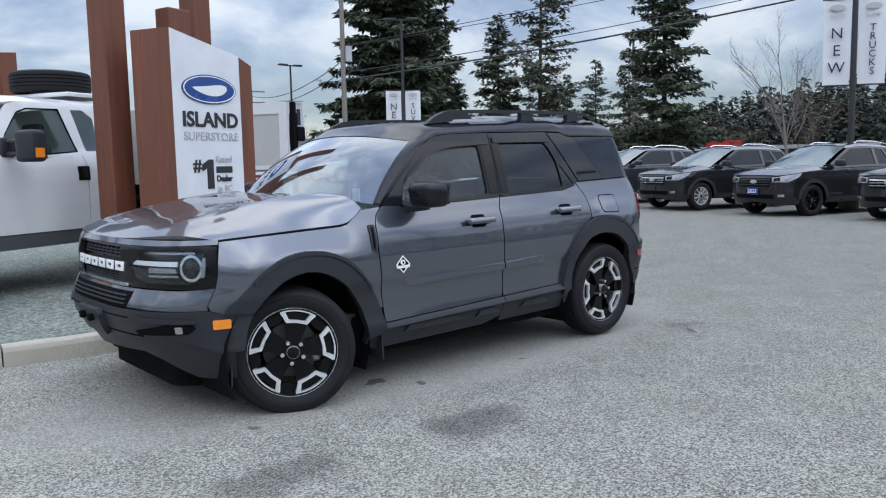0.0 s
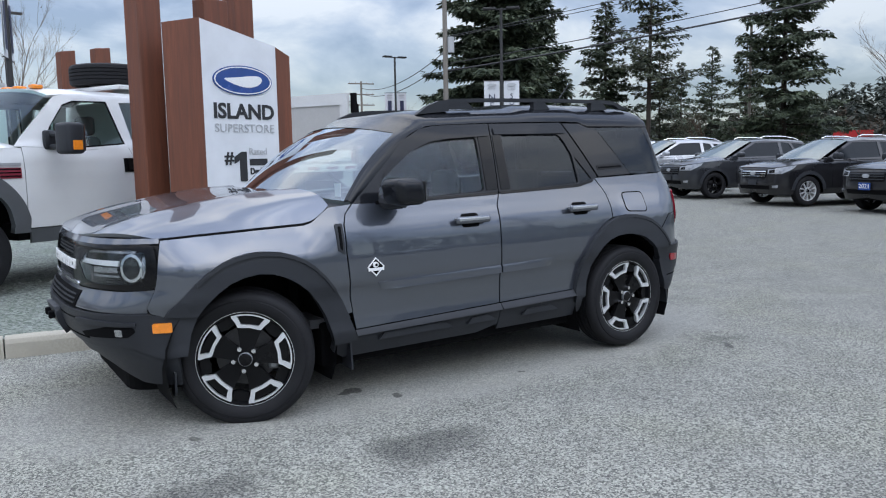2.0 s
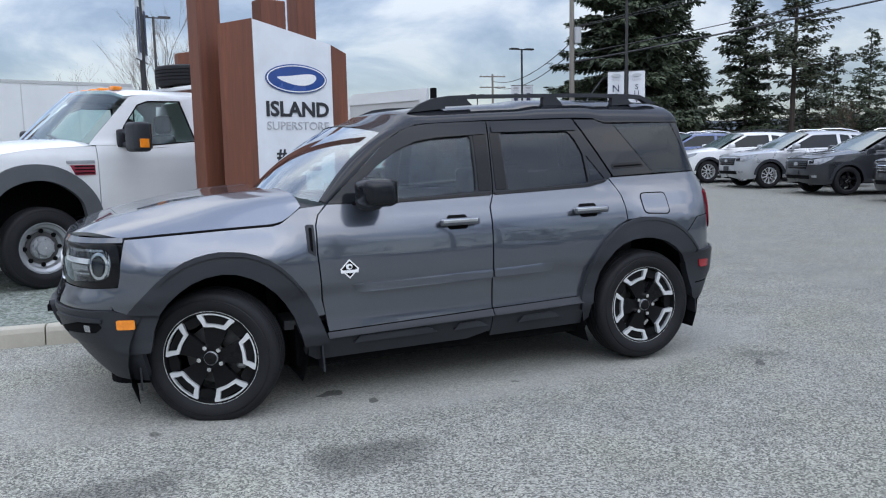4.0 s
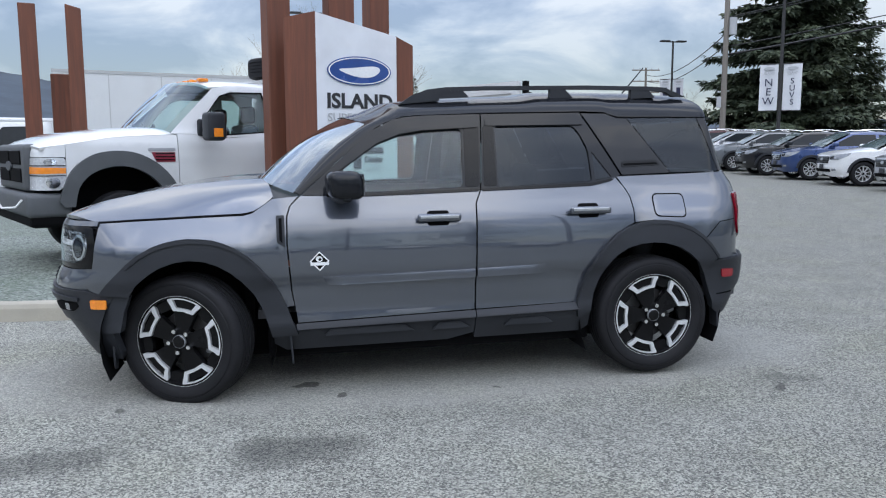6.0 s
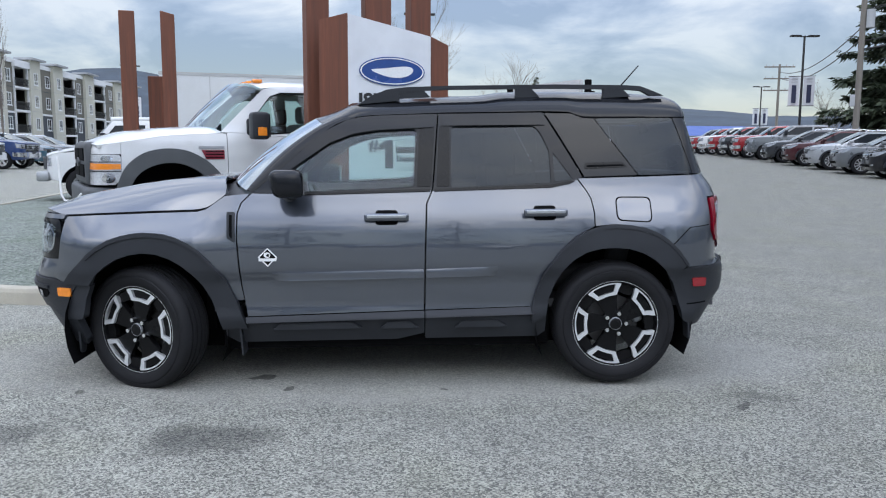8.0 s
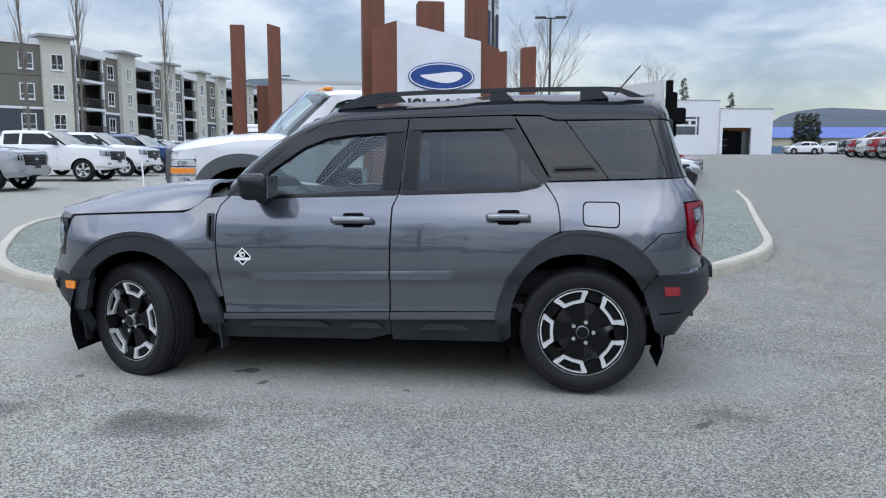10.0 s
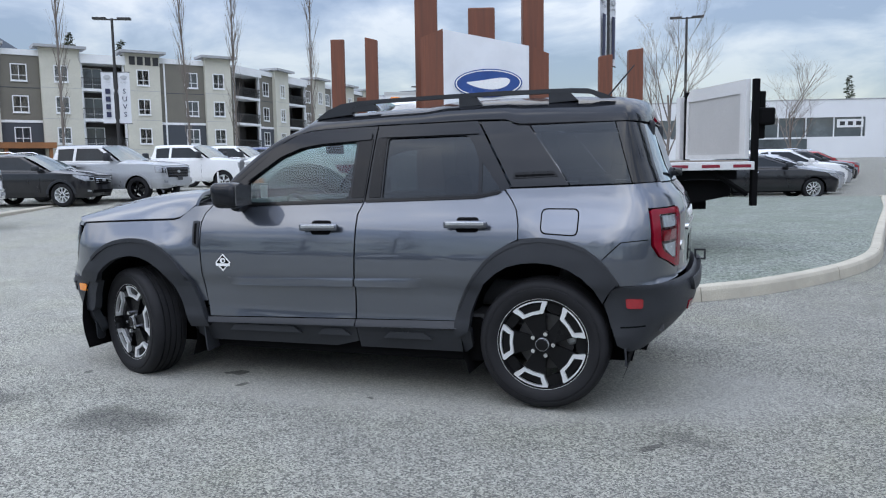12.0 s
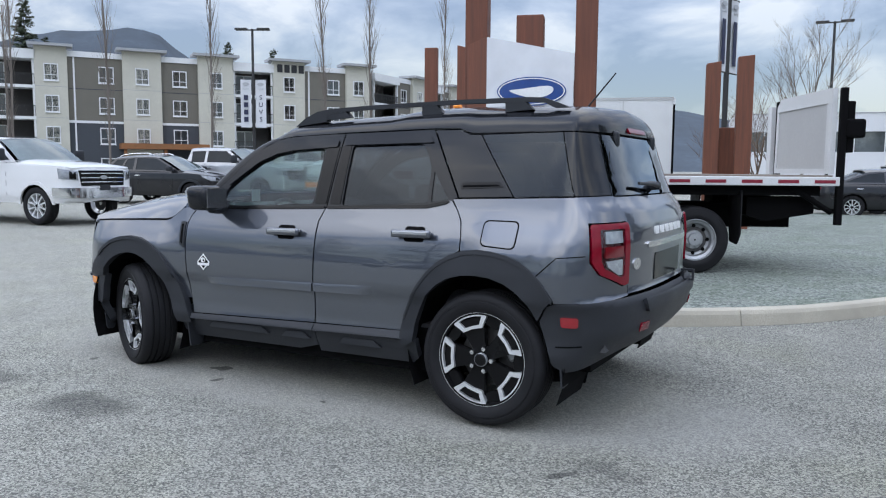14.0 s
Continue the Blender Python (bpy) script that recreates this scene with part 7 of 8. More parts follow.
    for z in (0.90, 1.08):
        for y in (-0.30, 0.30):
            part("grille_opening", bx(-1.098, -1.07, y - 0.27, y + 0.27, z, z + 0.14, 0.01), M_DARK, g)
    part("grille_badge", plate_yz([ellipse(0, 1.06, 0.12, 0.05, 20)], -1.112, -1.092), M_GREYPLASTIC, g)
    part("front_bumper", bx(-1.13, -0.72, -0.985, 0.985, 0.56, 0.80, 0.05, 3), M_GREYPLASTIC, t, "dark plastic front bumper", smooth=True)
    part("bumper_corner", bx(-1.1, -0.70, -0.96, 0.96, 0.46, 0.60, 0.04, 2), M_DARK, t)
    part("chassis", bx(-1.0, 5.1, -0.42, 0.42, 0.52, 0.82), M_DARK, t)
    part("engine_block", bx(-0.9, 0.4, -0.52, 0.52, 0.6, 1.2), M_DARK, t)
    part("cab_floor", bx(0.3, 2.1, -0.9, 0.9, 0.5, 0.66), M_DARK, t)
    part("dashboard", bx(0.15, 0.62, -0.80, 0.80, 1.0, 1.42, 0.06), M_SEAT, t)
    for y in (-0.42, 0.42):
        part("seat", bx(1.30, 1.46, y - 0.26, y + 0.26, 0.75, 1.52, 0.06, 3), M_SEAT, t, smooth=True)
        part("headrest", bx(1.38, 1.48, y - 0.14, y + 0.14, 1.53, 1.74, 0.05, 3), M_SEAT, t, smooth=True)
    # spare tyre on the roof
    rack = part("roof_bar", bx(1.80, 2.46, -0.55, 0.60, 2.06, 2.11, 0.015), W, t, "white roof rack")
    sp = wheel(t, 0.44, 0.24, 0.25, Matrix.Translation((2.17, 0.10, 2.26)) @ Matrix.Rotation(radians(90), 4, "X"), style="steel", colour=M_STEEL)
    # deck
    deck = part("deck", bx(2.36, 5.36, -1.2, 1.2, 1.06, 1.165, 0.008), W, t, "white steel deck edge")
    part("deck_planks", bx(2.40, 5.30, -1.14, 1.14, 1.165, 1.185), M_DECK, deck)
    for sg in (-1, 1):
        for i in range(7):
            x = 2.55 + 0.42 * i
            part("reflective_strip", bx(x, x + 0.24, sg * 1.202 - 0.003, sg * 1.202 + 0.003, 1.09, 1.128), M_TAPE_R, deck)
    part("deck_beam", bx(2.45, 5.2, -1.05, 1.05, 0.94, 1.06), M_DARK, deck)
    head = part("headboard", bx(2.34, 2.42, -1.18, 1.18, 1.10, 1.92, 0.01), M_PANELGREY, t)
    # tail lift folded upright
    lift = part("tail_lift", plate_yz([[(-1.12, 1.20), (0.60, 1.20), (0.58, 2.10), (0.45, 2.20), (-1.12, 2.20)], [(-0.98, 1.26), (-0.98, 2.03), (0.52, 2.03), (0.54, 1.26)]], 5.26, 5.32), W, t, "white tail-lift platform folded upright")
    part("lift_panel", bx(5.275, 5.305, -1.0, 0.55, 1.24, 2.05), M_PANELGREY, lift)
    for y in (-1.16, 0.80):
        part("lift_post", bx(5.335, 5.41, y - 0.035, y + 0.035, 0.60 if y < 0 else 0.9, 2.20, 0.006), M_DARK, t, "black lift rail")
    part("lift_post", bx(5.30, 5.38, 0.90, 1.04, 1.19, 2.14, 0.006), W, t, "white lift post")
    part("bumper_hoop", tube(bmesh.new(), [(-1.35, -0.66, 1.13), (-1.33, -0.67, 0.72), (-1.30, -0.70, 0.66), (-1.20, -0.82, 0.67), (-1.15, -0.86, 0.74)], 0.011, 6), M_WHITE, t, "white bent rod on the front bumper", smooth=True)
    for y in (-1.10, 0.66):
        part("lift_arm", bx(5.42, 5.52, y - 0.05, y + 0.05, 1.45, 2.05, 0.02), M_DARK, t)
        part("lift_hinge", bx(5.40, 5.62, y - 0.12, y + 0.12, 1.62, 1.84, 0.03), M_DARK, t)
    part("lift_brace", tube(bmesh.new(), [(4.85, -1.05, 1.05), (5.34, -1.05, 0.74)], 0.035, 6), M_DARK, t)
    for sg in (-1, 1):
        part("mud_flap", plate_yz([rounded([(sg * 0.62, 1.0), (sg * 1.12, 1.0), (sg * 1.12, 0.48), (sg * 1.0, 0.34), (sg * 0.72, 0.36)], 0.04)], 4.26, 4.275), M_TYRE, t)
        part("side_box", plate_xz([[(4.4, 0.92), (5.2, 0.92), (5.2, 0.72), (4.62, 0.62), (4.4, 0.70)]], sg * 0.5, sg * 0.9), M_DARK, t)
        part("wheel_house", plate_xz([arch(-0.23, 0.6, 0.50, 0, 180)], sg * 0.56, sg * 0.58), M_DARK, t)
    fl = Matrix.Rotation(math.pi, 4, "Z")
    for x, ys in ((-0.20, (0.86,)), (3.75, (0.98, 0.68))):
        for y in ys:
            wheel(t, 0.405, 0.225, 0.255, Matrix.Translation((x, -y, 0.40)), style="steel", colour=M_STEEL)
            wheel(t, 0.405, 0.225, 0.255, Matrix.Translation((x, y, 0.40)) @ fl, style="steel", colour=M_STEEL)
    part("rear_axle", rod(bmesh.new(), (3.75, -0.9, 0.40), (3.75, 0.9, 0.40), 0.09), M_DARK, t)
    return t


flatbed_truck()


def box_truck():
    m = Matrix.Translation((-5.55, 13.1, 0.115)) @ Matrix.Rotation(radians(15), 4, "Z")
    t = thing("box_truck", "white box truck with a van cab on the gravel island", "truck", "", m)
    W = M_TRUCKWHITE
    bxo = part("cargo_box", bx(0.0, 4.45, 0.0, 2.2, 0.85, 2.93, 0.02), W, t, "smooth white cargo box")
    for z in (0.86, 2.88):
        for y in (-0.01, 2.2):
            part("box_rail", bx(-0.01, 4.46, y, y + 0.012, z, z + 0.07), M_PANELGREY, bxo)
    for x in (1.1, 2.2, 3.3):
        part("box_seam", bx(x, x + 0.02, -0.006, 0.0, 0.93, 2.86), M_PANELGREY, bxo)
    part("rear_door", bx(4.45, 4.48, 0.16, 2.04, 0.92, 2.74), M_PANELGREY, bxo)
    for y in (0.06, 2.06):
        part("door_frame", bx(4.44, 4.50, y, y + 0.08, 0.85, 2.86), M_DARK, bxo)
    part("door_header", bx(4.45, 4.50, 0.0, 2.2, 2.78, 2.93), W, bxo)
    side = [(0.3, 0.06), (0.5, 0.0), (1.0, 0.0), (1.2, 0.03), (1.75, 0.14), (1.9, 0.2)]
    front = [(0.3, 0.1), (0.5, 0.0), (0.95, 0.03), (1.2, 0.1), (1.9, 0.6)]
    sk = Skin(-2.55, 0.05, -2.1, -0.1, 0.96, 3.2, 8, side, front, [(0.3, 0), (2, 0)])
    cab = new("van_cab")
    cab.parent = t
    cab.matrix_basis = Matrix.Translation((0, 1.1, 0))
    S = lambda pts: [(sk.sx(x), z) for x, z in pts]
    wx = -1.72
    for mir in (False, True):
        lp = [(0, 0.52), (0, 1.02), (sk.fy(0.6), 1.04), (sk.sx(-1.9), 1.12), (sk.sx(-1.5), 1.22), (sk.sx(0.0), 1.22), (sk.sx(0.0), 0.45)] + S([(x, max(z, 0.45)) for x, z in arch(wx, 0.37, 0.45, 0, 180)]) + [(sk.sx(-2.3), 0.5)]
        panel(sk, "cab_body", [lp], W, cab, 0, 0.03, 0.15, mirror=mir)
        win = [(-1.35, 1.27), (-1.0, 1.72), (-0.35, 1.74), (-0.35, 1.26)]
        panel(sk, "cab_frame", [S([(-1.55, 1.22), (-1.05, 1.82), (0.0, 1.84), (0.0, 1.22)]), S(win)], W, cab, 0, 0.03, 0.2, mirror=mir)
        panel(sk, "window_pane", [S(win)], M_CARGLASS, cab, -0.01, 0.004, 0.3, mirror=mir)
        panel(sk, "headlamp", [[(sk.fy(0.60), 0.80), (sk.fy(0.60), 0.98), (sk.fy(0.90), 0.99), (sk.fy(0.90), 0.80)]], M_REFLECTOR, cab, 0.012, 0.02, 0.2, mirror=mir)
        sg = 1 if mir else -1
        part("door_mirror", bx(-1.3, -1.18, sg * 1.12 - 0.09, sg * 1.12 + 0.09, 1.22, 1.55, 0.03, 2), M_PLASTIC, cab, smooth=True)
    patch("bonnet", lambda u, v: (-2.47 + 0.95 * u - 0.05 * (1 - (v * 2 - 1) ** 2), (v * 2 - 1) * abs(sk.at(sk.sx(-2.46 + 0.93 * u), 1.05).y), 1.03 + 0.20 * u ** 0.8 + 0.06 * (1 - (v * 2 - 1) ** 4)), 8, 10, W, cab, 0.02)
    patch("windscreen", lambda u, v: Vector((-1.53 - 0.15 * (1 - (v * 2 - 1) ** 2), -0.86 * (v * 2 - 1), 1.26)).lerp(Vector((-1.05 - 0.1 * (1 - (v * 2 - 1) ** 2), -0.76 * (v * 2 - 1), 1.82)), u), 5, 8, M_SCREEN, cab)
    part("roof", bx(-1.1, 0.02, -0.78, 0.78, 1.80, 1.92, 0.05, 3), W, cab, smooth=True)
    part("grille", bx(-2.57, -2.50, -0.58, 0.58, 0.72, 1.0, 0.02), M_GREYPLASTIC, cab)
    part("front_bumper", bx(-2.68, -2.42, -0.94, 0.94, 0.46, 0.68, 0.05, 2), M_STEEL, cab, smooth=True)
    part("chassis", bx(-2.3, 4.4, 0.65, 1.55, 0.45, 0.85), M_DARK, t)
    part("cab_block", bx(-2.2, 0.0, 0.3, 1.9, 0.42, 1.15), M_DARK, t)
    fl = Matrix.Rotation(math.pi, 4, "Z")
    for x in (wx, 2.9):
        wheel(t, 0.37, 0.22, 0.22, Matrix.Translation((x, 0.26, 0.37)), style="steel", colour=M_STEEL)
        wheel(t, 0.37, 0.22, 0.22, Matrix.Translation((x, 1.94, 0.37)) @ fl, style="steel", colour=M_STEEL)


box_truck()


# ---- buildings ----
M_CREAM = surface("cream_siding", (0.52, 0.505, 0.43), 0.85, 0, 0.08, 0.6, 12.0, 0.1)
M_TAUPE = surface("taupe_siding", (0.155, 0.145, 0.12), 0.85, 0, 0.1, 0.6, 12.0, 0.1)
M_SLATE = surface("slate_siding", (0.055, 0.062, 0.072), 0.85, 0, 0.1, 0.6, 12.0, 0.1)
M_TRIMWHITE = surface("white_trim", (0.70, 0.71, 0.71), 0.6, 0, 0.06, 1.0, 20.0, 0.05)
M_WINDOW = surface("window_glass", (0.10, 0.115, 0.12), 0.07, 0, 0.5, 0.35, 3.0, 0.0, coat=0.8, spec=0.8)
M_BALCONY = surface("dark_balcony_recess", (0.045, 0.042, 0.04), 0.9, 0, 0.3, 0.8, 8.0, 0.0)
M_RAIL = surface("dark_balcony_rail", (0.035, 0.035, 0.035), 0.5, 0.3, 0.2, 2.0, 30.0, 0.0)
M_ROOFGREY = surface("grey_roof_edge", (0.34, 0.35, 0.36), 0.7, 0, 0.1, 1.0, 20.0, 0.05)
M_WARMWOOD = surface("warm_timber_cladding", (0.24, 0.10, 0.035), 0.7, 0, 0.2, 2.0, 20.0, 0.1)
M_CLADWHITE = surface("white_metal_cladding", (0.66, 0.67, 0.68), 0.5, 0, 0.05, 0.5, 10.0, 0.03)


def apartment_block(m, bays, label, entrance):
    b = thing("apartment_building", label, "building", "apartment wings", m)
    H, ST = 12.35, 3.05
    first, last = bays[0][1], bays[-1][2]
    proto = {}

    def window(x, y, z, w=1.25, h=1.45):
        win = new("window")
        win.parent = b
        win.matrix_basis = Matrix.Translation((x, y, z))
        key = (round(w, 2), round(h, 2))
        if key not in proto:
            fr = plate_xz([[(-w / 2 - 0.1, -h / 2 - 0.12), (w / 2 + 0.1, -h / 2 - 0.12), (w / 2 + 0.1, h / 2 + 0.1), (-w / 2 - 0.1, h / 2 + 0.1)], [(-w / 2, -h / 2), (-w / 2, h / 2), (w / 2, h / 2), (w / 2, -h / 2)]], -0.07, 0.05)
            box(fr, -0.03, 0.03, -0.05, 0.02, -h / 2, h / 2)
            box(fr, -w / 2, w / 2, -0.05, 0.02, -h / 2 + 0.42, -h / 2 + 0.48)
            o1 = part("window_frame", fr, M_TRIMWHITE, win)
            o2 = part("pane", bx(-w / 2, w / 2, 0.0, 0.015, -h / 2, h / 2), M_WINDOW, win)
            o3 = part("sill", bx(-w / 2 - 0.14, w / 2 + 0.14, -0.12, 0.0, -h / 2 - 0.18, -h / 2 - 0.12), M_TRIMWHITE, win)
            proto[key] = (o1, o2, o3)
        else:
            for o in proto[key]:
                again(o, Matrix(), win)

    for kind, x0, x1 in bays:
        c = (x0 + x1) / 2
        if kind == "bal":
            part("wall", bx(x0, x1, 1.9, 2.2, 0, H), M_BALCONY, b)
            for s in range(4):
                z = s * ST + 0.15
                part("balcony_floor", bx(x0, x1, -0.25, 1.9, z - 0.28, z, 0.0), M_TRIMWHITE, b)
                rail = bx(x0 + 0.05, x1 - 0.05, -0.22, -0.17, z + 1.0, z + 1.08)
                n = int((x1 - x0) / 0.16)
                for i in range(n + 1):
                    x = x0 + 0.06 + (x1 - x0 - 0.12) * i / n
                    box(rail, x - 0.02, x + 0.02, -0.21, -0.18, z + 0.05, z + 1.0)
                part("balcony_rail", rail, M_RAIL, b)
                window((x0 + x1) / 2 - 0.6, 1.84, z + 1.15, 1.7, 2.0)
            part("balcony_post", bx(x0 + 0.02, x0 + 0.22, -0.2, 0.05, 0, H), M_TRIMWHITE, b)
            part("balcony_post", bx(x1 - 0.22, x1 - 0.02, -0.2, 0.05, 0, H), M_TRIMWHITE, b)
            part("parapet", bx(x0 - 0.1, x1 + 0.1, -0.45, 2.0, H - 0.55, H + 0.35), M_TRIMWHITE, b)
        elif kind == "taupe":
            part("wall", bx(x0, x1, 0.0, 0.4, 2 * ST - 0.1, H), M_TAUPE, b)
            part("wall", bx(x0, x1, 0.0, 0.4, 0, 2 * ST - 0.35), M_SLATE, b)
            part("belt_course", bx(x0, x1, -0.05, 0.3, 2 * ST - 0.35, 2 * ST - 0.1), M_TRIMWHITE, b)
            part("belt_course", bx(x0, x1, -0.02, 0.3, 3 * ST - 0.05, 3 * ST + 0.02), M_SLATE, b)
            part("parapet", bx(x0, x1, -0.12, 0.5, H - 0.1, H + 0.45), M_TRIMWHITE, b)
            for s in range(4):
                for x in ([c] if x1 - x0 < 4.5 else [c + 1.0]):
                    window(x, 0.0, H - 1.75 - ST * s)
            if x1 - x0 > 4.5:
                part("corner_trim", bx(x0 + 0.5, x0 + 0.66, -0.04, 0.1, 0, H - 0.1), M_TRIMWHITE, b)
        else:
            part("wall", bx(x0, x1, -0.45, 0.4, 0, H + 0.75), M_CREAM, b)
            for s in range(1, 4):
                part("wall_joint", bx(x0, x1, -0.46, 0.0, s * ST + 0.05, s * ST + 0.09), M_ROOFGREY, b)
            cap = bx(x0 - 0.55, x1 + 0.55, -1.1, 1.4, H + 0.72, H + 0.98)
            part("roof_cap", cap, M_ROOFGREY, b)
            for s in range(4):
                window(c, -0.45, H - 1.75 - ST * s, 1.1, 1.45)
    part("roof", bx(first, last, 0.4, 14, H - 0.3, H), M_ROOFGREY, b)
    part("rear_wall", bx(first, last, 13.6, 14, 0, H), M_TAUPE, b)
    part("end_wall", bx(first - 0.3, first, 0, 14, 0, H), M_TAUPE, b)
    part("end_wall", bx(last, last + 0.3, 0, 14, 0, H), M_TAUPE, b)
    if entrance:
        part("entrance_canopy", bx(7.4, 15.9, -3.2, 0.0, 3.2, 3.75), M_WARMWOOD, b, "warm timber entrance canopy")
        for x in (7.8, 11.6, 15.4):
            part("canopy_post", bx(x - 0.15, x + 0.15, -3.0, -2.7, 0, 3.2), M_WARMWOOD, b)
        # plain bars in place of the building's number
        for i in range(4):
            x = 23.75 + 0.80 * i
            part("number_bar", bx(x, x + 0.58, -0.52, -0.45, H - 0.45, H + 0.40), M_INK, b, "plain dark bar on the parapet")
    return b


apartment_block(Matrix.Translation((-69.59, 43.5, 0)) @ Matrix.Rotation(radians(55.1), 4, "Z"),
                [("bal", -12.0, -6.0), ("bal", -6.0, -0.05), ("cream", -0.05, 2.85), ("taupe", 2.85, 7.9), ("cream", 7.9, 11.63), ("taupe", 11.63, 15.33), ("cream", 15.33, 19.0), ("bal", 19.0, 23.3), ("cream", 23.3, 26.85), ("taupe", 26.85, 31.75), ("cream", 31.75, 34.67)],
                "four-storey apartment building in cream, taupe and slate siding with balconies", True)
apartment_block(Matrix.Translation((-50.3, 73.2, 0)) @ Matrix.Rotation(radians(93.0), 4, "Z"),
                [("bal", 0.2, 6.0), ("taupe", 6.0, 9.6), ("cream", 9.6, 13.2), ("bal", 13.2, 18.6), ("taupe", 18.6, 21.0), ("cream", 21.0, 24.6), ("taupe", 24.6, 27.6), ("bal", 27.6, 32.0), ("cream", 32.0, 35.4), ("taupe", 35.4, 40.0), ("cream", 40.0, 43.6), ("bal", 43.6, 49.0), ("taupe", 49.0, 53.0), ("cream", 53.0, 57.0), ("bal", 57.0, 63.0), ("taupe", 63.0, 68.0), ("cream", 68.0, 72.0), ("bal", 72.0, 78.0), ("cream", 78.0, 82.0)],
                "far apartment wing in cream and taupe siding with balconies", False)


def dealership():
    # low white showroom seen past the island
    m = Matrix.Translation((21.4, 98.3, 1.12)) @ Matrix.Rotation(radians(11), 4, "Z")
    b = thing("showroom", "low white showroom building with dark windows and an open service bay", "building", "", m)
    # service block
    part("wall", plate_xz([[(0, -0.5), (0, 5.7), (6.7, 5.7), (6.7, -0.5), (4.0, -0.5), (4.0, 3.4), (0.3, 3.4), (0.3, -0.5)]], -0.4, 0), M_CLADWHITE, b)
    part("coping", bx(-0.05, 6.75, -0.45, 0.1, 5.7, 5.82), M_ROOFGREY, b)
    part("bay_lintel", plate_xz([[(0.3, 3.4), (4.0, 3.4), (4.0, 2.9), (1.6, 3.1), (0.3, 3.2)]], 0.6, 0.8), M_WARMWOOD, b, "orange-brown lintel of the service bay")
    part("bay_back", bx(0.0, 6.0, 7.0, 7.2, 0, 5), M_SLATE, b)
    part("bay_window", bx(0.4, 3.9, 6.8, 6.95, 0.6, 2.9), M_WINDOW, b)
    for z in (1.2, 2.0):
        part("bay_rail", bx(0.4, 3.9, 6.6, 6.7, z, z + 0.1), M_TRIMWHITE, b)
    part("side_wall", bx(6.4, 6.7, 0, 16, -0.5, 5.7), M_CLADWHITE, b)
    part("roof", bx(0, 6.6, -0.2, 16, 5.3, 5.5), M_ROOFGREY, b)
    # showroom wing
    part("wing_wall", bx(-34, -0.02, 0.0, 0.4, 4.75, 6.75), M_CLADWHITE, b)
    part("wing_wall", bx(-2.6, -0.02, 0.0, 0.4, -0.5, 4.75), M_CLADWHITE, b)
    part("wing_wall", bx(-34, -2.6, 0.0, 0.4, -0.5, 2.5), M_CLADWHITE, b)
    part("wing_window", bx(-34, -2.6, 0.2, 0.28, 2.5, 4.75), M_WINDOW, b)
    for i in range(11):
        part("mullion", bx(-34 + 3.1 * i, -33.9 + 3.1 * i, 0.02, 0.36, 2.5, 4.75), M_TRIMWHITE, b)
    part("entrance_glass", bx(-16, -9, -0.06, 0.0, -0.4, 2.3), M_WINDOW, b, "dark glazed showroom entrance")
    part("window_sign", bx(-5.7, -2.8, 0.08, 0.16, 3.55, 4.5), M_TRIMWHITE, b, "white sign board in the window band")
    for k in range(3):
        part("sign_bar", bx(-5.4 + 0.9 * k, -4.85 + 0.9 * k, 0.05, 0.075, 3.8, 4.25), M_INK, b)
    part("coping", bx(-34, 0.05, -0.05, 0.5, 6.75, 6.87), M_ROOFGREY, b)
    part("wing_roof", bx(-34, -0.5, 0.4, 16, 6.3, 6.5), M_ROOFGREY, b)
    part("end_wall", bx(-34.3, -34, 0, 16, -0.5, 6.75), M_CLADWHITE, b)


dealership()
blue_hall = thing("blue_roofed_hall", "long pale hall with a bright blue metal roof", "building", "", Matrix.Translation((35.0, 133.5, 1.0)) @ Matrix.Rotation(radians(10), 4, "Z"))
part("wall", bx(0, 44, 0, 12, -0.5, 3.0), surface("pale_yellow_wall", (0.46, 0.43, 0.33), 0.8), blue_hall)
part("door_band", bx(1, 43, -0.05, 0.02, 0.3, 1.5), surface("blue_wall_band", (0.10, 0.18, 0.30), 0.7), blue_hall)
part("roof", slab(bmesh.new(), [[(-0.6, 2.9), (6, 4.9), (12.6, 2.9)]], lambda u, v: (-0.5, u, v), lambda u, v: (44.5, u, v)), surface("blue_metal_roof", (0.015, 0.07, 0.30), 0.45, 0, 0.1, 0.4, 5.0, 0.0), blue_hall)
red_shop = thing("red_signed_shop", "low dark shop with a red sign behind the parked cars", "building", "", Matrix.Translation((58, 27, 0)) @ Matrix.Rotation(radians(-70), 4, "Z"))
part("wall", bx(-9, 9, 0, 8, 0, 2.1), surface("brown_shop_wall", (0.07, 0.06, 0.055), 0.8), red_shop)
part("fascia", bx(-9.2, 9.2, -0.5, 8.2, 2.1, 2.4), M_ROOFGREY, red_shop)
part("sign_board", bx(-3.5, -0.7, -0.6, -0.5, 2.42, 2.92), surface("red_sign", (0.42, 0.02, 0.02), 0.5), red_shop, "plain red sign board")

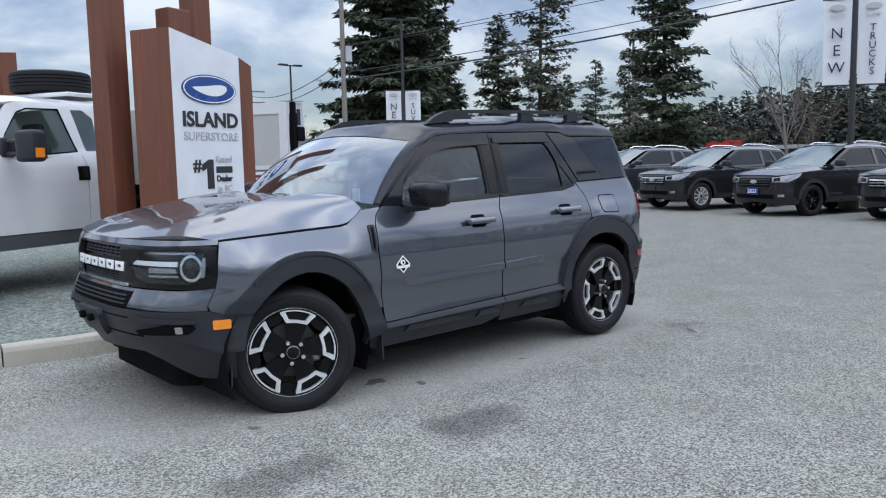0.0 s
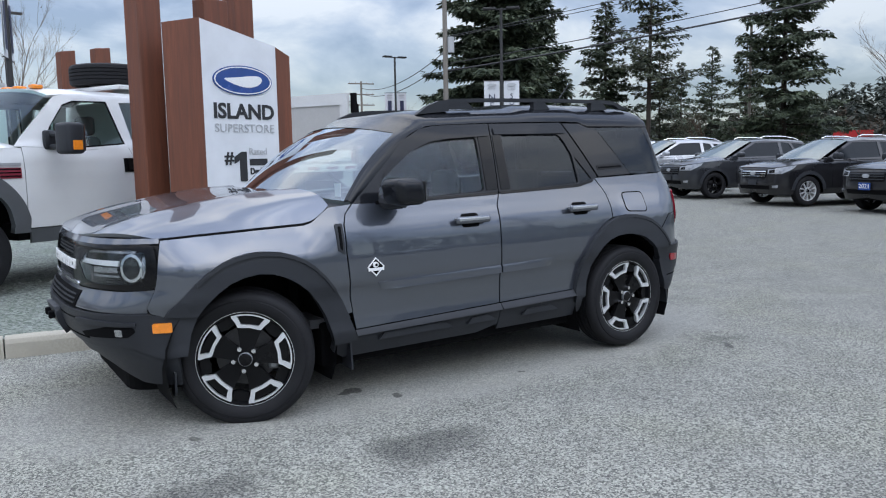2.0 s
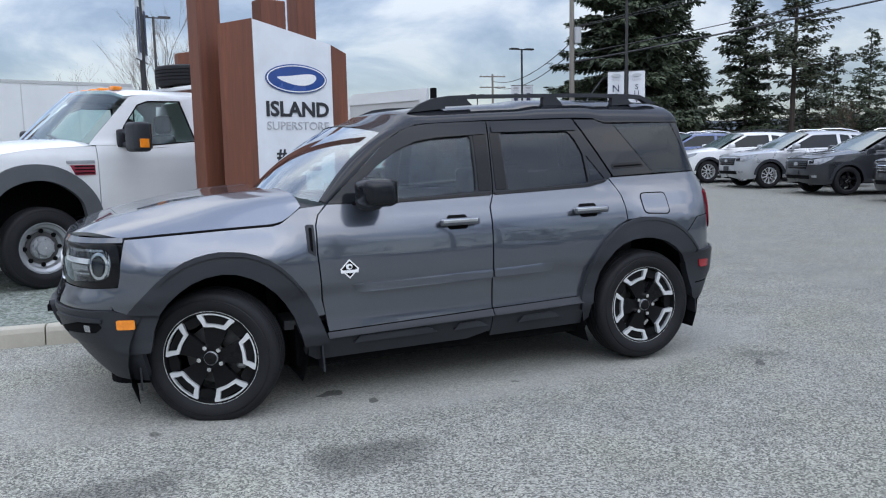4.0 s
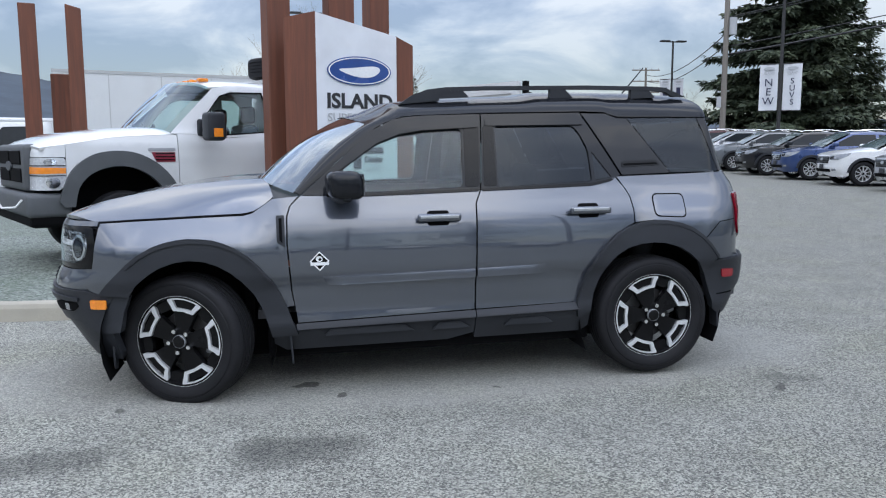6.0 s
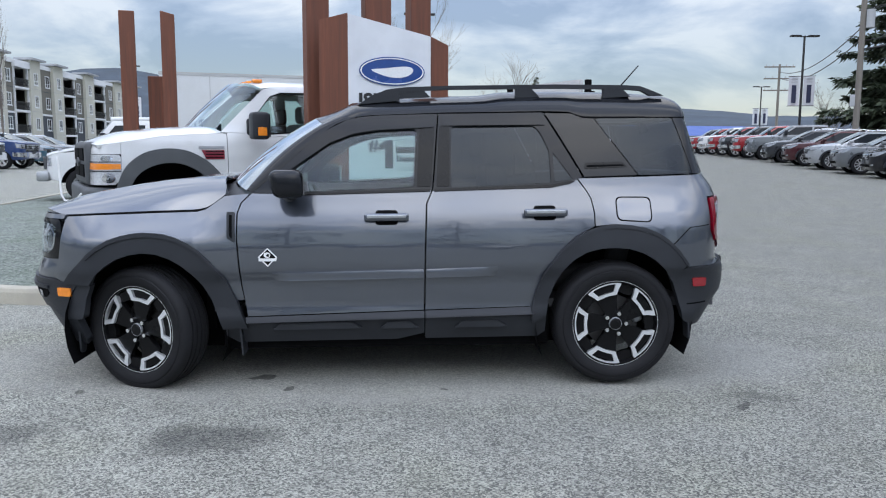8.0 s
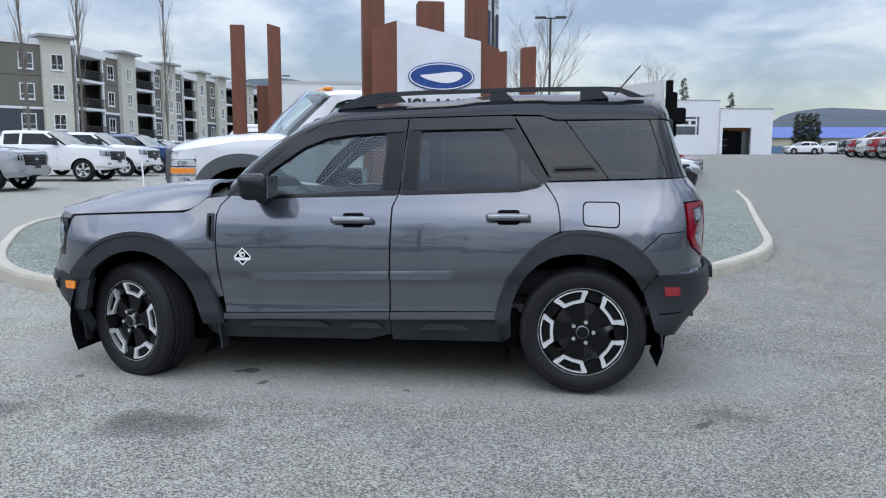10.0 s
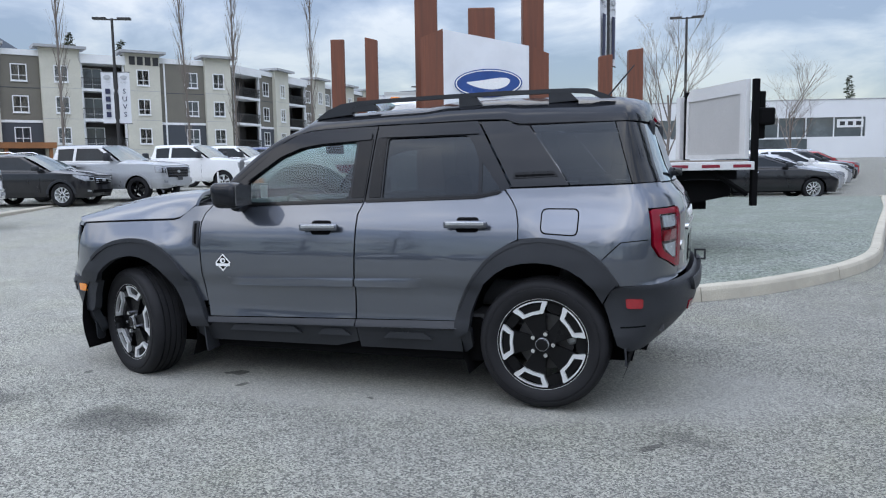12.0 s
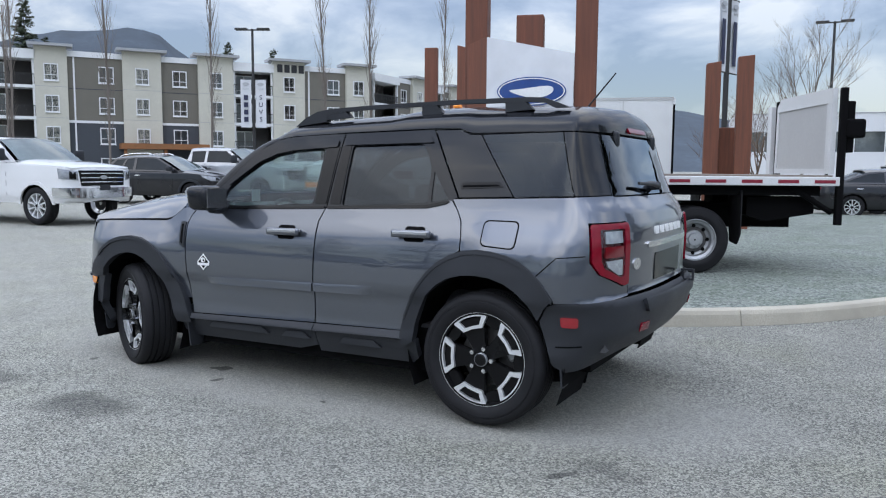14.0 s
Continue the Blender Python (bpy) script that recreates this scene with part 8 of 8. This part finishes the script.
# wooded hills all round; the blue-grey of distant haze is in their colour
M_HILL = surface("hazy_hill", (0.050, 0.066, 0.085), 1.0, 0, 0.35, 0.012, 0.09, 0.0)
hb = bmesh.new()
az_tab = [0, 40, 55, 61, 65, 67, 69, 72, 73.6, 75, 76, 80, 95, 104, 107, 110, 112, 114, 118, 124, 133, 136, 137.6, 139, 140.6, 143, 145, 146.5, 148.4, 151, 158, 175, 200, 250, 300, 360]
el_tab = [1.6, 1.8, 2.0, 2.3, 2.3, 2.6, 2.7, 3.0, 2.9, 2.6, 1.8, 1.5, 2.8, 4.4, 4.9, 5.3, 5.2, 4.8, 4.2, 3.5, 5.5, 6.9, 7.8, 8.9, 9.3, 8.9, 8.9, 8.4, 7.9, 6.6, 5.0, 3.5, 3.0, 2.6, 2.0, 1.6]
rows_ = []
for i in range(361):
    a = radians(i)
    el = float(np.interp(i, az_tab, el_tab)) + 0.12 * noise.noise((i * 0.21, 0, 0)) + 0.10 * noise.noise((i * 0.9, 3, 0))
    D = 2400
    rows_.append([hb.verts.new((D * k * math.cos(a), D * k * math.sin(a), z)) for k, z in ((0.62, -6), (0.8, D * math.tan(radians(el)) * 0.42), (0.92, D * math.tan(radians(el)) * 0.78), (1.0, D * math.tan(radians(el))), (1.12, -10))])
for r0, r1 in zip(rows_, rows_[1:]):
    for k in range(4):
        hb.faces.new((r0[k], r1[k], r1[k + 1], r0[k + 1]))
tagged(part("hills", hb, M_HILL, smooth=True), "distant wooded hills with blue-grey haze in their colour", "hills", kind="structure")


# ---- trees ----
def leaf_mat(name, dark, light):
    m, t, b = material(name)
    gi = t.nodes.new("ShaderNodeNewGeometry")
    c = mix_rgb(t, gi.outputs["Random Per Island"], dark, light)
    c = mix_rgb(t, ramp(t, noise_fac(t, 0.5, 3), 0.35, 0.7, (0, 0, 0), (0.6,) * 3), c, tuple(x * 0.6 for x in dark))
    t.links.new(c, b.inputs["Base Color"])
    b.inputs["Roughness"].default_value = 0.75
    return m


M_NEEDLE = leaf_mat("fir_needles", (0.034, 0.050, 0.030), (0.115, 0.140, 0.078))
M_NEEDLE2 = leaf_mat("pine_needles", (0.038, 0.050, 0.030), (0.125, 0.14, 0.08))
M_FARNEEDLE = leaf_mat("far_conifers", (0.030, 0.040, 0.032), (0.078, 0.090, 0.066))
M_TWIG = leaf_mat("brown_twigs", (0.055, 0.036, 0.024), (0.17, 0.11, 0.07))
M_BARK = surface("conifer_bark", (0.055, 0.042, 0.034), 0.9, 0, 0.3, 3.0, 30.0, 0.4, stretch=(4, 4, 0.6))
M_PALEBARK = surface("pale_bare_bark", (0.17, 0.145, 0.125), 0.85, 0, 0.25, 3.0, 30.0, 0.3, stretch=(4, 4, 0.6))


def spray(verts, faces, p, d, size, rng, n_blades=3):
    """A small ragged fan of needles at p along d."""
    d = d.normalized()
    sidev = d.cross(Vector((rng.uniform(-0.3, 0.3), rng.uniform(-0.3, 0.3), 1))).normalized()
    up = sidev.cross(d)
    for k in range(n_blades):
        a = rng.uniform(-1.1, 1.1)
        e = (d * math.cos(a) + sidev * math.sin(a) + up * rng.uniform(-0.6, 0.25)).normalized()
        w = (e.cross(up) + up * rng.uniform(-0.8, 0.8)).normalized() * size * rng.uniform(0.12, 0.22)
        l = size * rng.uniform(0.6, 1.15)
        n = len(verts)
        verts += [p - w * 0.5, p + e * l * 0.5 + w, p + e * l, p + e * l * 0.5 - w]
        faces.append((n, n + 1, n + 2, n + 3))


def conifer(x, y, height, spread, seed, bare=0.06, droop=0.25, dens=1.0, mat=None, label="tall dark green fir tree", gaps=0.0, name="fir_tree", group="conifers", leaf=1.0):
    rng = random.Random(seed)
    t = thing(name, label, "tree", group, Matrix.Translation((x, y, 0)))
    lean = Vector((rng.uniform(-0.01, 0.01), rng.uniform(-0.01, 0.01), 1))
    bm = tube(bmesh.new(), [lean * (height * f) for f in (0, 0.15, 0.4, 0.7, 0.9, 1.0)], [height * 0.010 * (1 - f) + 0.02 for f in (0, 0.15, 0.4, 0.7, 0.9, 1.0)], 8)
    verts, faces = [], []
    limbs = bmesh.new()
    n = int(height * 10.5 * dens)
    for i in range(n):
        f = bare + (1 - bare) * (i + rng.random()) / n
        h = f * height
        prof = (1 - f) ** 0.75 * (0.45 + 0.55 * min(1, (f - bare) / 0.12 + 0.35))
        L = spread * prof * rng.uniform(0.55, 1.12) + 0.15
        if rng.random() < gaps:
            continue
        a = rng.uniform(0, 2 * math.pi)
        d = Vector((math.cos(a), math.sin(a), 0.12 - droop * (1 - f)))
        p0 = lean * h
        tip = p0 + d * L + Vector((0, 0, L * 0.05))
        if L > spread * 0.35 and i % 2 == 0:
            tube(limbs, [p0, p0.lerp(tip, 0.6), tip], [0.035 + 0.008 * L, 0.02, 0.006], 4)
        # side twigs fill a flat, drooping fan along the limb
        side_ = Vector((-d.y, d.x, 0)).normalized()
        k = max(8, int(L / 0.050 * dens))
        for j in range(k):
            g = 0.12 + 0.88 * (j + rng.random()) / k
            r = rng.uniform(-1, 1)
            p = p0.lerp(tip, g) + side_ * (r * L * 0.34 * (1.08 - g)) + Vector((rng.gauss(0, 0.06), rng.gauss(0, 0.06), rng.gauss(0, 0.07) - 0.10 * abs(r) * L * (1 - g) - 0.02 * g * L))
            dd = d + side_ * (r * 1.1) + Vector((rng.gauss(0, 0.3), rng.gauss(0, 0.3), rng.gauss(-0.30, 0.22)))
            spray(verts, faces, p, dd, rng.uniform(0.24, 0.50) * leaf * (0.7 + 0.06 * height / 4), rng)
    part("trunk", bm, M_BARK, t, smooth=True)
    part("branching", limbs, M_BARK, t)
    me = bpy.data.meshes.new("crown")
    me.from_pydata([tuple(v) for v in verts], [], faces)
    finish("crown", me, mat or M_NEEDLE, t)
    return t


def bare_tree(x, y, height, seed, spread=0.42, levels=4, narrow=False, label="leafless deciduous tree with fine twigs", mat=None, group="bare trees"):
    rng = random.Random(seed)
    t = thing("bare_tree", label, "tree", group, Matrix.Translation((x, y, 0)))
    trunk, twigs = bmesh.new(), bmesh.new()

    def grow(p, d, L, r, lev):
        pts = [p]
        for k in range(3):
            wob = 0.025 if narrow and lev == 0 else 0.10
            d = (d + Vector((rng.gauss(0, wob), rng.gauss(0, wob), 0.06 + (0.06 if narrow else 0)))).normalized()
            pts.append(pts[-1] + d * L / 3)
        tube(trunk if lev < 2 else twigs, pts, [r, r * 0.85, r * 0.7, r * 0.5], 6 if lev < 2 else 3)
        if lev >= levels:
            return
        kids = (7 if lev == 0 else 4) if not narrow else (38 if lev == 0 else 4 if lev == 1 else 2)
        for k in range(kids):
            f = rng.uniform(0.30, 1.0) if not narrow else rng.uniform(0.12, 0.95)
            q = pts[min(2, int(f * 3))].lerp(pts[min(3, int(f * 3) + 1)], f * 3 - int(f * 3))
            a = rng.uniform(0, 2 * math.pi)
            tilt = spread * rng.uniform(0.7, 1.4)
            e = (d + Vector((math.cos(a), math.sin(a), 0.25)) * tilt * (1.6 if not narrow else 0.8)).normalized()
            grow(q, e, L * rng.uniform(0.48, 0.72) * (0.24 if narrow and lev == 0 else 1), r * (0.45 if not narrow else 0.30), lev + 1)

    grow(Vector((0, 0, 0)), Vector((0, 0, 1)), height * (0.52 if not narrow else 0.92), height * (0.0085 if not narrow else 0.0040) + 0.012, 0)
    part("trunk", trunk, mat or M_PALEBARK, t, smooth=True)
    part("branching", twigs, mat or M_PALEBARK, t)
    return t


# north-east group
conifer(28.6, 37.2, 21, 5.6, 11, 0.03, 0.32, 1.6, label="broad dark green fir tree behind the lot", leaf=1.3)
conifer(32.4, 38.6, 19, 5.0, 12, 0.03, 0.30, 1.2, leaf=1.25)
conifer(38.3, 41.7, 9.0, 2.4, 13, 0.08)
conifer(36.8, 35.0, 11.8, 3.5, 14, 0.02, 0.25, 1.25)
conifer(37.4, 31.8, 17, 4.6, 15, 0.30, 0.10, 0.75, M_NEEDLE2, "tall ragged pine tree with a visible trunk", 0.25, "pine_tree")
conifer(40.5, 33.5, 8.5, 3.2, 25, 0.1, 0.2, 0.9, M_NEEDLE2)
conifer(57.4, 42.4, 11, 3.0, 16, 0.05)
conifer(54.0, 43.0, 9.5, 2.8, 17, 0.05)
conifer(40.2, 23.7, 19, 3.7, 18, 0.07, 0.26, 1.3, label="tall dark green fir tree with drooping limbs", gaps=0.12)
conifer(46.0, 30.5, 9.5, 3.0, 19, 0.05)
for i, (x, y) in enumerate(((43.4, 27.9), (41.0, 30.0), (38.5, 36.5), (45.5, 22.0), (33, 43), (36.5, 40.0), (40.5, 33.0), (43.0, 24.5))):
    bare_tree(x, y, 5.2, 60 + i, 0.75, 4, label="brown leafless shrub behind the parked cars", mat=M_TWIG)
bare_tree(41.0, 16.2, 9.0, 31, 0.40, 4)
bare_tree(42.6, 15.6, 6.0, 33, 0.5, 4, mat=M_TWIG, label="reddish-brown leafless shrub beyond the cars")
# dark conifer wood along the east
rngw = random.Random(77)
vs, fs = [], []
for i in range(380):
    az = radians(6 + 36 * (i + rngw.random()) / 270 if i < 270 else -62 + 66 * (i - 270) / 110)
    D = rngw.uniform(72, 112)
    h = rngw.uniform(6.2, 10.5) * D / 90 * float(np.interp(math.degrees(az), [8, 24, 31, 36], [1.15, 0.95, 0.75, 0.5]))
    bx_, by_ = D * math.cos(az), D * math.sin(az)
    w = h * rngw.uniform(0.20, 0.30)
    for k in range(90):
        q = 0.02 + 0.98 * (k + rngw.random()) / 90
        a = rngw.uniform(0, 6.283)
        L = w * (1 - q) ** 0.8 * rngw.uniform(0.5, 1.1) + 0.1
        d = Vector((math.cos(a), math.sin(a), -0.25))
        for j in range(3):
            p = Vector((bx_, by_, q * h)) + d * L * rngw.uniform(0.2, 1.0)
            spray(vs, fs, p, d + Vector((rngw.gauss(0, 0.4), rngw.gauss(0, 0.4), 0)), rngw.uniform(0.42, 0.85), rngw, 2)
me = bpy.data.meshes.new("far_wood")
me.from_pydata([tuple(v) for v in vs], [], fs)
tagged(finish("far_wood", me, M_FARNEEDLE), "dense dark conifer wood beyond the lot", "wood", kind="stuff")
# tall bare poplars before the flats
for i, (x, y, h) in enumerate(((-47.1, 34.3, 19), (-42.0, 39.5, 19), (-36.7, 47.0, 18), (-34.8, 50.4, 18), (-31.5, 57.5, 18), (-57.4, 33.1, 15), (-50.5, 29.0, 16))):
    bare_tree(x, y, h, 90 + i, 0.25, 3, True, "tall slender leafless poplar tree", group="bare poplars")
# trees beyond the island
bare_tree(0.35, 30.0, 7.9, 41, 0.24, 5)
bare_tree(6.5, 44.0, 7.5, 44, 0.5, 4)
bare_tree(-2.2, 43.2, 6.5, 42, 0.5, 4)
bare_tree(-1.3, 27.7, 5.2, 43, 0.45, 4, mat=M_TWIG)
bare_tree(-2.6, 29.5, 4.6, 47, 0.45, 4, mat=M_TWIG)
bare_tree(33.0, 55.0, 6.5, 45, 0.5, 4)
conifer(-101, 63, 25, 4.5, 51)
conifer(-104, 68, 20, 4.0, 52)
conifer(-88, 88, 21, 4.0, 53)
conifer(-82, 92, 20, 3.6, 54)
conifer(20.0, 118, 12.5, 1.6, 55)
conifer(27.5, 122, 10.5, 1.6, 56)
for i, x in enumerate((0, 1.0, 1.9, 2.8)):
    conifer(35.0 + x, 113.3 + 0.2 * x, 6.9, 1.0, 70 + i, 0.0, -0.6, 1.5, M_NEEDLE2, "dense columnar dark green conifer hedge", name="hedge_tree")
# conifers on the far side of the lot, behind the camera
for i, (x, y, h) in enumerate(((-34, -44, 17), (-26, -47, 19), (-18, -45, 15), (-8, -48, 19), (3, -46, 16), (12, -49, 20), (22, -44, 19), (31, -38, 18), (39, -30, 17), (-44, -36, 17))):
    conifer(x, y, h, 5.0, 120 + i, 0.05, 0.28, 0.42)

for i, (kind, col) in enumerate((("suv", "charcoal"), ("suv", "black"), ("pickup", "grey"), ("suv", "blue"), ("sedan", "black"), ("suv", "maroon"), ("pickup", "charcoal"))):
    copy_thing(ROW[(kind, col)], stand(-15.0 + 4.6 * i, -25.0 + 0.4 * i, -80 if i % 2 else -84, SPEC[kind]["wb"]))["group"] = "vehicles parked on the far side of the lot"

# ---- lamp posts, poles, wires ----
M_POLE = surface("dark_bronze_pole", (0.035, 0.034, 0.034), 0.5, 0.3, 0.15, 3.0, 60.0, 0.05)
M_WOODPOLE = surface("weathered_pole", (0.20, 0.18, 0.155), 0.85, 0, 0.25, 2.0, 30.0, 0.3, stretch=(5, 5, 0.4))
M_BANNER = surface("white_banner_cloth", (0.66, 0.67, 0.69), 0.8, 0, 0.06, 2.0, 60.0, 0.05)
M_NAVY = surface("navy_letters", (0.018, 0.022, 0.06), 0.6, 0, 0.1)


def lamp_post(x, y, h, turn, words=(), bz=None, bw=0.66, bh=1.85, heads=2, face=None):
    t = thing("lamp_post", "dark car-lot lamp post with banners" if words else "dark car-lot lamp post with flat lamp heads", "lamp post", "lamp posts", Matrix.Translation((x, y, 0)) @ Matrix.Rotation(radians(turn), 4, "Z"))
    part("pole", rod(bmesh.new(), (0, 0, 0), (0, 0, h), 0.085, 0.06, 12), M_POLE, t, smooth=True)
    part("base", rod(bmesh.new(), (0, 0, 0), (0, 0, 0.6), 0.25, 0.25, 16), M_KERB, t)
    for s in ((-1, 1) if heads == 2 else (1,)):
        part("lamp_arm", bx(min(0, s * 0.3), max(0, s * 0.3), -0.03, 0.03, h - 0.08, h - 0.02), M_POLE, t)
        part("lamp_head", bx(min(s * 0.25, s * 0.85), max(s * 0.25, s * 0.85), -0.16, 0.16, h - 0.06, h + 0.04, 0.02), M_POLE, t)
    if words:
        hold = new("banner_set")
        hold.parent = t
        hold.matrix_basis = Matrix.Rotation(radians(face - turn), 4, "Z")
        for s, word in zip((-1, 1), words):
            cx = s * (0.10 + bw / 2)
            bn = bmesh.new()
            nu = 10
            f = lambda u, v: (cx + (u - 0.5) * bw, 0.03 * math.sin(u * 5 + s) * (1 - abs(v - 0.5)), bz + v * bh)
            g = [[bn.verts.new(f(i / nu, j / 8)) for j in range(9)] for i in range(nu + 1)]
            for i in range(nu):
                for j in range(8):
                    bn.faces.new((g[i][j], g[i + 1][j], g[i + 1][j + 1], g[i][j + 1]))
            cloth = part("banner", bn, M_BANNER, hold, "white cloth banner with dark letters", smooth=True)
            for z in (bz, bz + bh):
                part("banner_rod", rod(bmesh.new(), (0, 0, z), (s * (0.13 + bw), 0, z), 0.02, 0.02, 8), M_POLE, hold)
            up = lambda z, yy=-0.045: Matrix.Translation((cx, yy, z)) @ Matrix.Rotation(radians(90), 4, "X")
            part("banner_oval", plate_xz([ellipse(cx, bz + bh * 0.90, bw * 0.30, bh * 0.035, 20)], -0.05, -0.035), M_GREYMARK, cloth)
            lettering("banner_word", "ISLAND", bw * 0.20, M_GREYMARK, cloth, up(bz + bh * 0.80), "", 0.003, bw * 0.55)
            n = len(word)
            for k, ch in enumerate(word):
                z = bz + bh * (0.70 - 0.60 * (k + 0.5) / n)
                if ch == "|":
                    part("banner_bar", bx(cx - bw * 0.2, cx + bw * 0.2, -0.05, -0.04, z - bh * 0.05, z + bh * 0.05), M_NAVY, cloth)
                else:
                    lettering("banner_letter", ch, min(bw * 0.62, bh * 0.60 / n * 1.15), M_NAVY, cloth, up(z), "", 0.003)
    return t


lamp_post(19.95, 24.85, 8.2, -40, ("NEW", "SUVS"), 2.95, 0.72, 1.95, 2, -35)
lamp_post(17.7, 3.65, 8.5, -60, ("NEW", "TRUCKS"), 3.15, 0.62, 2.15, 2, -58)
lamp_post(-24.5, 25.3, 8.2, 28, ("||||", "SUVS"), 3.35, 0.52, 2.4, 2, 38)
lamp_post(23.6, 41.3, 8.1, 0, ("||||||", "||||||"), 4.0, 0.62, 1.75, 2, -22)
lamp_post(36.1, 74.4, 7.8, 0, ("||||||", "||||||"), 3.9, 0.62, 1.7, 2, -22)
lamp_post(0.69, 38.97, 8.7, 5)
lamp_post(-24.5, 66.0, 8.5, 40, ("||||", "||||"), 3.2, 0.7, 2.6, 2, 28)
lamp_post(-0.80, 18.4, 8.6, 60, ("||||||", "||||||"), 4.05, 0.5, 2.0, 1, 75)
lamp_post(6.5, -16.0, 8.0, 10)


def utility_pole(x, y, h, turn, arms=1, label="weathered wooden utility pole", r=0.15):
    t = thing("utility_pole", label, "utility pole", "utility poles", Matrix.Translation((x, y, 0)) @ Matrix.Rotation(radians(turn), 4, "Z"))
    part("pole", rod(bmesh.new(), (0, 0, 0), (0, 0, h), r, r * 0.7, 12), M_WOODPOLE, t, smooth=True)
    for k in range(arms):
        z = h - 0.3 - 1.1 * k
        arm = part("cross_arm", bx(-1.4, 1.4, -0.06, 0.06, z, z + 0.12), M_WOODPOLE, t)
        for xx in (-1.25, -0.6, 0.6, 1.25):
            part("insulator", rod(bmesh.new(), (xx, 0, z + 0.12), (xx, 0, z + 0.27), 0.045, 0.03, 8), M_GREYMARK, arm)
    return t


up1 = utility_pole(23.1, 34.4, 13.5, -40, 1, r=0.17)
part("transformer", rod(bmesh.new(), (0.34, 0, 7.5), (0.34, 0, 8.4), 0.20, 0.20, 16), M_GREYMARK, up1)
part("meter_box", bx(-0.35, -0.1, -0.12, 0.12, 3.6, 4.2, 0.02), M_GREYMARK, up1)
utility_pole(35.5, 69.4, 9.5, -10, 3, "far wooden utility pole with three cross arms")
utility_pole(41.5, 27.0, 9.5, -40, 0, "pale steel street pole", r=0.11)
utility_pole(71, 31, 6.5, -40, 0, "far pale utility pole", r=0.12)


def wire(name, a, b, sag, r=0.02, n=16):
    a, b = Vector(a), Vector(b)
    pts = [a.lerp(b, i / n) - Vector((0, 0, 4 * sag * (i / n) * (1 - i / n))) for i in range(n + 1)]
    o = part(name, tube(bmesh.new(), pts, r, 5), M_INK, None)
    tagged(o, "black overhead power line between poles", "power line", "power lines")


for z0, z1, r in ((6.44, 14.0, 0.05), (6.86, 14.7, 0.025), (8.36, 16.2, 0.02), (8.42, 17.1, 0.02)):
    wire("power_line", (23.1, 34.4, z0), (52, -4, z1), 0.8, r)
for z0 in (7.0, 7.6):
    wire("power_line", (23.1, 34.4, z0), (35.5, 69.4, z0 + 1.2), 0.9, 0.03)
